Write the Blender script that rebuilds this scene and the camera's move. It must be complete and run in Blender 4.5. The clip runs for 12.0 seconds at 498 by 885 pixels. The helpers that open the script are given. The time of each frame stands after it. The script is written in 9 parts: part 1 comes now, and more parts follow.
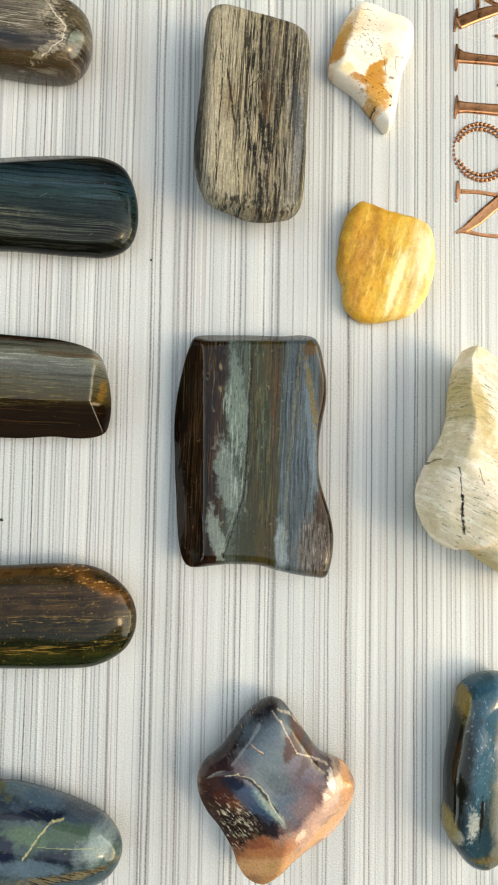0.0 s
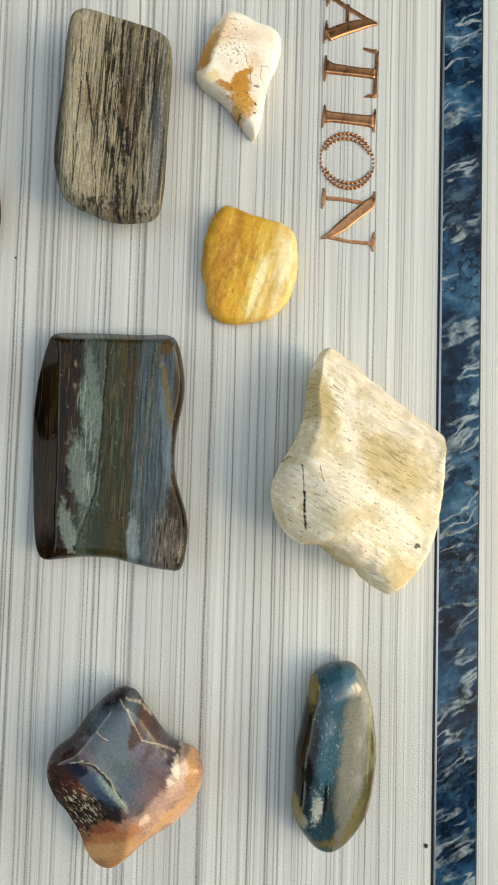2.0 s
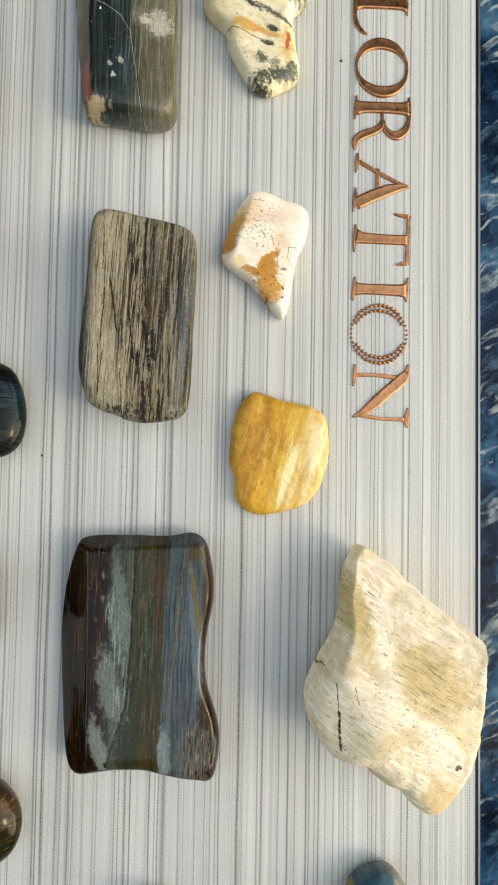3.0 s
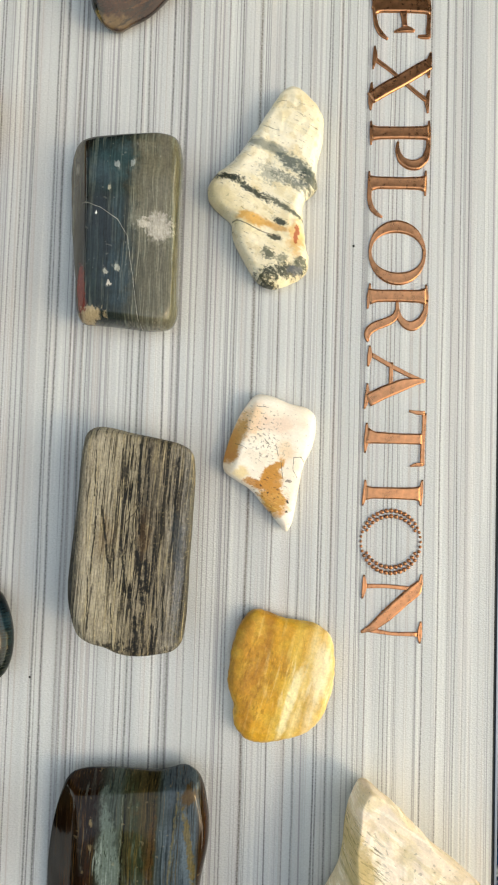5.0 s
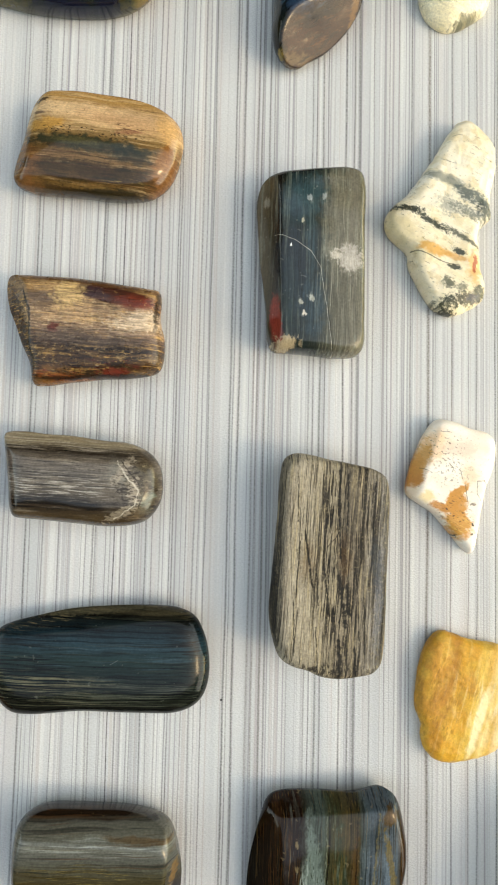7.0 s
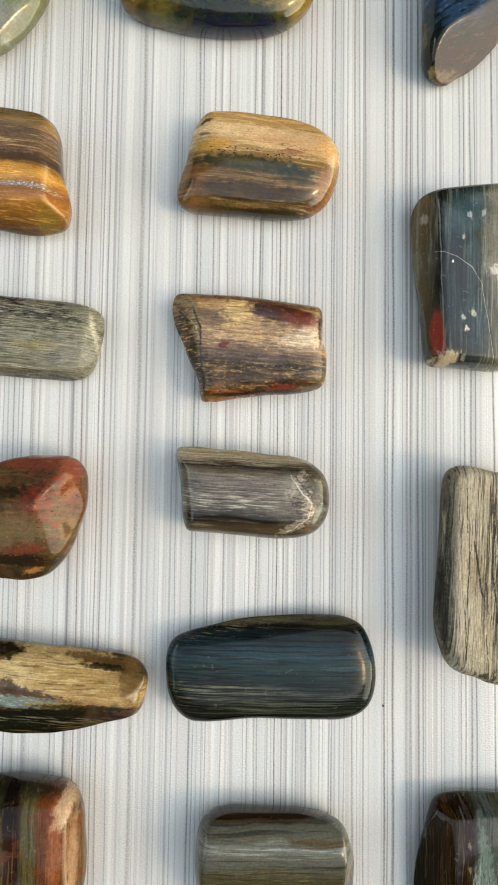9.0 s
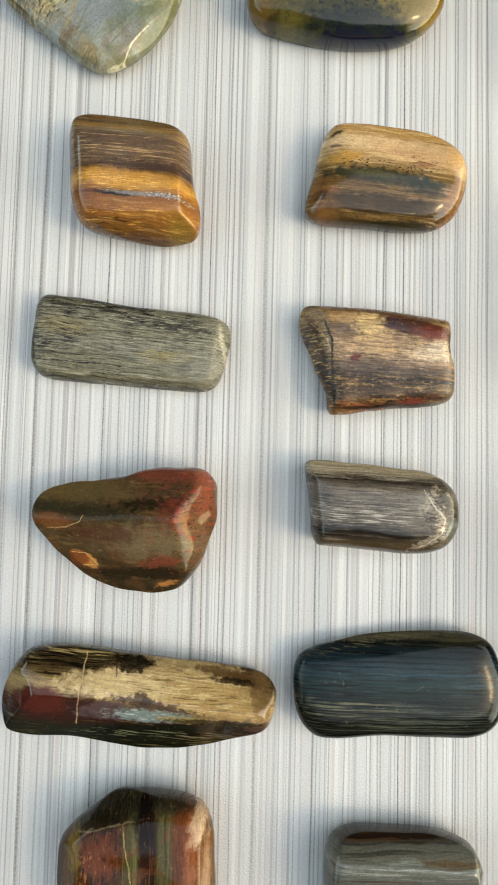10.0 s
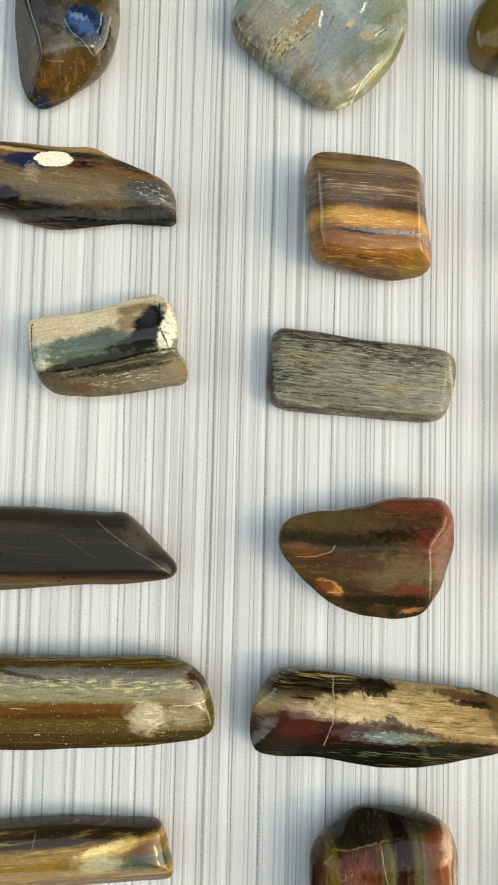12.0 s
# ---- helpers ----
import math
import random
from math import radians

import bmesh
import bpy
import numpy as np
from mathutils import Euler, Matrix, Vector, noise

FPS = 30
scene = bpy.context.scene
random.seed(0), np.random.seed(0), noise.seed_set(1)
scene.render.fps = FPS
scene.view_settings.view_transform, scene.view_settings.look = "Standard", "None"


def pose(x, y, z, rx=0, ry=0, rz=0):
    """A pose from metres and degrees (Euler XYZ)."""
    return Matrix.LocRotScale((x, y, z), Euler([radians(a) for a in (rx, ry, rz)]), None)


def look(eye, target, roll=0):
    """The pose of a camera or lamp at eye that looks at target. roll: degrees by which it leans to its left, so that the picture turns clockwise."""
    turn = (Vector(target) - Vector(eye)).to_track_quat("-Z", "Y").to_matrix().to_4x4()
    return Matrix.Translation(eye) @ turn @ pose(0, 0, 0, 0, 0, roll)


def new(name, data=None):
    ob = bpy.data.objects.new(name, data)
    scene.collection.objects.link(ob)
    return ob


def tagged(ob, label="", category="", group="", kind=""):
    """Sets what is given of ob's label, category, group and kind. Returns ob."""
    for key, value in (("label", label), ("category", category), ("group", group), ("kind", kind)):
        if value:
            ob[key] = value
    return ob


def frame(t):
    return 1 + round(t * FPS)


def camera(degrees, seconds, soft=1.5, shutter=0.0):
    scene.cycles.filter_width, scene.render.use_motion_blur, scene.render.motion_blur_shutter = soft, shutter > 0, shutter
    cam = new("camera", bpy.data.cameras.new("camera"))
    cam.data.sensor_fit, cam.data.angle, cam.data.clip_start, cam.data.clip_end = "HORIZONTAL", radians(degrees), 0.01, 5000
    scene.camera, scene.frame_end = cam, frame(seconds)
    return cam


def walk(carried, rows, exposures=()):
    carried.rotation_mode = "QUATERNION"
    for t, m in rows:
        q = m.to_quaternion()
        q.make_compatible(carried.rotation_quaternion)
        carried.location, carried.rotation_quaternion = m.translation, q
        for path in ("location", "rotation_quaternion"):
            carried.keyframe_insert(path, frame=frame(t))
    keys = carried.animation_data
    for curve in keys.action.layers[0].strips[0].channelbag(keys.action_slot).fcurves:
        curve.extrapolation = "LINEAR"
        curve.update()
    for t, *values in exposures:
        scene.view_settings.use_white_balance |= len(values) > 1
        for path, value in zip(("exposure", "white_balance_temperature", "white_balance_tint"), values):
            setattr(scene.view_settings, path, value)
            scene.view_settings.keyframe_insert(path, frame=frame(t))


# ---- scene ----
cam = camera(45, 12.0, soft=2.0)
# the path lies in a frame that looks at the board as at a wall; LAID turns the board down flat
LAID = pose(0, 0, 0.25, -90, 0, 0)
PATH = [
    (0, (-0.01558, 0.03652, -0.00604), (-0.00544, 0.13588, -0.00088), 0.34),
    (0.5, (-0.01181, 0.03541, -0.01696), (-0.00063, 0.13465, -0.01173), 0.55),
    (1, (0.01881, 0.03039, -0.01273), (0.03064, 0.12952, -0.00709), 0.81),
    (1.5, (0.02905, 0.02904, -0.01087), (0.04254, 0.12799, -0.00575), 0.9),
    (2, (0.02572, 0.02558, -0.0063), (0.03961, 0.12449, -0.00142), 0.97),
    (2.5, (0.02174, 0.02793, 0.03125), (0.03371, 0.1271, 0.03606), 0.96),
    (3, (0.02459, 0.02868, 0.06603), (0.03383, 0.12816, 0.07016), 0.35),
    (3.5, (0.03694, 0.03689, 0.09923), (0.04318, 0.13666, 0.10176), 1.17),
    (5.5, (0.02119, 0.0391, 0.14311), (0.02741, 0.13879, 0.14797), 1.13),
    (6, (-0.00421, 0.03947, 0.14254), (0.00242, 0.13911, 0.14779), 0.95),
    (6.5, (-0.02111, 0.03924, 0.14353), (-0.01436, 0.13883, 0.14951), 0.81),
    (8.5, (-0.078, 0.03612, 0.15227), (-0.0708, 0.13573, 0.15745), 0.31),
    (9, (-0.09076, 0.03695, 0.15189), (-0.08433, 0.13662, 0.15683), 0.18),
    (9.5, (-0.11277, 0.03587, 0.15298), (-0.10634, 0.13551, 0.15852), 0.61),
    (10, (-0.13231, 0.04078, 0.15448), (-0.1268, 0.14047, 0.16018), 0.8),
    (10.5, (-0.15467, 0.04128, 0.15465), (-0.14953, 0.14096, 0.16076), 0.57),
    (11, (-0.17418, 0.0402, 0.15696), (-0.16907, 0.13992, 0.16249), 0.99),
    (11.5, (-0.19702, 0.04239, 0.16212), (-0.1914, 0.14212, 0.16689), 0.93),
    (12, (-0.21346, 0.03906, 0.16574), (-0.20739, 0.13878, 0.17032), 0.77),
]
EXPOSURE = ((0, 2.6, 15000, 8.5), (1.5, 2.24, 14550, 7), (3.5, 2.25, 14300, 9), (5.5, 2.3, 14200, 9.5), (8.5, 2.58, 13700, 9.5), (12, 2.61, 14100, 7.5))
walk(cam, [(t, LAID @ look(eye, target, roll)) for t, eye, target, roll in PATH], EXPOSURE)

# ---------------------------------------------------------------- light
world = bpy.data.worlds.new("sky")
scene.world = world
world.use_nodes = True
wn = world.node_tree.nodes
sky = wn.new("ShaderNodeTexSky")
sky.sky_type = "NISHITA"
sky.sun_disc = False
sky.sun_elevation = radians(42)
sky.sun_rotation = radians(110)
sky.air_density = 1.0
sky.dust_density = 0.4
sky.ozone_density = 1.0
wn["Background"].inputs[1].default_value = 0.15
world.node_tree.links.new(sky.outputs[0], wn["Background"].inputs[0])

sun = new("sun", bpy.data.lights.new("sun", "SUN"))
sun.data.energy = 0.07
sun.data.angle = radians(9)
sun.data.color = (1.0, 0.95, 0.88)
sun.matrix_world = look((1.0, -0.36, 0.95), (0, 0, 0))


# ---------------------------------------------------------------- materials
def rgb(code):
    """Linear colour of a six-digit colour code."""
    c = [int(code[i:i + 2], 16) / 255 for i in (0, 2, 4)]
    return tuple(v / 12.92 if v <= 0.04045 else ((v + 0.055) / 1.055) ** 2.4 for v in c) + (1.0,)


class Tree:
    """Short hands for building one node tree."""

    def __init__(self, tree):
        self.t = tree

    def node(self, kind):
        return self.t.nodes.new("ShaderNode" + kind)

    def spin(self, vector, angle):
        n = self.node("VectorRotate")
        n.rotation_type = "Z_AXIS"
        self.put(n.inputs["Vector"], vector)
        self.put(n.inputs["Angle"], angle)
        return n.outputs[0]

    def put(self, sock, value):
        if hasattr(value, "is_output"):
            self.t.links.new(value, sock)
        else:
            sock.default_value = value

    def math(self, op, a, b=0.0, c=0.0, clamp=False):
        n = self.node("Math")
        n.operation, n.use_clamp = op, clamp
        for i, v in enumerate((a, b, c)):
            self.put(n.inputs[i], v)
        return n.outputs[0]

    def vec(self, op, a, b=(0, 0, 0)):
        n = self.node("VectorMath")
        n.operation = op
        self.put(n.inputs[0], a)
        if op == "SCALE":
            self.put(n.inputs[3], b)
        else:
            self.put(n.inputs[1], b)
        return n.outputs["Value"] if op in ("LENGTH", "DOT_PRODUCT", "DISTANCE") else n.outputs[0]

    def noise(self, vector, scale=1.0, detail=2.0, rough=0.5):
        n = self.node("TexNoise")
        self.put(n.inputs["Vector"], vector)
        self.put(n.inputs["Scale"], scale)
        n.inputs["Detail"].default_value = detail
        n.inputs["Roughness"].default_value = rough
        return n.outputs[0]

    def step(self, value, lo, hi, to_lo=0.0, to_hi=1.0):
        n = self.node("MapRange")
        n.interpolation_type = "SMOOTHSTEP"
        for i, v in enumerate((value, lo, hi, to_lo, to_hi)):
            self.put(n.inputs[i], v)
        return n.outputs[0]

    def mix(self, fac, a, b, blend="MIX"):
        n = self.node("Mix")
        n.data_type, n.blend_type = "RGBA", blend
        self.put(n.inputs[0], fac)
        self.put(n.inputs[6], a)
        self.put(n.inputs[7], b)
        return n.outputs[2]

    def ramp(self, value, stops):
        n = self.node("ValToRGB")
        self.put(n.inputs[0], value)
        el = n.color_ramp.elements
        while len(el) < len(stops):
            el.new(0.5)
        for e, (p, c) in zip(el, stops):
            e.position, e.color = p, c
        return n.outputs[0]

    def group(self, tree, **values):
        n = self.node("Group")
        n.node_tree = tree
        for key, value in values.items():
            self.put(n.inputs[key], value)
        return n.outputs[0]


def node_group(name, sockets):
    g = bpy.data.node_groups.new(name, "ShaderNodeTree")
    for s, kind in sockets:
        g.interface.new_socket(s, in_out="INPUT", socket_type="NodeSocket" + kind)
    g.interface.new_socket("mask", in_out="OUTPUT", socket_type="NodeSocketFloat")
    t = Tree(g)
    return g, t, g.nodes.new("NodeGroupInput").outputs, g.nodes.new("NodeGroupOutput").inputs[0]


def patch_group():
    """A ragged ellipse in millimetres: 1 inside, 0 outside."""
    g, t, i, out = node_group("patch", [("at", "Vector"), ("centre", "Vector"), ("size", "Vector"), ("turn", "Float"), ("ragged", "Float"), ("cell", "Float"), ("soft", "Float")])
    rel = t.vec("SUBTRACT", i["at"], i["centre"])
    r = t.vec("LENGTH", t.vec("DIVIDE", t.spin(rel, i["turn"]), i["size"]))
    n = t.noise(t.vec("ADD", i["at"], t.vec("SCALE", i["centre"], 3.7)), t.math("DIVIDE", 1.0, i["cell"]), 4.0, 0.62)
    r = t.math("ADD", r, t.math("MULTIPLY", t.math("SUBTRACT", n, 0.5), t.math("MULTIPLY", i["ragged"], 4.0)))
    t.put(out, t.step(r, t.math("SUBTRACT", 1.0, i["soft"]), t.math("ADD", 1.0, i["soft"]), 1.0, 0.0))
    return g


def vein_group():
    """A wobbling line between two points in millimetres."""
    g, t, i, out = node_group("vein", [("at", "Vector"), ("start", "Vector"), ("end", "Vector"), ("width", "Float"), ("wobble", "Float")])
    n = t.node("TexNoise")
    n.inputs["Scale"].default_value = 0.35
    n.inputs["Detail"].default_value = 3.0
    t.put(n.inputs["Vector"], i["at"])
    off = t.vec("MULTIPLY", t.vec("SUBTRACT", n.outputs["Color"], (0.5, 0.5, 0.5)), (1, 1, 0))
    at = t.vec("ADD", i["at"], t.vec("SCALE", off, t.math("MULTIPLY", i["wobble"], 2.0)))
    ab, ap = t.vec("SUBTRACT", i["end"], i["start"]), t.vec("SUBTRACT", at, i["start"])
    k = t.math("DIVIDE", t.vec("DOT_PRODUCT", ap, ab), t.vec("DOT_PRODUCT", ab, ab), clamp=True)
    d = t.vec("LENGTH", t.vec("SUBTRACT", ap, t.vec("SCALE", ab, k)))
    thin = t.math("MULTIPLY", i["width"], t.step(t.noise(i["at"], 0.9, 2.0), 0.3, 0.65, 0.45, 1.25))
    gaps = t.step(t.noise(i["at"], 0.55, 3.0, 0.65), 0.36, 0.5, 0.5, 1.0)
    t.put(out, t.math("MULTIPLY", t.step(d, t.math("MULTIPLY", thin, 0.2), thin, 1.0, 0.0), gaps))
    return g


PATCH, VEIN = patch_group(), vein_group()


def principled(name):
    m = bpy.data.materials.new(name)
    m.use_nodes = True
    return m, Tree(m.node_tree), m.node_tree.nodes["Principled BSDF"]


def object_mm(t):
    """Object coordinates in millimetres."""
    return t.vec("SCALE", t.node("TexCoord").outputs["Object"], 1000.0)


def stone_material(name, grain, bands, layers, gloss=0.1, bump=0.0, warp=0.3, mottle=0.24, ior=1.5, fibre=0.2, clear=0.0):
    """Stone: colour bands across the grain, then streaks, patches, veins and flecks laid over them.
    All lengths in millimetres from the stone's middle; grain in degrees."""
    m, t, bsdf = principled(name)
    raw = object_mm(t)
    soft = t.node("TexNoise")
    soft.inputs["Scale"].default_value = 0.08
    soft.inputs["Detail"].default_value = 1.0
    t.put(soft.inputs["Vector"], raw)
    at = t.vec("ADD", raw, t.vec("MULTIPLY", t.vec("SUBTRACT", soft.outputs["Color"], (0.5, 0.5, 0.5)), (4 * warp, 4 * warp, 0)))
    # every colour border frays along the grain
    fray = t.node("TexNoise")
    fray.inputs["Scale"].default_value = 1.0
    fray.inputs["Detail"].default_value = 4.0
    fray.inputs["Roughness"].default_value = 0.7
    t.put(fray.inputs["Vector"], t.vec("MULTIPLY", t.spin(raw, -radians(grain)), (0.2, 0.75, 0.5)))
    off = t.vec("MULTIPLY", t.vec("SUBTRACT", fray.outputs["Color"], (0.5, 0.5, 0.5)), (4.0, 0.9, 0))
    flat = t.vec("MULTIPLY", t.vec("ADD", at, t.spin(off, radians(grain))), (1, 1, 0))
    along = t.spin(at, -radians(grain))
    sep = t.node("SeparateXYZ")
    t.put(sep.inputs[0], along)
    jit = t.math("MULTIPLY", t.math("SUBTRACT", t.noise(t.vec("MULTIPLY", along, (0.06, 0.7, 0.25)), 1.0, 3.0), 0.5), 2.4)
    lo, hi = bands[0][0], bands[-1][0]
    pos = t.math("DIVIDE", t.math("SUBTRACT", t.math("ADD", sep.outputs[1], jit), lo), max(hi - lo, 1e-3), clamp=True)
    col = t.ramp(pos, [((v - lo) / max(hi - lo, 1e-3), rgb(c)) for v, c in bands])
    for n, (kind, code, amount, *a) in enumerate(layers):
        if kind == "streak":
            length, width, lo, hi = a
            q = t.vec("ADD", t.vec("MULTIPLY", along, (1 / length, 1 / width, 0.12 / width)), (7.1 * n, 3.3 * n, 1.7 * n))
            mask = t.step(t.noise(q, 1.0, 4.0, 0.6), lo, hi)
        elif kind in ("cloud", "speck"):
            cell, lo, hi = a
            q = t.vec("ADD", t.vec("SCALE", at, 1 / cell), (5.3 * n, 2.9 * n, 0.0))
            mask = t.step(t.noise(q, 1.0, 4.0 if kind == "cloud" else 1.0), lo, hi)
        elif kind == "zone":
            x, y, rx, ry, deg, length, width, lo, hi = a
            q = t.vec("ADD", t.vec("MULTIPLY", along, (1 / length, 1 / width, 0.12 / width)), (7.1 * n, 3.3 * n, 1.7 * n))
            zone = t.group(PATCH, at=flat, centre=(x, y, 0), size=(rx, ry, 1), turn=-radians(deg), ragged=0.3, cell=5.0, soft=0.5)
            mask = t.math("MULTIPLY", t.step(t.noise(q, 1.0, 4.0, 0.6), lo, hi), zone)
        elif kind == "patch":
            x, y, rx, ry, deg, ragged, cell, edge = a
            mask = t.group(PATCH, at=flat, centre=(x, y, 0), size=(rx, ry, 1), turn=-radians(deg), ragged=ragged, cell=cell, soft=edge)
        else:
            x1, y1, x2, y2, width, wobble = a
            mask = t.group(VEIN, at=t.vec("MULTIPLY", at, (1, 1, 0)), start=(x1, y1, 0), end=(x2, y2, 0), width=width, wobble=wobble)
        col = t.mix(t.math("MULTIPLY", mask, amount), col, rgb(code))
    fine = t.noise(raw, 1.3, 5.0, 0.65)
    col = t.mix(1.0, col, t.ramp(fine, [(0.25, (1 - mottle,) * 3 + (1,)), (0.75, (1 + mottle,) * 3 + (1,))]), "MULTIPLY")
    # fine fibres along the grain, then pits and pale scratches
    hair = t.noise(t.vec("MULTIPLY", along, (0.22, 2.4, 0.9)), 1.0, 4.0, 0.65)
    col = t.mix(1.0, col, t.ramp(hair, [(0.3, (1 - fibre,) * 3 + (1,)), (0.7, (1 + fibre,) * 3 + (1,))]), "MULTIPLY")
    deep = t.node("Gamma")
    t.put(deep.inputs[0], col)
    deep.inputs[1].default_value = 1.2
    rich = t.node("HueSaturation")
    t.put(rich.inputs["Color"], deep.outputs[0])
    rich.inputs["Saturation"].default_value = 0.94
    rich.inputs["Value"].default_value = 1.12
    col = rich.outputs[0]
    t.put(bsdf.inputs["Base Color"], col)
    smear = t.noise(raw, 0.22, 3.0)
    t.put(bsdf.inputs["Roughness"], t.step(smear, 0.3, 0.75, gloss * 0.9 + 0.02, gloss * 1.4 + 0.04))
    bsdf.inputs["IOR"].default_value = ior
    if clear:
        # light seeps through translucent agate
        bsdf.inputs["Subsurface Weight"].default_value = clear
        bsdf.inputs["Subsurface Radius"].default_value = (1.0, 0.6, 0.4)
        bsdf.inputs["Subsurface Scale"].default_value = 0.004
    facing = t.node("LayerWeight")
    facing.inputs["Blend"].default_value = 0.5
    t.put(bsdf.inputs["Specular IOR Level"], t.step(facing.outputs["Facing"], 0.3, 0.8, 0.42, 0.34))
    b = t.node("Bump")
    b.inputs["Strength"].default_value = 0.05 + bump
    b.inputs["Distance"].default_value = 0.00025 if bump else 0.00006
    grit = t.noise(t.vec("MULTIPLY", along, (0.35, 1.6, 1.0) if bump and fibre > 0.15 else (0.9, 1.1, 1.0)), 1.0, 5.0, 0.65)
    t.put(b.inputs["Height"], grit)
    # hand-polished waviness that breaks up the reflections
    wave = t.node("Bump")
    wave.inputs["Strength"].default_value = 0.3
    wave.inputs["Distance"].default_value = 0.0004
    t.put(wave.inputs["Height"], t.noise(t.vec("MULTIPLY", along, (0.12, 0.2, 0.2)), 1.0, 2.0, 0.5))
    t.put(b.inputs["Normal"], wave.outputs[0])
    t.put(bsdf.inputs["Normal"], b.outputs[0])
    return m


INLAY, BAND = 0.1322, 0.0176
BOARD_MIDDLE = (-0.70 + INLAY - 0.0007) / 2
# printed lines of the board: place across it, width and strength, in millimetres
LINES_WEST = [(-283.4, 0.6, 0.4), (-279.4, 1.2, 0.6), (-272.3, 0.6, 0.4), (-269.1, 0.6, 0.5), (-248.9, 0.8, 0.4), (-246, 0.8, 0.6), (-244, 0.8, 0.5), (-238.4, 1.2, 0.6), (-235.5, 0.6, 0.4), (-231.9, 0.6, 0.4), (-229.8, 0.6, 0.6), (-225.3, 0.8, 0.6), (-221.6, 0.6, 0.5), (-217.2, 0.8, 0.5), (-212.5, 0.6, 0.4), (-206.5, 0.6, 0.6), (-205.4, 0.6, 0.6), (-190.6, 0.6, 0.4), (-182.7, 0.6, 0.6), (-177.9, 0.6, 0.4), (-173.1, 0.6, 0.9), (-170.9, 0.6, 0.4), (-167.5, 0.6, 0.5), (-162.5, 0.6, 0.5), (-160.7, 0.6, 0.5), (-157.7, 0.6, 0.5), (-145.4, 0.6, 0.5), (-140.6, 0.8, 0.5), (-137.6, 0.6, 0.7), (-131.6, 0.6, 0.6), (-129.7, 0.6, 0.6), (-126.2, 0.6, 0.4)]
LINES_MIDDLE = [(-104.3, 0.6, 0.5), (-98.3, 1, 0.6), (-96.9, 0.6, 0.5), (-92.6, 0.6, 0.6), (-87.4, 0.6, 0.5), (-78, 0.6, 0.5), (-75.6, 1.2, 0.5), (-74.7, 0.6, 0.5), (-71.1, 0.6, 0.4), (-69.7, 0.6, 0.4), (-68.4, 0.6, 0.9), (-66.1, 0.6, 0.5), (-64.4, 0.8, 0.4), (-62.2, 0.6, 0.5), (-61.1, 0.6, 0.5), (-57.6, 0.8, 0.6), (-55.5, 0.6, 0.5), (-52.8, 0.8, 0.4), (-49.4, 0.6, 0.6), (-48.5, 0.6, 0.6), (-43.9, 0.6, 0.5), (-41, 1, 0.5), (-39.4, 0.6, 0.4), (-37.3, 0.6, 0.6), (-29.6, 1, 0.7), (-28.6, 0.6, 0.5), (-26.6, 1.2, 0.7), (-17.4, 1, 0.6), (-15.8, 0.6, 0.6), (-7.7, 0.6, 0.4), (-1.7, 0.8, 0.5), (-0.1, 0.6, 0.7)]
LINES_EAST = [(2.3, 1.2, 0.6), (4.1, 0.6, 0.6), (10.7, 1, 0.7), (13.9, 0.8, 0.6), (15.7, 1.6, 0.5), (21.3, 0.8, 0.5), (26.8, 0.6, 0.5), (30.5, 0.6, 0.4), (34.4, 0.6, 0.5), (35.6, 0.8, 0.6), (44, 0.6, 0.4), (50.9, 0.8, 0.6), (57.1, 0.6, 0.5), (60.3, 0.8, 0.6), (67.3, 0.8, 0.7), (68.3, 0.8, 0.6), (71.8, 1, 0.6), (74.3, 0.6, 0.4), (77.3, 0.6, 0.5), (81.2, 0.6, 0.5), (82.9, 0.6, 0.4), (84.8, 0.6, 0.5), (90.4, 0.6, 0.6), (91.9, 0.6, 0.6), (93.4, 0.6, 0.6), (95.4, 0.6, 0.5), (102.8, 0.6, 0.4), (105.2, 0.8, 0.7), (110.8, 0.8, 0.6), (114.3, 0.6, 0.4), (117, 0.6, 0.6), (120.1, 0.6, 0.4)]
LINES_BROWN = [(-275.6, 1.4, 0.6), (-262, 0.6, 0.4), (-258.7, 0.8, 0.7), (-215.4, 0.6, 0.6), (-196.1, 1.4, 0.8), (-153.9, 1.4, 0.5), (-139.7, 0.6, 0.7), (-118.2, 1.6, 0.6), (-21.6, 1, 0.5), (-20, 0.8, 0.5), (42.2, 1.6, 0.7)]


def line_mask(t, across, lines):
    """The printed lines as one mask, from colour ramps that each hold a few neighbouring lines."""
    mask = None
    for k in range(0, len(lines), 8):
        some = lines[k:k + 8]
        lo, span = some[0][0] - 3, some[-1][0] - some[0][0] + 6
        stops = []
        for x, width, strength in some:
            left = x - 0.55 * width
            if stops and left <= stops[-1][0]:
                left = stops[-1][0] = (stops[-2][0] + x) / 2
            else:
                stops.append([left, 0.0])
            stops += [[x, strength], [x + 0.55 * width, 0.0]]
        one = t.ramp(t.math("DIVIDE", t.math("SUBTRACT", across, lo), span), [((x - lo) / span, (v, v, v, 1)) for x, v in stops])
        mask = one if mask is None else t.math("MAXIMUM", mask, one)
    return mask


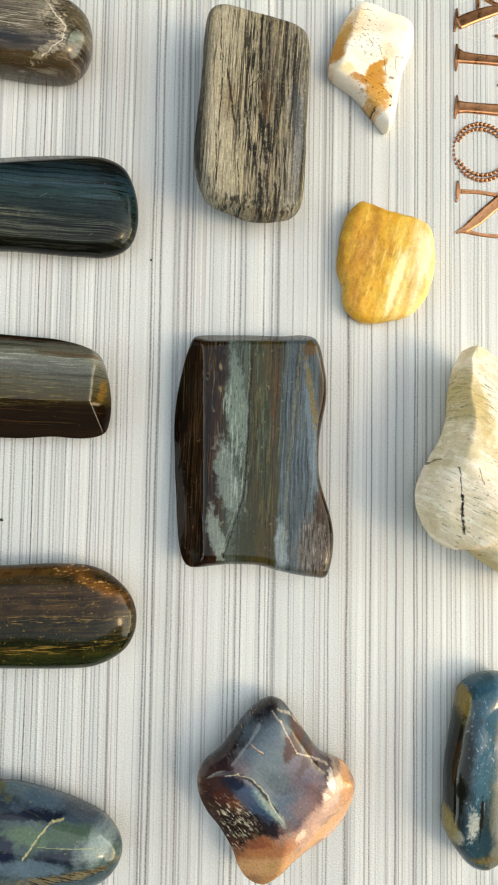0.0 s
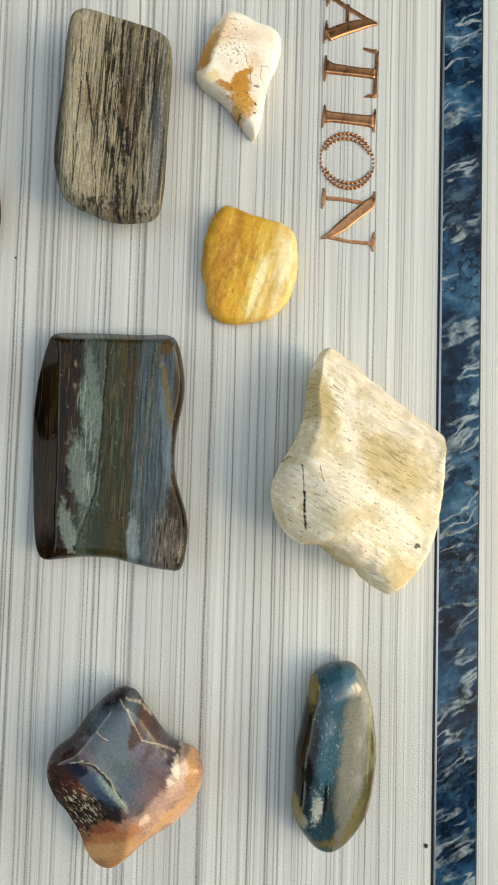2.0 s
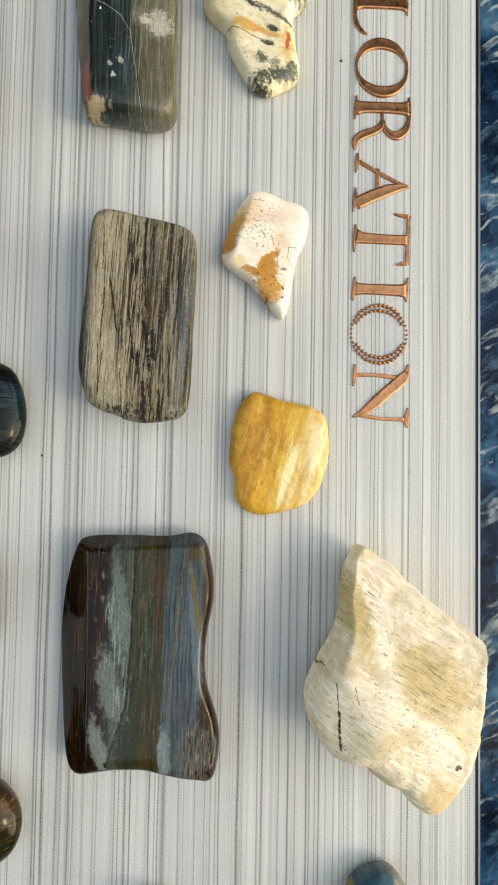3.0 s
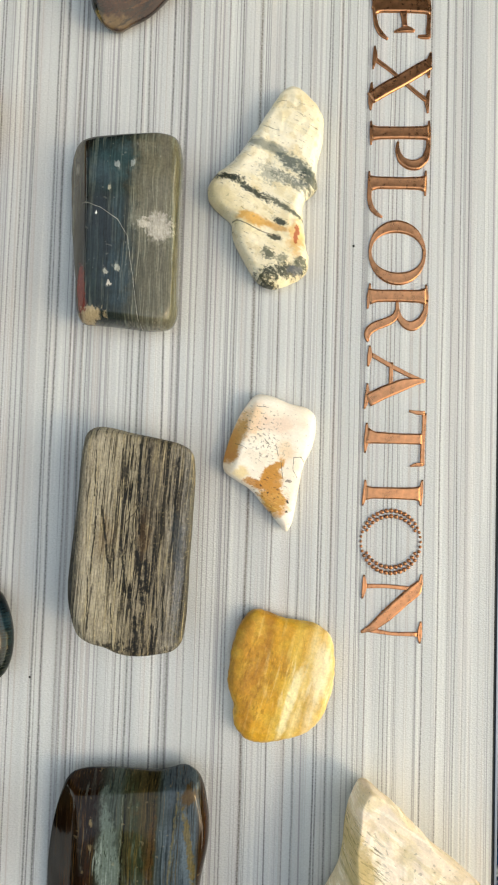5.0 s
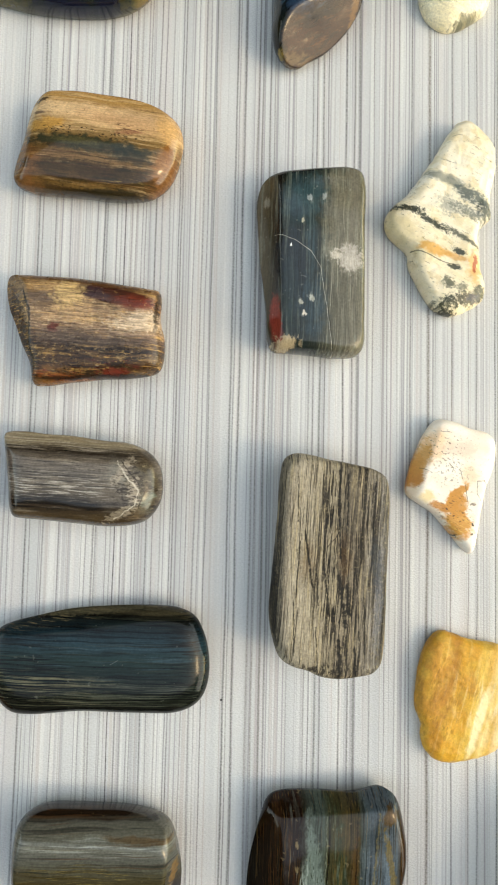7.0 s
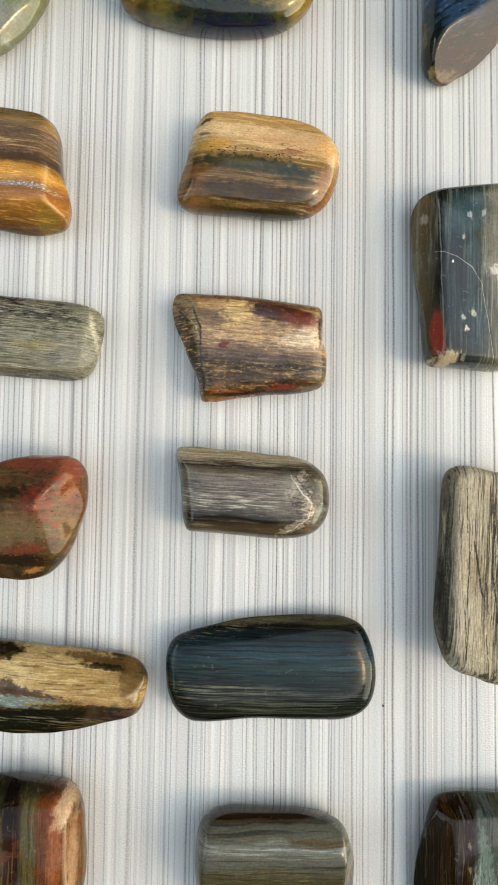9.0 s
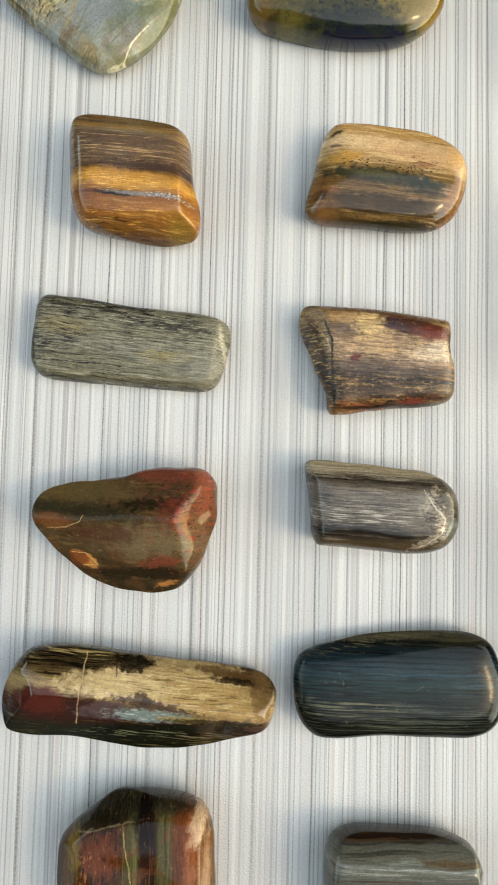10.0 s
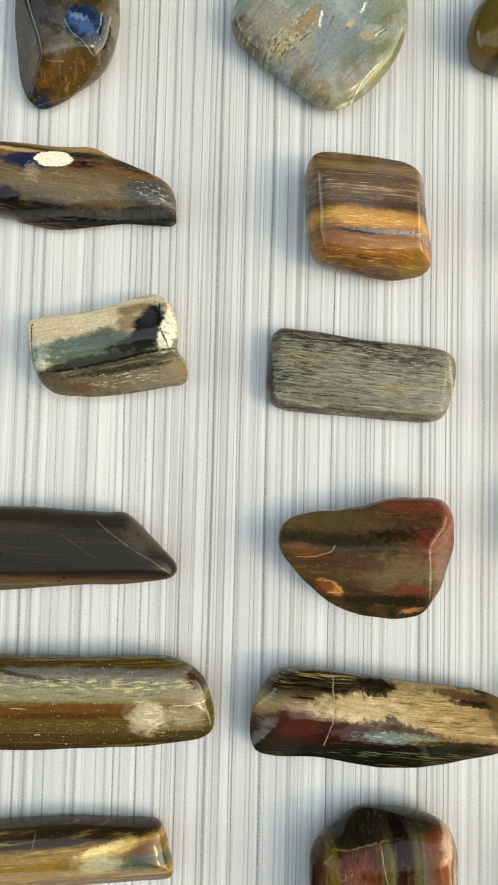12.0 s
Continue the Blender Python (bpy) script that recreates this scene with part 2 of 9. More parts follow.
def board_material():
    """White laminate printed with grey and brown lines of uneven ink, embossed like linen."""
    m, t, bsdf = principled("striped_laminate")
    p = object_mm(t)
    sep = t.node("SeparateXYZ")
    t.put(sep.inputs[0], p)
    grit = t.noise(t.vec("MULTIPLY", p, (1.3, 2.0, 0)), 1.0, 2.0, 0.65)
    drift = t.math("MULTIPLY", t.math("SUBTRACT", t.noise(t.vec("MULTIPLY", p, (0.11, 0.012, 0)), 1.0, 2.0), 0.5), 1.6)
    across = t.math("ADD", t.math("ADD", sep.outputs[0], drift), BOARD_MIDDLE * 1000)
    col = t.mix(t.step(t.noise(t.vec("MULTIPLY", p, (0.10, 0.004, 0)), 1.0, 2.0), 0.35, 0.65), rgb("D1D4D4"), rgb("C5CACB"))
    # broad soft bands and faint hairlines
    rows = [("BEC3C5", 0.45, 0.20, 0.003, 0.50, 0.64), ("CFC9C8", 0.35, 0.30, 0.005, 0.54, 0.66), ("ECEEEA", 0.38, 0.5, 0.004, 0.52, 0.66),
            ("A6A7AC", 0.5, 0.75, 0.002, 0.58, 0.64), ("B4ABA8", 0.45, 0.8, 0.002, 0.60, 0.66), ("88888E", 0.58, 1.0, 0.0014, 0.60, 0.64)]
    for n, (code, amount, wide, along, lo, hi) in enumerate(rows):
        q = t.vec("ADD", t.vec("MULTIPLY", p, (wide, along, 0)), (13.7 * n, 4.1 * n, 2.3 * n))
        col = t.mix(t.math("MULTIPLY", t.step(t.noise(q, 1.0, 2.0, 0.55), lo, hi), amount), col, rgb(code))
    # the printed lines, worn thin here and there
    ink = t.step(t.noise(t.vec("MULTIPLY", p, (0.5, 0.02, 0)), 1.0, 3.0), 0.25, 0.6, 0.95, 1.38)
    ink = t.math("MULTIPLY", ink, t.step(grit, 0.36, 0.62, 1.0, 0.64))
    grey = t.math("MAXIMUM", line_mask(t, across, LINES_WEST), t.math("MAXIMUM", line_mask(t, across, LINES_MIDDLE), line_mask(t, across, LINES_EAST)))
    col = t.mix(t.math("MULTIPLY", grey, ink), col, rgb("1E1F22"))
    col = t.mix(t.math("MULTIPLY", line_mask(t, across, LINES_BROWN), ink), col, rgb("4A382C"))
    col = t.mix(1.0, col, t.ramp(grit, [(0.32, (0.90, 0.90, 0.90, 1)), (0.68, (1.05, 1.05, 1.05, 1))]), "MULTIPLY")
    t.put(bsdf.inputs["Base Color"], col)
    bsdf.inputs["Roughness"].default_value = 0.45
    b = t.node("Bump")
    b.inputs["Strength"].default_value = 0.8
    b.inputs["Distance"].default_value = 0.0004
    t.put(b.inputs["Height"], grit)
    t.put(bsdf.inputs["Normal"], b.outputs[0])
    return m


def marble_material():
    """Polished deep blue marble: dark blotches, cloudy blue, soft pale veins rising to one side."""
    m, t, bsdf = principled("blue_marble")
    p = object_mm(t)
    n = t.node("TexNoise")
    n.inputs["Scale"].default_value = 0.10
    n.inputs["Detail"].default_value = 4.0
    t.put(n.inputs["Vector"], p)
    q = t.vec("ADD", p, t.vec("SCALE", t.vec("SUBTRACT", n.outputs["Color"], (0.5, 0.5, 0.5)), 6.0))
    base = t.ramp(t.noise(q, 0.05, 4.0, 0.6), [(0.32, rgb("050E18")), (0.47, rgb("08263E")), (0.59, rgb("144664")), (0.75, rgb("3E6E88"))])
    cloud = t.step(t.noise(t.vec("MULTIPLY", t.spin(q, radians(-30)), (0.06, 0.2, 0.1)), 1.0, 5.0, 0.65), 0.5, 0.68)
    col = t.mix(t.math("MULTIPLY", cloud, 0.35), base, rgb("5C8298"))
    blot = t.math("MULTIPLY", t.step(t.noise(q, 0.26, 4.0, 0.6), 0.52, 0.6), t.step(t.noise(p, 0.022, 2.0), 0.42, 0.58))
    col = t.mix(t.math("MULTIPLY", blot, 0.8), col, rgb("040A12"))
    ridge = t.math("ABSOLUTE", t.math("SUBTRACT", t.noise(t.vec("MULTIPLY", t.spin(q, radians(-30)), (0.014, 0.075, 0.05)), 1.0, 3.0, 0.55), 0.5))
    vein = t.math("MULTIPLY", t.step(ridge, 0.0, 0.03, 0.75, 0.0), t.step(t.noise(q, 0.09, 4.0, 0.6), 0.4, 0.64))
    col = t.mix(vein, col, rgb("A6B6BA"))
    flake = t.math("MULTIPLY", t.step(t.noise(q, 0.5, 3.0, 0.6), 0.66, 0.72), t.step(t.noise(p, 0.04, 2.0), 0.5, 0.6))
    col = t.mix(t.math("MULTIPLY", flake, 0.5), col, rgb("9AB0B4"))
    t.put(bsdf.inputs["Base Color"], col)
    bsdf.inputs["Roughness"].default_value = 0.09
    bsdf.inputs["IOR"].default_value = 1.22
    return m


def plain_material(name, code, rough, metal=0.0, vary=0.12, cell=20.0):
    m, t, bsdf = principled(name)
    p = object_mm(t)
    n = t.noise(p, 1 / cell, 5.0, 0.6)
    col = t.mix(1.0, rgb(code), t.ramp(n, [(0.25, (1 - vary,) * 3 + (1,)), (0.75, (1 + vary,) * 3 + (1,))]), "MULTIPLY")
    t.put(bsdf.inputs["Base Color"], col)
    bsdf.inputs["Metallic"].default_value = metal
    t.put(bsdf.inputs["Roughness"], t.step(n, 0.3, 0.7, rough * 0.85, rough * 1.2))
    return m


LAMINATE, MARBLE = board_material(), marble_material()
COPPER = plain_material("brushed_copper", "BC8260", 0.3, 1.0, 0.3, 2.2)
SEAM = plain_material("dark_seam", "1C1E20", 0.5)
STEEL = plain_material("pale_metal_edge", "7E8A98", 0.35, 1.0, 0.05)
PLASTER = plain_material("wall_plaster", "7E796F", 0.8, 0.0, 0.06, 120.0)
TIMBER = plain_material("dark_timber", "2E2A26", 0.7, 0.0, 0.15, 60.0)
CEILING = plain_material("ceiling_boards", "A8A49C", 0.7, 0.0, 0.10, 150.0)
CONCRETE = plain_material("floor_concrete", "A9A69F", 0.7, 0.0, 0.12, 90.0)


# ---------------------------------------------------------------- setting
def mesh_object(name, bm, material, parent=None, smooth=False):
    me = bpy.data.meshes.new(name)
    bm.to_mesh(me)
    bm.free()
    me.materials.append(material)
    if smooth:
        me.polygons.foreach_set("use_smooth", [True] * len(me.polygons))
    ob = new(name, me)
    ob.parent = parent
    return ob


LEAN = pose(0, 0, 0, 0, 0, -0.6)  # the board lies slightly turned


def box(name, lo, hi, material, bevel=0.0, lean=Matrix()):
    """A box between two corners, origin at its middle."""
    lo, hi = Vector(lo), Vector(hi)
    bm = bmesh.new()
    bmesh.ops.create_cube(bm, size=1.0)
    bmesh.ops.scale(bm, vec=hi - lo, verts=bm.verts)
    if bevel:
        bmesh.ops.bevel(bm, geom=bm.edges[:], offset=bevel, segments=2, affect="EDGES", profile=0.6)
    ob = mesh_object(name, bm, material)
    ob.matrix_world = lean @ Matrix.Translation((lo + hi) / 2)
    return ob


tagged(box("board", (-0.70, -0.50, -0.020), (INLAY - 0.0007, 0.60, 0.0), LAMINATE, lean=LEAN), "pale grey display board with fine printed stripes", "board", kind="structure")
tagged(box("trim_edge", (INLAY - 0.0007, -0.50, -0.020), (INLAY + 0.0003, 0.60, -0.0004), SEAM, lean=LEAN), "dark seam beside the marble strip", "trim", kind="structure")
tagged(box("trim_metal", (INLAY + 0.0003, -0.50, -0.020), (INLAY + 0.0012, 0.60, 0.0002), STEEL, 0.0001, lean=LEAN), "thin pale metal edging strip", "trim", kind="structure")
tagged(box("trim_marble", (INLAY + 0.0012, -0.50, -0.020), (INLAY + BAND, 0.60, 0.0), MARBLE, 0.0002, lean=LEAN), "polished dark blue marble strip with white veins", "trim", kind="structure")
tagged(box("trim_seam", (INLAY + BAND, -0.50, -0.020), (INLAY + BAND + 0.0005, 0.60, -0.0004), SEAM, lean=LEAN), "dark seam beyond the marble strip", "trim", kind="structure")
tagged(box("board_margin", (INLAY + BAND + 0.0005, -0.50, -0.020), (0.42, 0.60, 0.0), LAMINATE, lean=LEAN), "striped margin of the display board", "board", kind="structure")
tagged(box("plinth", (-0.66, -0.46, -0.90), (0.38, 0.56, -0.021), PLASTER, 0.004, lean=LEAN), "plain plinth under the display board", "plinth", kind="structure")
tagged(box("ground", (-900, -900, -1.1), (900, 900, -0.901), CONCRETE), "plain pale ground", "ground", kind="structure")
# unseen walls, added to block low sky and darken what the stones reflect
TOP = 1.2
tagged(box("wall_north", (-2.5, 1.6, -0.9), (2.4, 1.8, TOP), TIMBER), "unseen dark timber wall added to darken reflections", "wall", kind="structure")
tagged(box("wall_west", (-2.7, -1.5, -0.9), (-2.5, 1.8, 0.55), TIMBER), "unseen low timber wall added to block the western horizon", "wall", kind="structure")
tagged(box("wall_south", (-2.5, -1.5, -0.9), (1.6, -1.3, TOP), PLASTER), "unseen plaster wall added to close the setting", "wall", kind="structure")


def canopy():
    """Unseen eaves along the north and south walls, added to darken reflections, with the sky open between them."""
    bm = bmesh.new()
    for c, d in ((0.85, 1.8), (-1.5, -0.75)):
        made = bmesh.ops.create_cube(bm, size=1.0)["verts"]
        bmesh.ops.scale(bm, vec=(4.1, d - c, 0.12), verts=made)
        bmesh.ops.translate(bm, vec=(-0.45, (c + d) / 2, TOP + 0.0605), verts=made)
    return mesh_object("ceiling", bm, CEILING)


tagged(canopy(), "unseen eaves added to darken reflections, open to the sky between them", "ceiling", kind="structure")


# ---------------------------------------------------------------- stones
def smooth_outline(points, count):
    """A closed rounded curve through the corner points, evenly spaced."""
    p = np.array(points, float)
    n = len(p)
    out = []
    for i in range(n):
        a, b, c, d = p[i - 1], p[i], p[(i + 1) % n], p[(i + 2) % n]
        l1, l2, l3 = (max(np.linalg.norm(v), 1e-3) ** 0.5 for v in (b - a, c - b, d - c))
        m1 = (c - b) + l2 * ((b - a) / l1 - (c - a) / (l1 + l2))
        m2 = (c - b) + l2 * ((d - c) / l3 - (d - b) / (l2 + l3))
        for s in np.linspace(0, 1, 24, endpoint=False):
            h = s * s * (3 - 2 * s)
            out.append((1 - h) * b + h * c + (s - 2 * s ** 2 + s ** 3) * m1 + (s ** 3 - s ** 2) * m2)
    out = np.array(out + [out[0]])
    run = np.r_[0, np.cumsum(np.linalg.norm(np.diff(out, axis=0), axis=1))]
    at = np.linspace(0, run[-1], count, endpoint=False)
    return np.c_[np.interp(at, run, out[:, 0]), np.interp(at, run, out[:, 1])]


def stone(name, label, at, outline, height, material, belly=0.4, crown=4.0, tuck=0.88, facets=(), soft=0.8, lumps=(0.3, 10.0), rugged=(0.0, 2.0), slant=(0.0, 0.0), seed=0):
    """A tumbled stone, lengths in millimetres: its widest outline lies at belly * height, a higher crown gives a
    flatter top, facets are planes z = a x + b y + c that cut it with soft edges, lumps uneven it."""
    count, rings, foot = 168, 30, 5
    rim = smooth_outline(outline, count)
    mid = rim.mean(axis=0)
    _, axes = np.linalg.eigh(np.cov((rim - mid).T))
    u, v = (rim - mid) @ axes[:, 1], (rim - mid) @ axes[:, 0]
    half = max((u.max() - u.min() - (v.max() - v.min())) / 2 * 0.9, 0.01)
    core = mid + np.clip(u, -half, half)[:, None] * axes[:, 1]
    lows = np.maximum(belly * height + rim @ np.array(slant), 0.08 * height)
    for a, b, c in facets:
        lows = np.minimum(lows, np.maximum(rim @ np.array((a, b)) + c, 0.22 * height))
    verts, faces = [], []

    def top_of(x, y, f, low):
        z = low + (height - low) * (1 - f ** crown) ** (1 / 1.9)
        for a, b, c in facets:
            cut = max(a * x + b * y + c, low)
            h = min(max(0.5 + 0.5 * (cut - z) / soft, 0.0), 1.0)
            z = cut + (z - cut) * h - soft * h * (1 - h)
        return z

    for k in range(foot):
        s = k / foot
        f = tuck + (1 - tuck) * math.sin(s * math.pi / 2) ** 0.8
        for i in range(count):
            x, y = core[i] + (rim[i] - core[i]) * f
            verts.append([x, y, lows[i] * s])
    for k in range(rings):
        f = math.cos(k / rings * math.pi / 2) if crown < 5 else math.cos(k / rings * math.pi / 2) ** 0.62
        for i in range(count):
            x, y = core[i] + (rim[i] - core[i]) * f
            z = top_of(x, y, f, lows[i]) if k else lows[i]
            verts.append([x, y, min(z, height)])
    for n, w in enumerate(verts):
        p = Vector(w)
        fade = min(w[2] / (0.4 * height), 1.0)
        d = noise.noise_vector(p / lumps[1] + Vector((seed * 7.3, seed * 3.1, 0))) * lumps[0]
        if rugged[0]:
            d += noise.noise_vector(p / rugged[1] + Vector((seed, 9.0, 0))) * rugged[0] + noise.noise_vector(p / (rugged[1] * 0.4)) * rugged[0] * 0.35
        w[0] += d.x * fade
        w[1] += d.y * fade
        w[2] = max(w[2] + d.z * fade, 0.0)
    for k in range(foot + rings - 1):
        for i in range(count):
            j = (i + 1) % count
            faces.append((k * count + i, k * count + j, (k + 1) * count + j, (k + 1) * count + i))
    bm = bmesh.new()
    made = [bm.verts.new((x / 1000, y / 1000, z / 1000)) for x, y, z in verts]
    for q in faces:
        bm.faces.new([made[i] for i in q])
    last = made[(foot + rings - 1) * count:]
    bm.faces.new(last)
    bm.faces.new(list(reversed(made[:count])))
    bmesh.ops.remove_doubles(bm, verts=last, dist=0.00002)
    bmesh.ops.triangulate(bm, faces=[f for f in bm.faces if len(f.verts) > 4])
    bmesh.ops.recalc_face_normals(bm, faces=bm.faces)
    ob = mesh_object(name, bm, material, smooth=True)
    ob.location = (at[0] / 1000, at[1] / 1000, 0.0)
    return tagged(ob, label, "stone", "stones on the board")


surface = stone_material("rough_stone", -32, [(-25.7, "E7D4BC"), (-15.1, "ECDAC4"), (-4.3, "F1E0CD"), (4.9, "E9D4B8"), (14.3, "EEDCC6"), (23.6, "F4E3D2"), (33.1, "EFDDC9")], [
    ("streak", "DBCAA4", 0.5, 16, 2.4, 0.5, 0.61),
    ("streak", "FAF0E0", 0.7, 14, 1.6, 0.51, 0.61),
    ("cloud", "DECCA5", 0.5, 9, 0.52, 0.63),
    ("patch", "DCC08A", 0.75, 10.1, 9.2, 14.2, 9.1, -32, 0.4, 6, 0.5),
    ("zone", "C0B08D", 0.5, 10.1, 11.1, 15.1, 11.3, -32, 12, 1, 0.52, 0.6),
    ("zone", "998B6B", 0.4, 13, 15.8, 13.2, 4.5, -32, 6, 0.8, 0.57, 0.63),
    ("zone", "B1A17E", 0.35, -1.2, -9.3, 22.7, 11.3, -32, 8, 0.8, 0.56, 0.63),
    ("patch", "FAEFDE", 0.7, -6.2, 19.9, 3.4, 17, 12, 0.5, 5, 0.5),
    ("patch", "FAEFDE", 0.6, 2.5, -2, 20.8, 2.6, -34, 0.5, 5, 0.5),
    ("patch", "C8B27D", 0.6, -13.8, 28.9, 3.8, 13.2, 12, 0.7, 4, 0.4),
    ("zone", "7D7355", 0.8, -12.9, 32.6, 6.4, 9.4, 20, 5, 0.8, 0.52, 0.6)
    ] + [
    ("vein", "342D21", 0.9, -21.8, 8.6, -20.8, -0.5, 0.3, 0.8),
    ("vein", "201B14", 1, -20.8, -0.1, -20.1, -12.2, 0.6, 0.7),
    ("vein", "433A2B", 0.9, -27.5, 7.4, -23.3, 11.3, 0.35, 0.4),
    ("vein", "60563E", 0.7, -16.4, 8.7, -15.4, 3.2, 0.3, 0.5),
    ("patch", "59584D", 0.9, 17.4, -18, 1, 1, 0, 0.05, 2, 0.1),
    ("patch", "BEA465", 0.6, -10.5, -22, 6.8, 1.7, -30, 0.6, 3, 0.4),
    ("patch", "B99B5B", 0.6, -31.4, -4.2, 1.5, 5.7, 0, 0.6, 3, 0.4),
    ("zone", "645A44", 0.85, 4, 6, 24, 30, -32, 3.2, 0.6, 0.63, 0.67),
    ("zone", "7C6F4E", 0.7, -6, -14, 26, 18, -32, 2.6, 0.7, 0.62, 0.67),
    ("patch", "C8AC74", 0.6, 12, -27, 7, 5, -40, 0.6, 4, 0.4)
    ] + [
    ("patch", "CDB27C", 0.55, -13, 30, 3.6, 12, 12, 0.6, 4, 0.4),
    ("zone", "8A7850", 0.6, 9, 9, 13, 8, -32, 7, 1.0, 0.56, 0.62),
    ("cloud", "C9B184", 0.35, 7, 0.54, 0.64),
    ("speck", "61563F", 0.32, 1.5, 0.7, 0.74)], gloss=0.7, bump=0.7, mottle=0.10, ior=1.35, fibre=0.03)
stone("rough_rock", "rough angular cream rock with a cracked flank, unpolished", (93.1, -12.2), [(-10.2, 51.4), (-3.5, 47.3), (14.9, 31), (29.6, 19.2), (30, 14.7), (26.8, -7.5), (24, -18), (21.5, -23.7), (10.3, -35.2), (3.6, -31.4), (0.9, -27.4), (-4.5, -26.1), (-13.2, -19.8), (-21.3, -18.2), (-25.1, -13.8), (-28, -6.9), (-28.5, -0.9), (-26.6, 6.2), (-19.2, 19.5), (-16.8, 27.7), (-15.6, 38.1), (-13.2, 46.4)],
      35, surface, belly=0.5, crown=5, tuck=0.8, soft=2.2, lumps=(0.6, 9), rugged=(0.4, 2.6), slant=(0.32, -0.08), facets=[(0.477, -0.057, 39.6), (-0.136, -0.027, 33.0), (-0.070, -0.309, 32.3), (-0.005, -0.717, 59.0), (0.708, 0.105, 43.0)], seed=0)

surface = stone_material("yellow_stone", 75, [(-17.2, "DEC087"), (-14.6, "ECD8B0"), (-11.6, "D9AF61"), (-9.4, "EBD197"), (-6.6, "D2A341"), (-4.1, "DEB959"), (-1.5, "D69F1A"), (3.7, "DAA21C"), (6.4, "BB8011"), (10.1, "CF9623"), (15.7, "C48D1F")], [
    ("zone", "966716", 0.65, -8, 4, 9, 13, 75, 6, 1.6, 0.5, 0.6),
    ("zone", "F5E8C7", 0.5, 9, -2, 8, 16, 75, 14, 1.6, 0.5, 0.62),
    ("cloud", "DCB64C", 0.4, 6, 0.5, 0.62),
    ("cloud", "C4920F", 0.3, 9, 0.475, 0.67),
    ("streak", "BE8909", 0.3, 24, 3.2, 0.495, 0.65),
    ("streak", "F0D998", 0.26, 28, 2.4, 0.515, 0.67),
    ("zone", "B37E07", 0.54, -8.4, 4.7, 7.7, 13.4, 0, 6, 3, 0.485, 0.64),
    ("cloud", "DFB63C", 0.3, 6, 0.505, 0.67),
    ("zone", "A17007", 0.63, -9.2, -4.6, 6.9, 11.5, 0, 3, 1.2, 0.535, 0.64),
    ("patch", "C08423", 0.5, -7.4, 1.9, 5, 3.1, 40, 0.7, 2.5, 0.4),
    ("patch", "F6EAC0", 0.75, 4.3, -8.4, 1.7, 11.5, -18, 0.28, 5, 0.4),
    ("patch", "F3E2BE", 0.7, 14.7, 2.8, 3.1, 8.6, -6, 0.21, 5, 0.4)
    ] + [
    ("vein", "96661F", 0.45, 8.8, 13.8, 9.4, 9.4, 0.18, 0.24),
    ("speck", "A8701F", 0.08, 1.5, 0.67, 0.72)], gloss=0.3, bump=0.45, mottle=0.16, ior=1.36, fibre=0.03)
stone("polished_stone", "flat honey-yellow jasper slice with faint pale bands", (54.2, 71.3), [(-8, 22.3), (-3.5, 21.6), (1.4, 19.5), (8.3, 18.5), (13.2, 17.6), (17.8, 14.3), (19.8, 9.6), (20.3, 2.9), (19.8, -3.8), (17.5, -10.5), (14.2, -16.1), (8.8, -19.9), (2, -21.7), (-4.7, -22.7), (-9.6, -21.6), (-13.3, -17.8), (-14.5, -13.1), (-14.2, -10.3), (-16.2, -4.6), (-16.5, -0.9), (-14.6, 12.4), (-11.6, 19)],
      6.5, surface, belly=0.42, crown=11, tuck=0.94, lumps=(0.35, 8), rugged=(0.3, 1.8), seed=1)

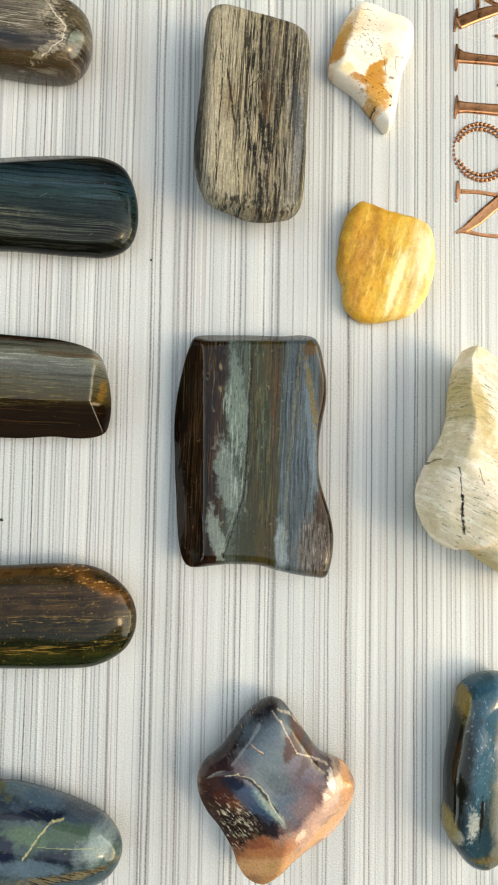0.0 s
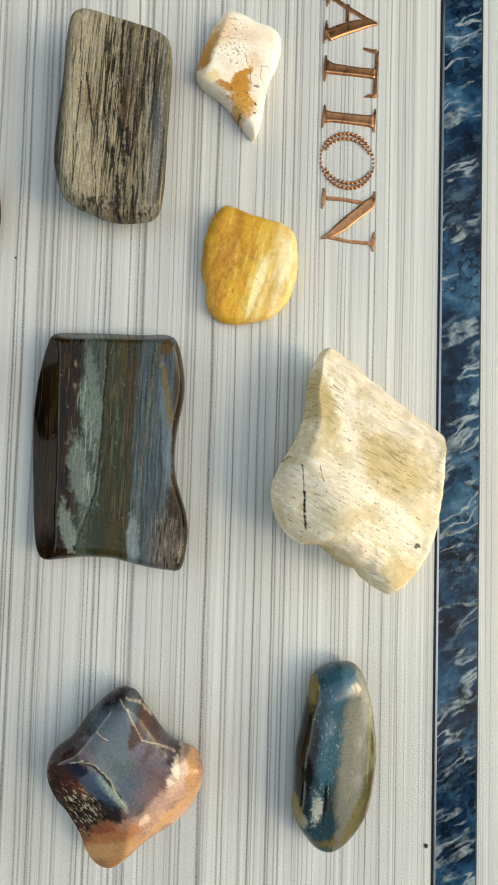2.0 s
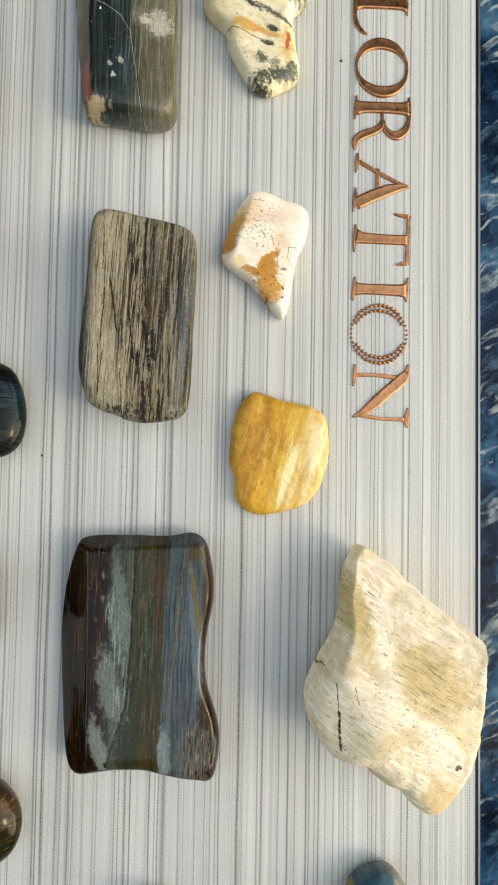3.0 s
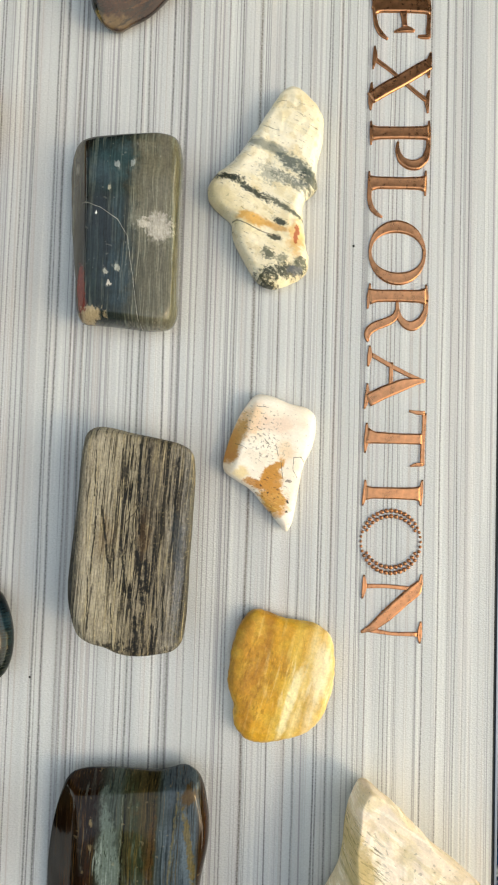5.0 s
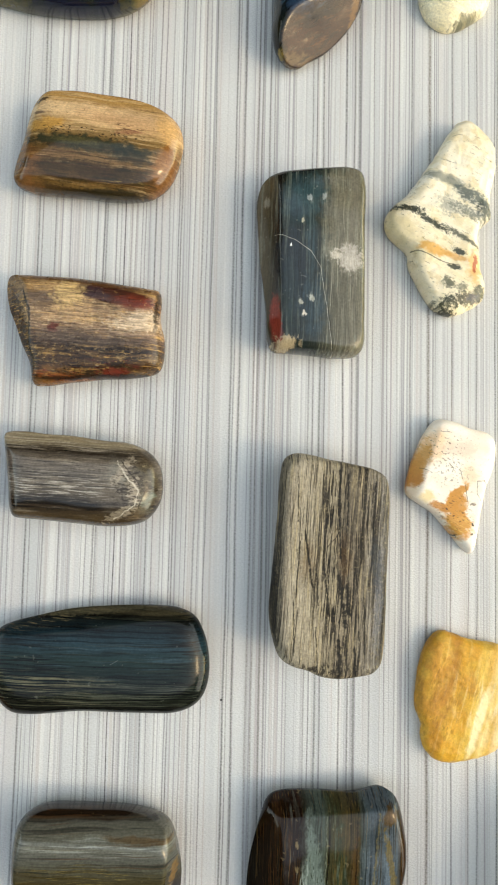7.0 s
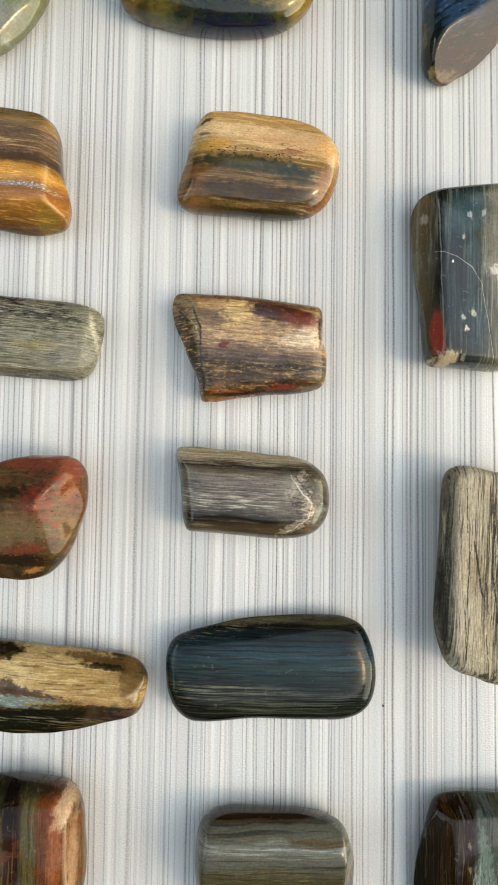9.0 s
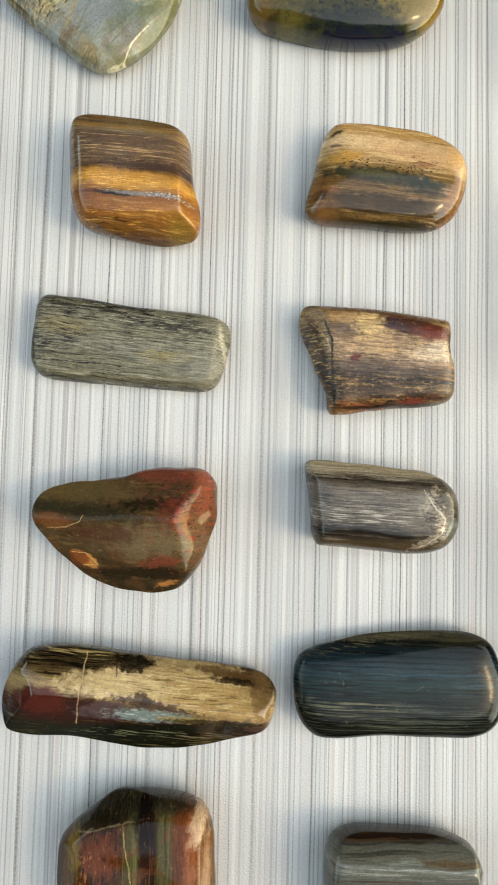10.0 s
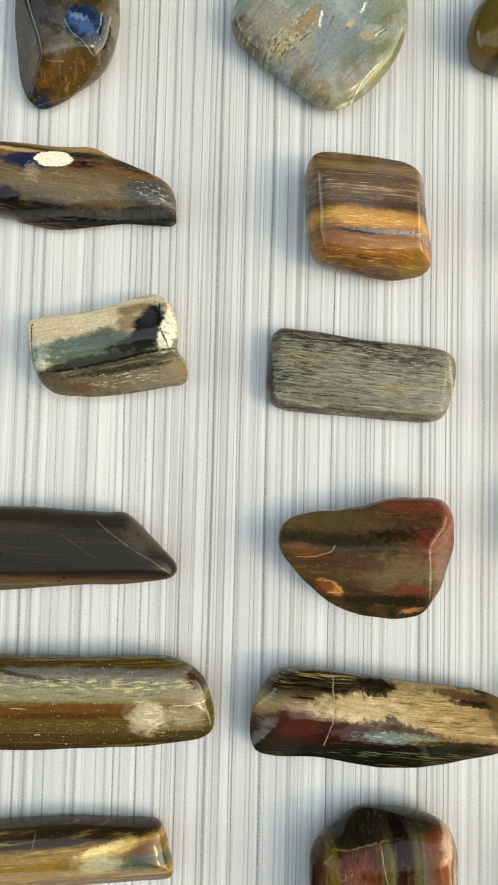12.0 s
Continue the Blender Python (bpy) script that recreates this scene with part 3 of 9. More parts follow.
surface = stone_material("white_stone", -20, [(-18, "EEE6DA"), (0, "EEE2D2"), (18, "F0E8DC")], [
    ("cloud", "F0DCC8", 0.5, 10, 0.47, 0.63),
    ("cloud", "F6EEE2", 0.6, 6, 0.5, 0.63),
    ("patch", "ECC8A0", 0.8, -8.3, 13.2, 6.0, 4.7, 50, 0.5, 4, 0.6),
    ("patch", "E6C8B4", 0.6, 0.7, 12.2, 7.3, 2.7, 0, 0.5, 4, 0.6),
    ("patch", "C88420", 0.97, -15.2, 2.8, 2.7, 7.3, -14, 0.25, 4, 0.3),
    ("patch", "CC9238", 0.85, -12.1, 9.3, 2.3, 6.0, -25, 0.6, 2, 0.45),
    ("patch", "F2E4D0", 0.85, -15.1, -2.9, 2.3, 2.3, 0, 0.5, 3, 0.4),
    ("patch", "E8CC8C", 0.7, -11.2, -4.4, 2.0, 2.0, 0, 0.5, 3, 0.5),
    ("patch", "CE8E1E", 0.95, -0.6, -3.6, 5.6, 1.7, 48, 0.35, 2, 0.2),
    ("patch", "C4881E", 0.9, -2.4, -6.6, 4.4, 1.5, 30, 0.4, 2, 0.25),
    # narrow pale streak is a painted highlight along the ochre wedge
    ("patch", "E6C080", 0.8, -0.4, -4.8, 3.6, 0.5, 50, 0.4, 1.5, 0.3)
    ] + [
    ("patch", "D2921E", 0.95, -0.2, -12.8, 4.0, 6.0, 25, 0.4, 2, 0.25),
    ("patch", "C08020", 0.9, -6.7, -7.8, 4.0, 1.3, -20, 0.6, 1.6, 0.35),
    ("patch", "CE8E1E", 0.92, -0.8, -6.4, 3.6, 4.6, -15, 0.3, 2.5, 0.2),
    ("zone", "E8C878", 0.5, 0.5, -14.7, 4.7, 4.0, 0, 3, 0.5, 0.51, 0.62),
    ("zone", "7A4A10", 0.8, -1.5, -9.6, 6.0, 6.0, 0, 1.6, 0.6, 0.58, 0.63),
    ("patch", "E6C49C", 0.5, 4.1, 3.3, 2.7, 3.3, 20, 0.6, 2, 0.5),
    ("patch", "E0A870", 0.6, 2.5, -17.8, 2.7, 1.1, 30, 0.6, 2, 0.4),
    ("zone", "5A483A", 0.6, -2.4, 5.7, 6.0, 6.0, 0, 1.2, 0.8, 0.57, 0.61),
    ("zone", "4A3826", 0.8, -5.7, 13.3, 7.3, 4.7, 0, 1, 0.7, 0.6, 0.64)
    ] + [
    ("vein", "4A4034", 0.75, -3.1, 7.6, -1.8, 5.7, 0.22, 0.6),
    ("vein", "4A4034", 0.75, -1.8, 5.7, -2.4, 4.4, 0.22, 0.6),
    ("vein", "4A4034", 0.75, 6.7, 1.4, 9.3, 1.4, 0.22, 0.6),
    ("vein", "4A4034", 0.75, 9.3, 1.4, 10.3, -0.1, 0.22, 0.6),
    ("vein", "4A4034", 0.75, 6.7, 1.4, 6.6, -3.1, 0.22, 0.6),
    ("vein", "4A4034", 0.75, 6.6, -3.1, 8.1, -5.3, 0.22, 0.6),
    ("vein", "4A4034", 0.75, 2.5, 0, 2.9, -5.7, 0.22, 0.6),
    ("vein", "4A4034", 0.75, -13.3, 5.8, -9.4, 4.2, 0.22, 0.6),
    ("vein", "4A4034", 0.75, -5.8, 18.7, -2, 18.2, 0.22, 0.6),
    ("vein", "4A4034", 0.75, 1.5, 1.9, 0.8, 5.1, 0.22, 0.6),
    ("patch", "2A2016", 0.95, -0.9, -18, 0.5, 0.8, 0, 0.4, 1, 0.2),
    ("patch", "2A2016", 0.9, -4.4, -8.4, 0.5, 0.4, 0, 0.4, 1, 0.2)
    ] + [
    ("patch", "2A2016", 0.9, 4.7, -13.7, 0.5, 0.5, 0, 0.4, 1, 0.2),
    ("patch", "2A2016", 0.9, -2.5, -10.4, 0.5, 0.3, 0, 0.4, 1, 0.2),
    ("patch", "2A2016", 0.85, 4.7, -17.1, 0.4, 0.4, 0, 0.4, 1, 0.2),
    ("patch", "5A4A38", 0.7, 4.9, -6.6, 0.9, 0.6, 0, 0.6, 1, 0.3),
    ("speck", "6A543C", 0.3, 0.9, 0.70, 0.74)], gloss=0.3, bump=0.35, mottle=0.06, fibre=0.03)
stone("polished_stone", "white opal chip with orange and rust stains", (51.5, 144.6), [(-6.1, 23), (-2.2, 22.9), (5.8, 20.1), (11.8, 18.5), (14.4, 16), (14.9, 11.1), (13.6, 5.2), (11.1, -0.8), (9.2, -8.6), (7.9, -16.4), (6.4, -22.3), (5.1, -24.2), (3.5, -22.9), (0.5, -19.4), (-3.5, -14.7), (-7.5, -10.3), (-12.4, -7.1), (-16.4, -4.2), (-17.2, -1.9), (-15.6, 5.5), (-13.4, 11.4), (-10, 18.4)],
      8.5, surface, belly=0.45, crown=10, tuck=0.94, soft=0.5, lumps=(0.25, 6), facets=[(0.807, -0.264, 18.4)], seed=2)

surface = stone_material("cream_stone", -28, [(-30.5, "E6DAC0"), (-10.7, "E8DCC2"), (6.8, "ECE6D6"), (28, "EADFC6")], [
    ("cloud", "DCC89C", 0.5, 8, 0.5, 0.62),
    ("cloud", "C8B07C", 0.4, 4, 0.56, 0.64),
    ("zone", "6A5C40", 0.6, 0, 0, 30, 36, -28, 3, 0.6, 0.62, 0.67),
    ("streak", "E0D2AC", 0.5, 18, 3, 0.47, 0.63),
    ("cloud", "F2E8D2", 0.5, 8, 0.5, 0.63),
    ("patch", "8C9088", 0.85, -4.2, 13, 7.6, 1.8, -18, 0.4, 2, 0.35),
    ("patch", "5E6A66", 0.9, 6.2, 6.6, 7.6, 2.4, -32, 0.6, 1.6, 0.35),
    ("patch", "46524C", 0.9, 11, 2, 3.5, 3.2, -20, 0.7, 1.4, 0.35),
    ("patch", "6E7670", 0.8, 4.9, 1, 7.6, 1.8, -25, 0.9, 1.3, 0.4),
    ("patch", "8A8E84", 0.6, -2.7, 3.4, 4.2, 2.8, -40, 0.9, 1.2, 0.5),
    ("zone", "E8E0CC", 0.56, 5.5, 2.4, 10.4, 4.8, -28, 1.2, 0.8, 0.52, 0.62)
    ] + [
    ("patch", "30382E", 0.97, -17.5, 1.9, 5.2, 1.2, -10, 0.7, 1.2, 0.3),
    ("patch", "3A4238", 0.95, -9.3, -2.8, 7.6, 1.1, -32, 0.7, 1.2, 0.3),
    ("patch", "4E564C", 0.85, 0.2, -6.8, 6.2, 0.8, -30, 0.9, 1.2, 0.35),
    ("patch", "50584C", 0.85, 6.4, -10.7, 3.5, 0.6, -25, 0.9, 1.2, 0.35),
    ("zone", "E6DCC4", 0.53, -10, -1.8, 15.2, 3.5, -28, 1.2, 0.7, 0.54, 0.64),
    ("patch", "D8A040", 0.85, -7.8, -13, 6.2, 1.8, -16, 0.5, 2.5, 0.4),
    ("patch", "D0963C", 0.7, 0.4, -15.4, 4.8, 1.0, -20, 0.6, 2, 0.4),
    ("patch", "E0AE60", 0.7, 6.9, -18.9, 2.8, 5.5, 0, 0.6, 3, 0.5),
    ("patch", "B05A20", 0.95, 7, -17.9, 0.9, 3.2, -6, 0.25, 2, 0.2)
    ] + [
    ("patch", "3E463C", 0.95, 1, -13.3, 2.5, 1.1, -25, 0.8, 1, 0.3),
    ("patch", "464C40", 0.92, -0.9, -18.9, 2.2, 0.9, -10, 0.8, 1, 0.3),
    ("vein", "4A4434", 0.8, -15.2, -12.7, -11.2, -14.2, 0.3, 0.4),
    ("vein", "4A4434", 0.8, -11.2, -14.2, -5, -17, 0.3, 0.4),
    ("vein", "4A4434", 0.8, -5, -17, 0.4, -18.5, 0.3, 0.4),
    ("patch", "5A6050", 0.85, -2.9, -24.8, 2.4, 1.7, -40, 0.9, 1, 0.35),
    ("patch", "6A6E5E", 0.75, 1.9, -26.3, 2.1, 1.5, 0, 0.9, 1, 0.4),
    ("patch", "3A4234", 0.95, 1.9, -30.4, 9.0, 2.1, 10, 0.8, 1.3, 0.35),
    ("patch", "2E3428", 0.95, -4.1, -34.7, 4.8, 1.7, -10, 0.8, 1.2, 0.3),
    ("patch", "4A5444", 0.9, 8.7, -27.7, 2.5, 2.5, 0, 0.8, 1.3, 0.35)
    ] + [
    ("zone", "E2DAC2", 0.56, 2.6, -30.7, 11.8, 4.2, 0, 1.3, 0.7, 0.53, 0.63),
    ("patch", "5A6270", 0.6, 6.7, -29.8, 2.4, 1.5, 0, 0.7, 1.4, 0.4),
    ("vein", "6A6450", 0.6, -0.7, 29.2, 2.4, 29.4, 0.25, 0.4),
    ("vein", "6A6450", 0.6, -5, 20.2, 0.5, 18.5, 0.25, 0.4),
    ("patch", "D8C8A0", 0.6, -19.4, -5, 4.2, 4.2, 0, 0.6, 3, 0.5),
    ("speck", "6E7060", 0.3, 1.0, 0.70, 0.74)], gloss=0.28, bump=0.4, mottle=0.07, fibre=0.03)
stone("polished_stone", "cream stone crossed by dark green speckled bands", (51, 240.1), [(3, 36.1), (7.7, 36.8), (15.9, 27.6), (16.4, 22.4), (14, 4.8), (14.4, 0.7), (9.8, -4), (10.4, -17.8), (11.7, -25.8), (10.6, -29.9), (5.6, -33.1), (-0.3, -35.1), (-5.3, -33.5), (-12.5, -22.8), (-15.2, -16.9), (-15.6, -12.5), (-23.1, -5.2), (-23.8, -0.1), (-21.3, 4), (-16, 8.4), (-6.3, 22.2), (-1.4, 30.7)],
      9.5, surface, belly=0.38, crown=8, tuck=0.94, lumps=(0.5, 8), rugged=(0.35, 2.2), seed=3)

surface = stone_material("sliver_stone", -20, [(-19, "E6DCC0"), (17.4, "E9DFC4")], [
    ("patch", "454C3C", 0.85, 4.7, -14.6, 5.4, 1.9, 20, 0.56, 1.7, 0.4),
    ("patch", "565c48", 0.7, -1.6, -6.9, 8.4, 2.5, 10, 0.63, 1.8, 0.4),
    ("streak", "D6C79C", 0.42, 14, 3, 0.455, 0.65)], gloss=0.28, fibre=0.1)
stone("polished_stone", "rounded cream stone with dark green flecks", (53, 330.1), [(-11.9, -8.7), (-8.7, -13.9), (-3.4, -16.8), (1.9, -16.4), (7.2, -13.5), (12.5, -9.2), (14.8, 2), (12.7, 17.3), (4.2, 25.4), (-5.5, 22.4), (-10.8, 11), (-12.9, -0.1)],
      9, surface, belly=0.3, crown=3.5, tuck=0.94, lumps=(0.4, 8), seed=4)

surface = stone_material("oval_stone", 86, [(-13.5, "5B4C2C"), (-11.7, "5F5B46"), (-9.2, "7F7E76"), (-1.1, "73746C"), (1.3, "48504C"), (2.5, "3D5861"), (3.9, "2E5563"), (8.5, "264D59"), (10.9, "1E272A"), (13.7, "1A1D15"), (16.5, "322E1C")], [
    ("streak", "69868F", 0.26, 9, 1.3, 0.555, 0.67),
    ("patch", "204C59", 0.8, -1.3, 26, 4.4, 10.1, -5, 0.35, 4, 0.4),
    ("patch", "3F6571", 0.6, 3.5, 29.8, 2.4, 6, 0, 0.35, 4, 0.4),
    ("patch", "5E512D", 0.75, -8.5, 24.3, 1.6, 10.1, -4, 0.35, 4, 0.4),
    ("patch", "1A1D15", 0.8, -10.7, 4.4, 3.2, 16.1, -6, 0.28, 5, 0.4),
    ("patch", "99A19F", 0.6, -6.9, -15, 1.8, 7.2, 12, 0.91, 1.3, 0.4),
    ("patch", "293437", 0.7, -3, -14.9, 1.4, 12.1, 4, 0.42, 2, 0.4),
    ("patch", "295766", 0.7, -5.5, -22.3, 3.6, 4.8, 0, 0.42, 2, 0.4),
    ("patch", "796D49", 0.8, -14.5, -14.2, 1.6, 7.2, 10, 0.42, 3, 0.4),
    ("patch", "BDB9A9", 0.6, -12.1, -18.1, 1.2, 2.8, 10, 0.42, 2, 0.4)
    ] + [
    ("patch", "76653A", 0.85, -3.5, -26.1, 4, 1.6, 0, 0.28, 3, 0.4),
    ("patch", "605636", 0.8, 9.5, -16, 1.6, 9.3, -22, 0.28, 3, 0.4),
    ("patch", "6A8A95", 0.5, -4.4, 7.9, 1.2, 8, -8, 0.84, 1.4, 0.4),
    ("patch", "838279", 0.9, 6.5, 6.7, 5.8, 19.7, -6, 0.25, 5, 0.3),
    ("patch", "918E85", 0.6, 9.4, 12.2, 2.9, 14.6, -4, 0.4, 4, 0.5),
    ("patch", "286173", 0.85, -1.1, 27.3, 4.4, 8.0, 6, 0.3, 3, 0.35),
    ("patch", "2E6375", 0.8, -3.1, 7.1, 4.4, 14.6, -8, 0.4, 3, 0.35),
    ("patch", "417B8F", 0.7, 4.1, 30, 2.5, 5.1, 0, 0.5, 3, 0.4),
    ("patch", "173F4B", 0.85, -4.3, -20.4, 4.4, 5.1, 0, 0.4, 2.5, 0.35),
    ("patch", "A7AAA4", 0.8, -7.6, -14, 1.9, 4.4, -8, 0.8, 1.2, 0.35)
    ] + [
    ("patch", "17130F", 0.9, -4.8, -11.5, 0.7, 6.6, -4, 0.5, 1.4, 0.3),
    ("patch", "1F1B12", 0.9, -12.5, 4.8, 3.6, 13.1, -10, 0.4, 3, 0.4),
    ("patch", "8E763B", 0.85, -8.1, 27.6, 1.3, 6.6, -4, 0.6, 2, 0.35),
    ("patch", "928252", 0.8, -14.5, -14.3, 1.9, 5.1, 14, 0.6, 2, 0.35),
    ("patch", "796D4B", 0.85, 5.9, -21, 1.8, 9.5, -30, 0.4, 2.5, 0.35),
    ("patch", "99936A", 0.7, 12.4, 9.3, 0.6, 16.1, -2, 0.4, 3, 0.3),
    ("zone", "CBD7DC", 0.53, -3.9, 10, 4.4, 19.0, 0, 1.6, 0.8, 0.59, 0.69),
    ("speck", "BBC5C5", 0.11, 1.6, 0.71, 0.74)], gloss=0.08, fibre=0.1)
stone("polished_stone", "glossy blue and grey-green oval stone with brown rim", (89.1, -110.3), [(3.3, 34.7), (7.5, 34.2), (11.3, 29.5), (13.9, 20.4), (15.7, 8.3), (15.9, -1.6), (14.7, -10.4), (12.7, -18.2), (8.5, -24.8), (3.4, -29.7), (-1.7, -31.9), (-5.8, -30.7), (-9.9, -26.5), (-13.4, -21.5), (-14.9, -16.6), (-14.2, -9.9), (-13.9, -0.2), (-12, 11.4), (-9.5, 22.1), (-7.9, 29), (-3.4, 32.9)],
      15, surface, belly=0.46, crown=3.2, tuck=0.86, soft=1.0, lumps=(0.3, 9), facets=[(-0.153, 0.045, 13.2), (-0.286, 0.041, 13.9)], seed=5)

surface = stone_material("diamond_stone", -45, [(-24, "B8845A"), (-16, "BC8C5C"), (-8.6, "9A6448"), (-2.6, "80686A"), (5.9, "666C76"), (12.1, "4A4048"), (21.9, "2E2024")], [
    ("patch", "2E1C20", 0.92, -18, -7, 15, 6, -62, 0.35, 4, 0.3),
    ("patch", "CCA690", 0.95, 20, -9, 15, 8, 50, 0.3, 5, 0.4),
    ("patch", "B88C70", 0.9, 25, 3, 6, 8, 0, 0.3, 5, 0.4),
    ("cloud", "4E4A56", 0.35, 6, 0.5, 0.62),
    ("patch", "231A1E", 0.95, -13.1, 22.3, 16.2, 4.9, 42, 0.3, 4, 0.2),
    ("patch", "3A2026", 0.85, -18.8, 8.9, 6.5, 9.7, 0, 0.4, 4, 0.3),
    ("patch", "5E707C", 0.9, -1.3, 19, 8.9, 8.9, 0, 0.3, 5, 0.35),
    ("patch", "6C7A80", 0.85, 1, 8.1, 9.7, 10.5, 0, 0.3, 5, 0.4),
    ("patch", "566474", 0.75, 3.3, 0.9, 5.7, 4.0, 0, 0.5, 4, 0.4),
    ("patch", "7E6C76", 0.75, 9.2, 10.7, 6.5, 6.5, 0, 0.4, 5, 0.45)
    ] + [
    ("patch", "8E6E6C", 0.75, 11.5, 1.2, 6.5, 4.9, 20, 0.4, 5, 0.45),
    ("patch", "C09C90", 0.8, 16, -2.6, 10.5, 3.6, 38, 0.35, 5, 0.4),
    ("patch", "D2B4A4", 0.8, 19, 3.8, 3.2, 6.5, -20, 0.4, 4, 0.35),
    ("patch", "BC9484", 0.75, 4.9, -11.3, 7.3, 4.0, 20, 0.5, 4, 0.4),
    ("patch", "D0A078", 0.9, 20.6, -8.5, 15.4, 1.9, 38, 0.25, 5, 0.3),
    ("patch", "C89468", 0.85, 24, 5, 2.1, 8.9, -8, 0.4, 4, 0.35),
    ("patch", "B47448", 0.8, -3.2, -15.9, 10.5, 4.0, 22, 0.4, 4, 0.35),
    ("patch", "C89A70", 0.85, -1.7, -20.9, 11.3, 3.6, 18, 0.3, 4, 0.35),
    ("patch", "8A4630", 0.7, -6.9, -12.9, 5.7, 1.9, 16, 0.6, 3, 0.3),
    ("patch", "5A2A24", 0.8, -16.5, 1.8, 4.0, 2.4, -20, 0.6, 3, 0.3)
    ] + [
    ("patch", "1C1E2C", 0.92, -4, -3.8, 3.6, 6.5, 40, 0.4, 3, 0.25),
    ("patch", "2A1C1C", 0.9, -11.3, -7, 6.5, 5.7, 30, 0.5, 3, 0.25),
    ("patch", "3E5C78", 0.85, -8.5, 2.8, 3.2, 8.1, 44, 0.4, 3, 0.3),
    ("patch", "1C2A40", 0.9, -14.1, 8, 3.1, 2.4, 0, 0.5, 3, 0.25),
    ("patch", "6A8488", 0.8, -3.4, 1.2, 1.8, 7.3, 42, 0.5, 2.5, 0.3),
    ("patch", "9AA498", 0.7, -1.1, -1.1, 1.0, 7.3, 40, 0.8, 1.6, 0.3),
    ("zone", "D0C8B4", 0.75, -12.8, -4.1, 7.3, 4.9, -40, 2.2, 0.7, 0.55, 0.61),
    ("zone", "C8C0AE", 0.7, -12.7, -9.7, 4.9, 7.3, -30, 2, 0.7, 0.56, 0.62),
    ("zone", "B4AAA4", 0.6, -14.6, 20.2, 14.6, 4.0, 42, 1.8, 0.6, 0.6, 0.65)
    ] + [
    ("patch", "5E3A2C", 0.9, 6.9, 20.9, 3.1, 7.3, -34, 0.35, 3, 0.2),
    ("patch", "5A4034", 0.6, 12.2, 17.1, 1.6, 8.9, -36, 0.4, 3, 0.25),
    ("vein", "D8C8B4", 0.5, -1, 28.8, 1.6, 26.2, 0.4, 0.3),
    ("vein", "D8C8B4", 0.5, 1.6, 26.2, 3.5, 21.8, 0.4, 0.3),
    ("vein", "D8C8B4", 0.5, 3.5, 21.8, 6.9, 16.6, 0.4, 0.3),
    ("vein", "D8C8B4", 0.5, 6.9, 16.6, 11.4, 14.6, 0.4, 0.3),
    ("vein", "D8C8B4", 0.5, 11.4, 14.6, 17.5, 10.4, 0.4, 0.3),
    ("vein", "D8C8B4", 0.45, 0.8, 29.1, 5.4, 26.1, 0.4, 0.3),
    ("vein", "D8C8B4", 0.45, 5.4, 26.1, 9.9, 21.6, 0.4, 0.3),
    ("vein", "14120E", 0.95, -11.5, 10.8, -7.1, 7.8, 0.8, 0.7),
    ("vein", "14120E", 0.95, -7.1, 7.8, -3.4, 3, 0.8, 0.7),
    ("vein", "1C1A14", 0.8, -3.4, 3, 0.4, -1.1, 0.4, 0.8)
    ] + [
    ("vein", "C8C0A0", 0.7, -16.6, 9.9, -12.3, 11.2, 0.3, 0.9),
    ("vein", "C8C0A0", 0.7, -12.3, 11.2, -7.9, 9.2, 0.3, 0.9),
    ("vein", "C8C0A0", 0.7, -7.9, 9.2, -4.1, 4.8, 0.3, 0.9),
    ("vein", "C8C0A0", 0.7, -4.1, 4.8, -0.4, -1.1, 0.3, 0.9),
    ("vein", "C8C0A0", 0.7, -0.4, -1.1, 1.9, -4.4, 0.3, 0.9),
    ("vein", "8A4A3A", 0.7, -8, 19.3, -4.6, 16.6, 0.4, 0.6),
    ("vein", "D8BCA4", 0.7, -8.3, 19.3, -4.2, 17, 0.3, 0.6),
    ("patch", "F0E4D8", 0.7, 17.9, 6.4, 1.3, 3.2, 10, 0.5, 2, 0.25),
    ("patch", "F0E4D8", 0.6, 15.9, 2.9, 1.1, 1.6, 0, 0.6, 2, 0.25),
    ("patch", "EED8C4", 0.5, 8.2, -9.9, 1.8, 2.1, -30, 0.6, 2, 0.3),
    ("patch", "1E1818", 0.85, 13.1, 12, 0.6, 1.8, 30, 0.5, 2, 0.25)
    ] + [
    ("patch", "A89050", 0.6, -0.9, -20.4, 1.9, 0.5, 10, 0.6, 2, 0.4),
    ("speck", "D9C8B0", 0.15, 1.4, 0.71, 0.75)], gloss=0.07, clear=0.4, fibre=0.1)
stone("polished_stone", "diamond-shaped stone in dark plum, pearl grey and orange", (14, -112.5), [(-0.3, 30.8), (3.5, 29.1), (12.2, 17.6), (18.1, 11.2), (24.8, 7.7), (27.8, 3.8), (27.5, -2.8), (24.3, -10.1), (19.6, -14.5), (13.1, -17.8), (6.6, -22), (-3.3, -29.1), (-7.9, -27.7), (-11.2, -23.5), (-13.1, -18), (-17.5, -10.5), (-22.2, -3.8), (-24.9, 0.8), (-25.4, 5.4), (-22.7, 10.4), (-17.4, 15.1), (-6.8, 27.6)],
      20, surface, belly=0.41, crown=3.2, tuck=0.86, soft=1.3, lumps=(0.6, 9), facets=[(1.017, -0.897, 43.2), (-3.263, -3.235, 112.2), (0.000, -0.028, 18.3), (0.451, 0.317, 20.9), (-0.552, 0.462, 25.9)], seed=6)

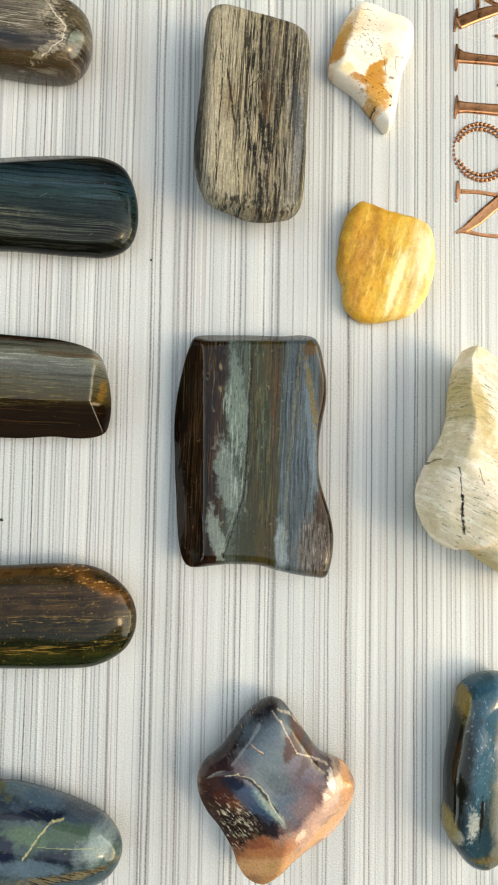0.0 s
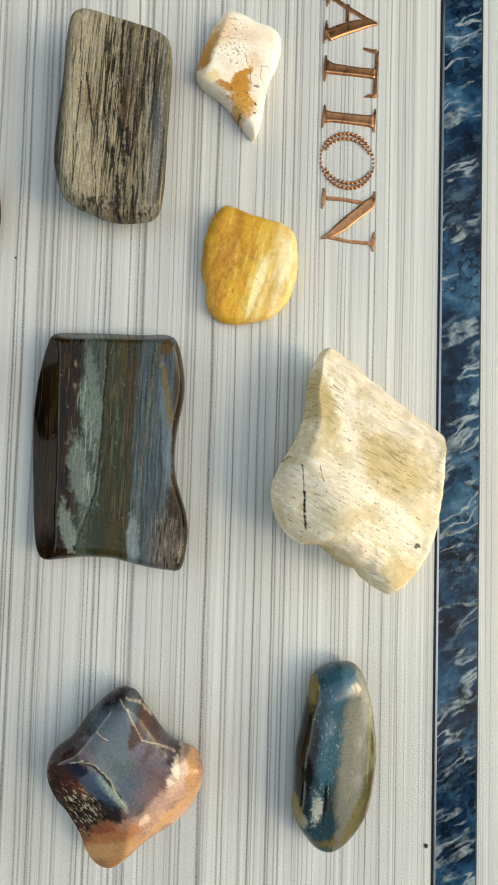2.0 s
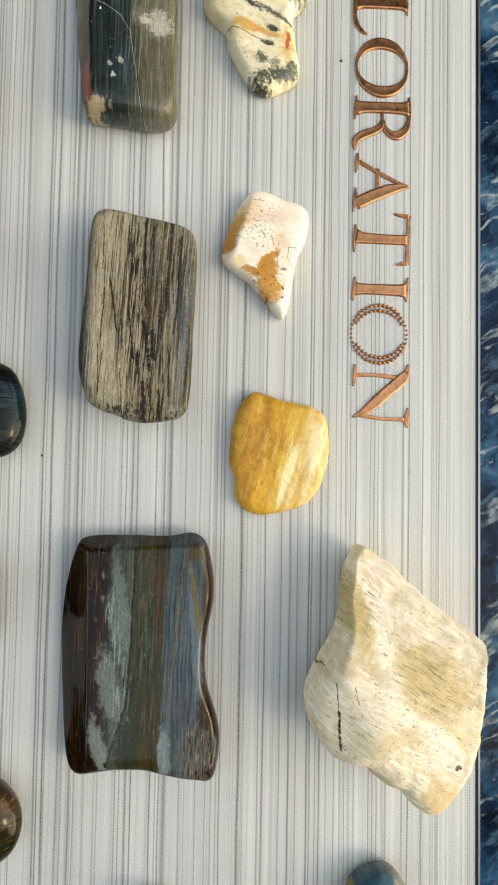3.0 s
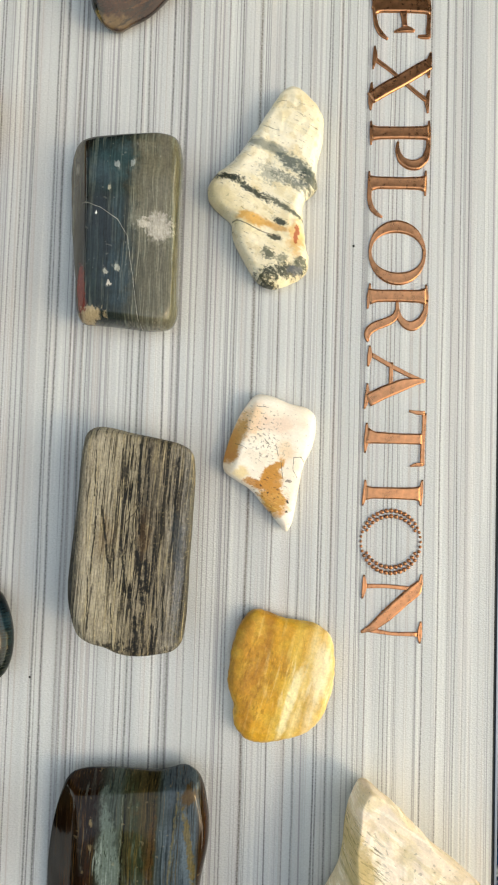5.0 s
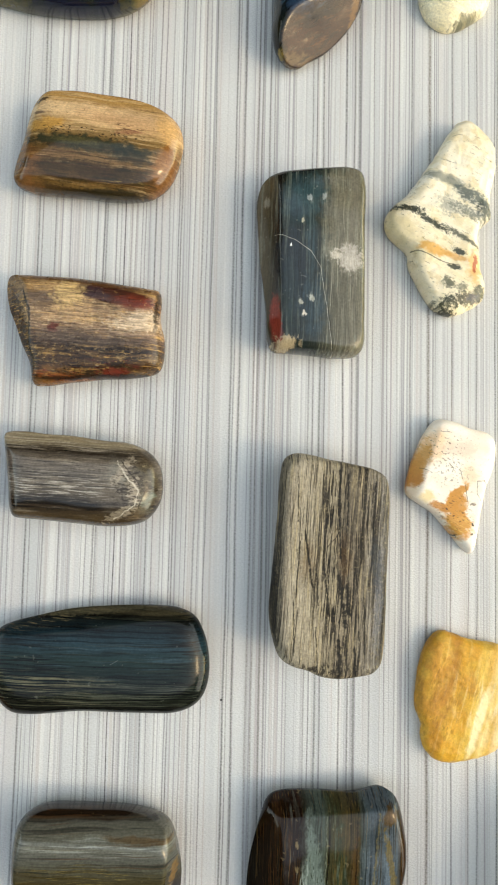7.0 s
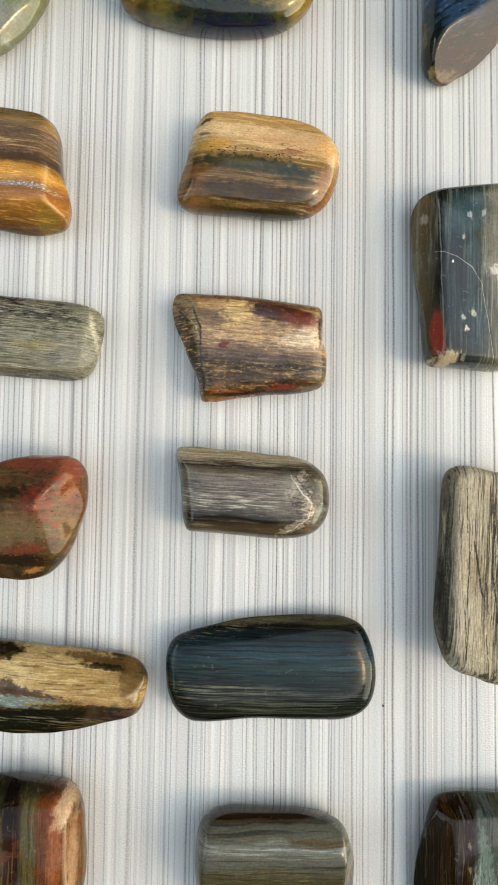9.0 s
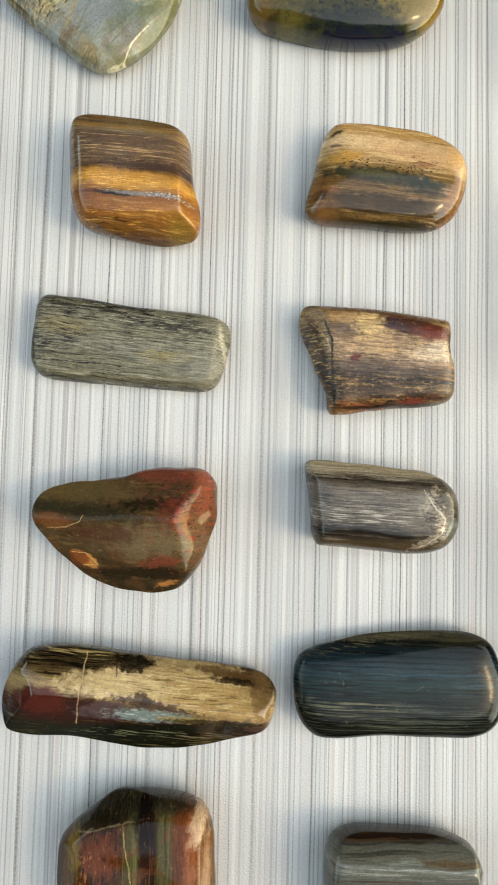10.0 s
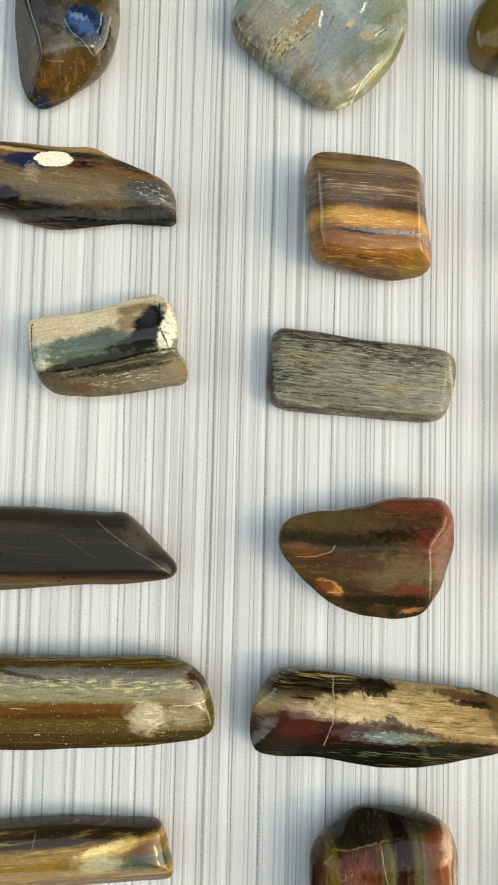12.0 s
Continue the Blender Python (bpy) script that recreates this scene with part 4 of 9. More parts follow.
# blue-grey bands mix the stone's own colour with painted sky sheen
surface = stone_material("big_stone", 88, [(-26, "2A180A"), (-22.2, "1A0E06"), (-20, "4A2E14"), (-18, "3A2814"), (-16.4, "56666C"), (-13.8, "48565E"), (-11, "4C5A60"), (-8.4, "46545C"), (-5.6, "485658"), (-4.4, "40402E"), (-2.4, "3C341E"), (0.4, "4A422A"), (3.6, "44402A"), (6.2, "3E4230"), (7.6, "4E5A54"), (11, "4A5650"), (14.2, "2E2A1E"), (15.4, "341E10"), (17.6, "301A0C"), (20, "26160A"), (22.7, "3C2410"), (25.4, "2A180A"), (29, "150C06")], [
    ("streak", "120C06", 0.6, 26, 0.7, 0.52, 0.62),
    ("streak", "7A6238", 0.4, 22, 0.5, 0.57, 0.66),
    ("patch", "36402E", 0.85, -0.3, 6.3, 2.1, 29.3, 2, 0.6, 2.5, 0.3),
    # teal band, its own colour, widened to take in the pale reflection beside it
    ("patch", "6E7E78", 0.75, -10.1, 20.5, 3.4, 17.8, 6, 0.5, 3, 0.25),
    ("patch", "72807C", 0.75, -12.9, -6.3, 3.6, 12.1, 8, 0.5, 3, 0.25),
    ("patch", "82908C", 0.7, -16.4, -24.5, 2.3, 8.6, 12, 0.5, 2.5, 0.25),
    ("zone", "98A6A0", 0.6, -11.3, 7.9, 4.2, 29.3, 7, 10, 0.9, 0.53, 0.62),
    ("zone", "26301F", 0.8, -9.6, 10.4, 5.3, 29.3, 7, 2.5, 0.5, 0.6, 0.65),
    ("patch", "241208", 0.8, -14.4, 32.3, 2.5, 9.8, 2, 0.4, 3, 0.3),
    ("zone", "6A4A22", 0.7, -21.4, 13.6, 5.3, 23.1, 2, 22, 0.6, 0.54, 0.62)
    ] + [
    ("zone", "80502A", 0.55, -24.5, -6.4, 5.3, 28.4, 2, 14, 0.6, 0.56, 0.64),
    ("zone", "0E0804", 0.8, -23.7, 1.9, 6.2, 37.3, 2, 26, 0.7, 0.52, 0.6),
    ("patch", "8A7A5C", 0.7, -15.3, 30.6, 0.5, 1.2, 0, 0.5, 1.5, 0.3),
    ("patch", "8A7A5C", 0.6, -15.2, 23.6, 0.6, 1.2, 0, 0.5, 1.5, 0.3),
    ("zone", "6E5E34", 0.7, -0.3, -1.2, 3.6, 33.8, 2, 18, 0.5, 0.53, 0.61),
    ("zone", "1C180C", 0.8, -1.1, -4.6, 3.6, 30.2, 2, 10, 0.5, 0.55, 0.61),
    ("zone", "5C6A5C", 0.6, -2.1, 18.1, 3.6, 23.1, 2, 8, 0.8, 0.54, 0.62),
    ("patch", "3A3C2C", 0.85, -6, -26.2, 4.1, 9.8, -8, 0.6, 2, 0.3),
    ("patch", "4A4226", 0.85, -1.4, -29.5, 2.1, 8.0, 0, 0.6, 2, 0.3)
    ] + [
    ("patch", "5A4220", 0.8, 3.7, 20.8, 1.1, 14.2, -4, 0.6, 2, 0.3),
    ("zone", "6A7C84", 0.6, 10.8, -6.2, 6.2, 32.0, 4, 26, 0.8, 0.5, 0.6),
    ("patch", "6C7E88", 0.6, 15.9, 7.4, 1.8, 21.3, 4, 0.5, 3, 0.35),
    ("patch", "8C9CA0", 0.6, 5.7, -29.6, 2.1, 8.5, 3, 0.4, 3, 0.3),
    ("zone", "2E3A40", 0.6, 11.6, -1.1, 5.3, 33.8, 4, 20, 0.5, 0.57, 0.64),
    ("patch", "7A6838", 0.75, 15.7, 21, 1.0, 11.6, 8, 0.7, 1.5, 0.3),
    ("vein", "7E7248", 0.5, 12, 38.9, 10, 17.5, 0.55, 0.7),
    ("vein", "7E7248", 0.5, 10, 17.5, 8.2, -1.2, 0.55, 0.7),
    ("vein", "7E7248", 0.5, 8.2, -1.2, 7.4, -12.9, 0.55, 0.7),
    ("vein", "7E7248", 0.5, 7.4, -12.9, 6.6, -29.6, 0.55, 0.7)
    ] + [
    ("vein", "4A3E1E", 0.6, 12.6, 38.1, 10.9, 17.5, 0.3, 0.7),
    ("vein", "4A3E1E", 0.6, 10.9, 17.5, 9.2, -1.1, 0.3, 0.7),
    ("vein", "1C160A", 0.85, -4.6, 38.5, -4.7, 24, 0.4, 0.6),
    ("vein", "1C160A", 0.85, -4.7, 24, -5.8, 10.5, 0.4, 0.6),
    ("vein", "1C160A", 0.85, -5.8, 10.5, -6.2, -1.3, 0.4, 0.6),
    ("vein", "1C160A", 0.85, -6.2, -1.3, -7.1, -12.1, 0.4, 0.6),
    ("vein", "1C160A", 0.85, -7.1, -12.1, -9.8, -21.2, 0.4, 0.6),
    ("vein", "1C160A", 0.85, -9.8, -21.2, -13.9, -32.7, 0.4, 0.6),
    ("vein", "98A294", 0.35, -5.4, 38.5, -5.5, 24, 0.28, 0.6),
    ("vein", "98A294", 0.35, -5.5, 24, -6.6, 10.5, 0.28, 0.6),
    ("vein", "98A294", 0.35, -6.6, 10.5, -7, -1.3, 0.28, 0.6),
    ("vein", "98A294", 0.35, -7, -1.3, -8.2, -12.1, 0.28, 0.6)
    ] + [
    ("vein", "98A294", 0.35, -8.2, -12.1, -10.9, -21.2, 0.28, 0.6),
    ("vein", "98A294", 0.35, -10.9, -21.2, -15, -31.9, 0.28, 0.6),
    ("vein", "20160A", 0.7, 4.7, 37, 4, 20.8, 0.35, 0.5),
    ("vein", "20160A", 0.7, 4, 20.8, 3, 8.9, 0.35, 0.5),
    ("patch", "5A4218", 0.9, 15.4, 37.3, 2.3, 3.2, -30, 0.4, 3, 0.3),
    ("patch", "6E665E", 0.75, 16.3, -30.5, 5.5, 9.8, 0, 0.5, 2.5, 0.3),
    ("zone", "2A2018", 0.85, 16.8, -30.5, 5.5, 10.7, 0, 6, 0.8, 0.5, 0.58),
    ("zone", "A89890", 0.5, 16.8, -29.6, 5.3, 10.7, 0, 5, 0.6, 0.56, 0.63),
    ("speck", "C9B48C", 0.14, 1.7, 0.72, 0.75)], gloss=0.06, ior=1.37)
stone("polished_stone", "large dark brown and blue-grey striped stone, glossy flat top", (10.2, -1), [(-23.8, 41.7), (-19.9, 43), (6.7, 42.8), (14.8, 43.8), (18.4, 41.9), (21.8, 30.6), (22, 22.6), (19.4, 2.8), (19.8, -7.1), (24, -20.8), (24.6, -28.6), (21.8, -40.5), (17.8, -40.5), (5, -38), (-1.8, -36.1), (-10.5, -35.6), (-24.8, -36.4), (-27.3, -33), (-30.2, 2.3), (-30.4, 13.8), (-28.8, 25.5), (-26.2, 36.3)],
      15, surface, belly=0.51, crown=11, tuck=0.86, soft=0.8, lumps=(0.35, 12), facets=[(0.056, -1.994, 92.8), (0.984, 0.009, 34.2), (-0.029, -0.000, 14.4)], seed=7)

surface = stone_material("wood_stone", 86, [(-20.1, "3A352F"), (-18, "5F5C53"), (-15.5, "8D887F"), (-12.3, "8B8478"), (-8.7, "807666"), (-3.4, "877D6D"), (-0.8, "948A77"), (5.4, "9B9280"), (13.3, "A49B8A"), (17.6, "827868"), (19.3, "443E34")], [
    ("streak", "AA9B7C", 0.6, 20, 1, 0.54, 0.63),
    ("streak", "2B2215", 0.8, 30, 0.6, 0.57, 0.62),
    ("zone", "1A1611", 0.9, 11, 18, 6.4, 30, 0, 26, 1.0, 0.49, 0.54),
    ("zone", "140F0D", 0.95, 5.5, -15.8, 5.7, 24.7, 0, 24, 1.0, 0.48, 0.53),
    ("zone", "18130E", 1, 1.5, 5.4, 6, 37.1, 0, 20, 1, 0.515, 0.55),
    ("zone", "211912", 1, -7.3, 5.3, 8.8, 38.9, 0, 30, 0.8, 0.6, 0.63),
    ("zone", "231B14", 0.8, -5.5, 5.3, 3.2, 14.1, 0, 30, 0.5, 0.5, 0.56),
    ("zone", "271F17", 0.8, 14.2, -1.6, 3.2, 26.5, 0, 40, 0.6, 0.5, 0.57),
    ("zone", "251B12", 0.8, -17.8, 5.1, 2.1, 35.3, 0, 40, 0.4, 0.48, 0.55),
    ("patch", "7E8288", 0.5, 15.4, -8.7, 1.4, 15.9, -3, 0.6, 3, 0.4)
    ] + [
    ("patch", "6E5331", 0.4, -8.1, 3.5, 2.5, 6, 0, 0.6, 3, 0.5),
    ("patch", "7F5F38", 0.3, 4.2, 5.4, 2.1, 7.1, 0, 0.6, 3, 0.5),
    ("vein", "4C3B25", 0.6, -2.6, 9.6, 2, 15.5, 0.15, 0.32),
    ("vein", "B7A88C", 0.38, 5, 9, 7.7, 7.2, 0.15, 0.32),
    ("vein", "1D160E", 0.68, -5.5, 3.5, -6.7, -15.8, 0.21, 0.32),
    ("vein", "1D160E", 0.64, -9.2, 23, -11.5, -0.1, 0.21, 0.4),
    ("vein", "1D160E", 0.6, -14.1, 26.4, -12.9, -12.4, 0.15, 0.4),
    ("vein", "1D160E", 0.6, 2.6, 33.9, 2.5, 16, 0.21, 0.45),
    ("vein", "15100B", 0.68, 4, -19.3, 2.5, -32.4, 0.54, 0.32),
    ("vein", "1D160E", 0.6, 9.2, -17.5, 8.1, -30.6, 0.24, 0.32),
    ("vein", "1D160E", 0.6, -5.9, -12.3, -6.3, -29.8, 0.18, 0.32),
    ("speck", "C5B58E", 0.17, 0.7, 0.59, 0.66)
    ] + [
    ("vein", "16110B", 0.9, -10.6, 10.8, -11.8, -7, 0.3, 0.35),
    ("vein", "16110B", 0.9, -5.2, 1.3, -4.7, -9.4, 0.3, 0.35),
    ("vein", "16110B", 0.9, -2.9, 32.3, -2.7, 8.6, 0.3, 0.35),
    ("vein", "16110B", 0.9, -5.4, -16.5, -4.5, -34, 0.3, 0.35),
    ("vein", "16110B", 0.9, -12.8, -7.7, -12.3, -25.3, 0.3, 0.35),
    ("vein", "16110B", 0.9, -11.2, 31.6, -11.3, 17.2, 0.3, 0.35),
    ("vein", "16110B", 0.9, 10.6, -9.8, 10.8, -25.5, 0.3, 0.35),
    ("vein", "16110B", 0.9, 11.9, 24.1, 12, 6, 0.3, 0.35),
    ("vein", "16110B", 0.9, 8.3, 0, 8.9, -21.3, 0.3, 0.35),
    ("vein", "15100B", 0.95, -9, 13.8, -6.5, -3.8, 0.6, 0.4),
    ("vein", "15100B", 0.95, -2.9, 3.6, -1.1, -12.7, 0.6, 0.4),
    ("vein", "15100B", 0.95, 2.6, 33.5, 2.6, 5.4, 0.6, 0.4)
    ] + [
    ("vein", "15100B", 0.95, 7.4, -22.8, 8, -34.1, 0.6, 0.4),
    ("vein", "15100B", 0.95, 5.4, 32.3, 5.1, 16.3, 0.6, 0.4),
    ("vein", "15100B", 0.95, 14.6, 29.4, 13.4, 3.3, 0.6, 0.4),
    ("vein", "0E0C09", 0.95, 2.2, -0.4, 4.5, -16.6, 1.2, 0.5),
    ("vein", "0E0C09", 0.95, 2.2, -21, 2.8, -35.8, 1.2, 0.5),
    ("vein", "0E0C09", 0.95, 4.9, -3.1, 5.7, -13, 1.2, 0.5),
    ("vein", "2B241A", 0.9, -1.7, 9, 1, 11.7, 0.25, 0.2),
    ("vein", "2B241A", 0.9, 1, 11.7, 3.4, 15.5, 0.25, 0.2),
    ("patch", "221F1D", 0.35, 5.7, 21.4, 4.0, 16.1, -2, 0.9, 1.2, 0.6),
    ("patch", "3B454C", 0.6, 14.5, 3.3, 1.6, 8.1, 0, 0.6, 2, 0.5),
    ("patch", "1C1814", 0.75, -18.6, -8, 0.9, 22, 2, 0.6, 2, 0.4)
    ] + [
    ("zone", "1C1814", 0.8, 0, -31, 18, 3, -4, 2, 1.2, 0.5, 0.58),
    ("speck", "5C4D37", 0.17, 0.8, 0.61, 0.68)], gloss=0.5, bump=0.75, warp=0.15, ior=1.36, fibre=0.4)
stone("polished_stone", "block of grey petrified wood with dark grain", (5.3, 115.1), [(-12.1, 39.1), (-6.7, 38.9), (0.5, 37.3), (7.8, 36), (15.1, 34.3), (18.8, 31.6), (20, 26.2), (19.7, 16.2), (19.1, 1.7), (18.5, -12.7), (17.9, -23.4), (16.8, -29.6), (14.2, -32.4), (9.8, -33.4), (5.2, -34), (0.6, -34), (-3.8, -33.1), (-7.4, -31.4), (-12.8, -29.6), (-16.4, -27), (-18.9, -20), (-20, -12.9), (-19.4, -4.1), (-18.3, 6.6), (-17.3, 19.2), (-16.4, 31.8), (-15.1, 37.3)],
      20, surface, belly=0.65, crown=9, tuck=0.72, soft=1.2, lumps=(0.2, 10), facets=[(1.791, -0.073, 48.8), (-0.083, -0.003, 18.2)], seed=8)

# bands lightened and blue patches laid to put reflected sky sheen into the colour
surface = stone_material("green_stone", 89, [(-16.1, "66634F"), (-12.9, "767266"), (-7.1, "5F5F54"), (-3.4, "484B42"), (-0.5, "343B36"), (3.2, "293432"), (8, "222D2B"), (11.1, "242922"), (12.5, "201A14"), (14.1, "423B2F"), (16, "514835"), (18.6, "665A48")], [
    ("streak", "8D9689", 0.38, 26, 1.1, 0.505, 0.65),
    ("streak", "2B3634", 0.42, 30, 1.3, 0.515, 0.65),
    ("patch", "CBC5BA", 0.8, 11.1, -0.1, 2.8, 4.5, 0, 0.49, 2.4, 0.5),
    ("patch", "9A9A8C", 0.5, 6.1, 1.6, 3.8, 3, 0, 0.63, 2, 0.5),
    ("patch", "8A3420", 0.92, -13.3, -22, 1.5, 7.9, 3, 0.24, 3, 0.4),
    ("patch", "542F20", 0.6, -11.6, -28.6, 0.9, 4.2, 0, 0.35, 3, 0.4),
    ("patch", "9C8564", 0.7, -10.8, -30.8, 2.6, 1.5, 0, 0.49, 2, 0.4),
    ("patch", "34545D", 0.7, -7, 17.5, 4.2, 8.3, 0, 0.35, 4, 0.6),
    ("patch", "3B5F68", 0.45, -1.9, 7.1, 1.7, 11.3, 0, 0.42, 4, 0.5),
    ("patch", "2D4B46", 0.5, -8.8, -12.4, 2.3, 11.3, 0, 0.42, 3, 0.5)
    ] + [
    ("patch", "C6C9BE", 0.55, -5.4, -15.7, 0.7, 1.1, 0, 0.42, 2, 0.5),
    ("patch", "C6C9BE", 0.55, -1.7, -14, 0.8, 1.5, 0, 0.42, 2, 0.5),
    ("patch", "BDC0B7", 0.4, -1.7, 18.3, 0.6, 1.1, 0, 0.42, 2, 0.5),
    ("patch", "BDC0B7", 0.4, 3.1, 20.9, 0.6, 1.1, 0, 0.42, 2, 0.5),
    ("patch", "A4A093", 0.5, -16.4, 19.9, 0.9, 1.7, 0, 0.56, 2, 0.5),
    ("patch", "787363", 0.7, 8.7, 11.6, 6.0, 15.3, 0, 0.6, 3, 0.5),
    ("patch", "666151", 0.6, 9.4, -16.6, 6.0, 15.3, 0, 0.6, 3, 0.5),
    ("patch", "32545A", 0.7, -1.4, 21.1, 4.7, 6.0, 0, 0.6, 3, 0.5),
    ("patch", "2B3842", 0.6, -8, -3.6, 4.7, 16.0, 0, 0.6, 3, 0.5),
    ("patch", "344F5A", 0.6, -0.9, -17, 4.0, 10.0, 0, 0.6, 3, 0.5)
    ] + [
    ("zone", "9B9886", 0.6, 7.9, -5.4, 7.3, 28.0, 0, 26, 0.5, 0.53, 0.6),
    ("zone", "1D2422", 0.6, -3.7, -5.9, 10.0, 28.0, 0, 22, 0.5, 0.54, 0.61),
    ("patch", "BAB4AB", 0.75, 11.4, -0.2, 4.1, 4.1, 0, 0.7, 1.4, 0.3),
    ("patch", "CAC2B6", 0.7, 6.5, 0.8, 1.7, 1.6, 0, 0.9, 1, 0.3),
    ("patch", "8E2F1B", 0.97, -13.1, -22.4, 1.5, 8.7, 6, 0.3, 2, 0.2),
    ("patch", "AE9D81", 0.85, -10.2, -29.9, 4.0, 2.0, 0, 0.9, 1.4, 0.3),
    ("patch", "BBBBAF", 0.6, -1.6, -14.5, 0.9, 1.3, 0, 0.6, 1, 0.2),
    ("patch", "BBBBAF", 0.6, -5.3, -15.8, 0.8, 0.9, 0, 0.6, 1, 0.2),
    ("patch", "D4CEC3", 0.8, -4.2, -19.9, 0.8, 0.8, 0, 0.6, 1, 0.2)
    ] + [
    ("patch", "AEB7B7", 0.55, -2.2, 19.5, 0.9, 1.2, 0, 0.6, 1, 0.2),
    ("patch", "AEB7B7", 0.5, 2.6, 20.4, 0.7, 1.2, 0, 0.6, 1, 0.2),
    ("patch", "B9B6A3", 0.7, -4.8, 12.2, 0.5, 0.9, 0, 0.6, 1, 0.2),
    ("patch", "E4E7E4", 0.9, -8.8, 3.1, 0.4, 0.5, 0, 0.3, 1, 0.2),
    ("vein", "DCDACD", 0.5, -14, 7.2, -7.6, 4.8, 0.14, 0.25),
    ("vein", "DCDACD", 0.5, -7.6, 4.8, -2, 1.3, 0.14, 0.25),
    ("vein", "DCDACD", 0.5, -2, 1.3, 1.1, -3.8, 0.14, 0.25),
    ("vein", "DCDACD", 0.5, 1.1, -3.8, 2.4, -11.2, 0.14, 0.25),
    ("vein", "DCDACD", 0.5, 2.4, -11.2, 3.6, -16.8, 0.14, 0.25),
    ("vein", "DCDACD", 0.5, 3.6, -16.8, 4.6, -24.8, 0.14, 0.25),
    ("vein", "DCDACD", 0.5, 4.6, -24.8, 5.6, -30.9, 0.14, 0.25)
    ] + [
    ("vein", "DCDACD", 0.5, 5.6, -30.9, 7.1, -33.9, 0.14, 0.25),
    ("vein", "2F2B1B", 0.8, 4.1, -18, 5.1, -26, 0.25, 0.25),
    ("vein", "2F2B1B", 0.8, 5.1, -26, 6.3, -33.4, 0.25, 0.25),
    ("speck", "D7DAD1", 0.1, 1.7, 0.72, 0.75)], gloss=0.08)
stone("polished_stone", "rectangular grey-green stone with painted blue sheen and red corner", (0, 220.8), [(-17.7, 27.4), (-12.9, 30.3), (-7, 31.6), (2.9, 32.7), (12.8, 33.2), (16.8, 31.8), (18.2, 27.2), (17.9, 11), (17.9, -5), (17.8, -20.9), (17.6, -28.8), (15.3, -32.4), (9.4, -33.2), (1.6, -32.6), (-8.1, -31.9), (-13.8, -31.3), (-15.4, -27.9), (-16.4, -16.2), (-18.2, -0.5), (-19.2, 13.4), (-19.4, 22.3)],
      17, surface, belly=0.48, crown=9, tuck=0.86, soft=0.7, lumps=(0.2, 9), facets=[(1.454, 0.022, 34.0), (-0.042, -0.001, 16.3)], seed=9)

surface = stone_material("bluered_stone", 30, [(-23.4, "2A1814"), (-16.3, "371E18"), (-7.4, "2A1A17"), (1.5, "2C4D62"), (19.5, "233946")], [
    ("patch", "1D425B", 0.95, -7.8, -1.1, 10.2, 10.2, 20, 0.17, 5, 0.4),
    ("patch", "586874", 0.5, 4.5, 2.8, 6.1, 4.1, 30, 0.14, 6, 0.5),
    ("patch", "351E13", 0.95, 2.2, -15.6, 13.5, 6.6, 36, 0.21, 5, 0.4),
    ("patch", "192820", 0.8, -14, -12.9, 2.5, 12.3, 4, 0.35, 3, 0.4),
    ("patch", "1B221B", 0.85, -14.1, -22.1, 3.3, 7.4, 0, 0.42, 3, 0.4),
    ("patch", "28281C", 0.7, 1.3, -9.9, 8.2, 1.6, 28, 0.56, 2.4, 0.4),
    ("patch", "735120", 0.8, 13.5, -5, 1.2, 6.1, -8, 0.35, 3, 0.4),
    ("patch", "6F5B3F", 0.85, -7, -23.8, 6.1, 1.8, 12, 0.56, 1.8, 0.4),
    ("patch", "A78E51", 0.8, -14.1, -23.6, 1.8, 1.2, -30, 0.49, 1.8, 0.4),
    ("patch", "6F582B", 0.85, -16, -8.9, 0.6, 8.2, 2, 0.35, 3, 0.4)
    ] + [
    ("patch", "351411", 0.7, -7, -18.6, 4.9, 3.3, 10, 0.49, 3, 0.4),
    ("zone", "634125", 0.63, -0.8, -16.2, 14.3, 7, 34, 5, 1.2, 0.535, 0.64),
    ("zone", "161819", 0.81, -1.8, -15.2, 14.3, 8.2, 34, 6, 1.4, 0.535, 0.63),
    ("zone", "4A7793", 0.54, -7.8, -0.1, 10.2, 10.2, 30, 5, 1.5, 0.525, 0.64),
    ("zone", "0E181E", 0.72, -9.9, -4.4, 10.2, 12.3, 60, 6, 1.6, 0.515, 0.62)], gloss=0.07, ior=1.42, fibre=0.1)
stone("polished_stone", "dark stone with deep blue face and brick red flank", (1.1, 319.7), [(-15.4, -7.9), (-15.6, -16.4), (-14.4, -21.6), (-10.9, -25.2), (-6.7, -25.6), (-2.5, -23), (3.8, -19.1), (10.3, -12.8), (14.6, -7.1), (17, -0.5), (18, 6), (18.5, 15.8), (17.2, 26.6), (9.7, 31.5), (-3, 31.6), (-11.5, 26.7), (-14.6, 15.7), (-15.1, 4.9)],
      16, surface, belly=0.46, crown=4, tuck=0.86, soft=0.8, lumps=(0.3, 9), facets=[(-0.469, 0.718, 20.0)], seed=10)

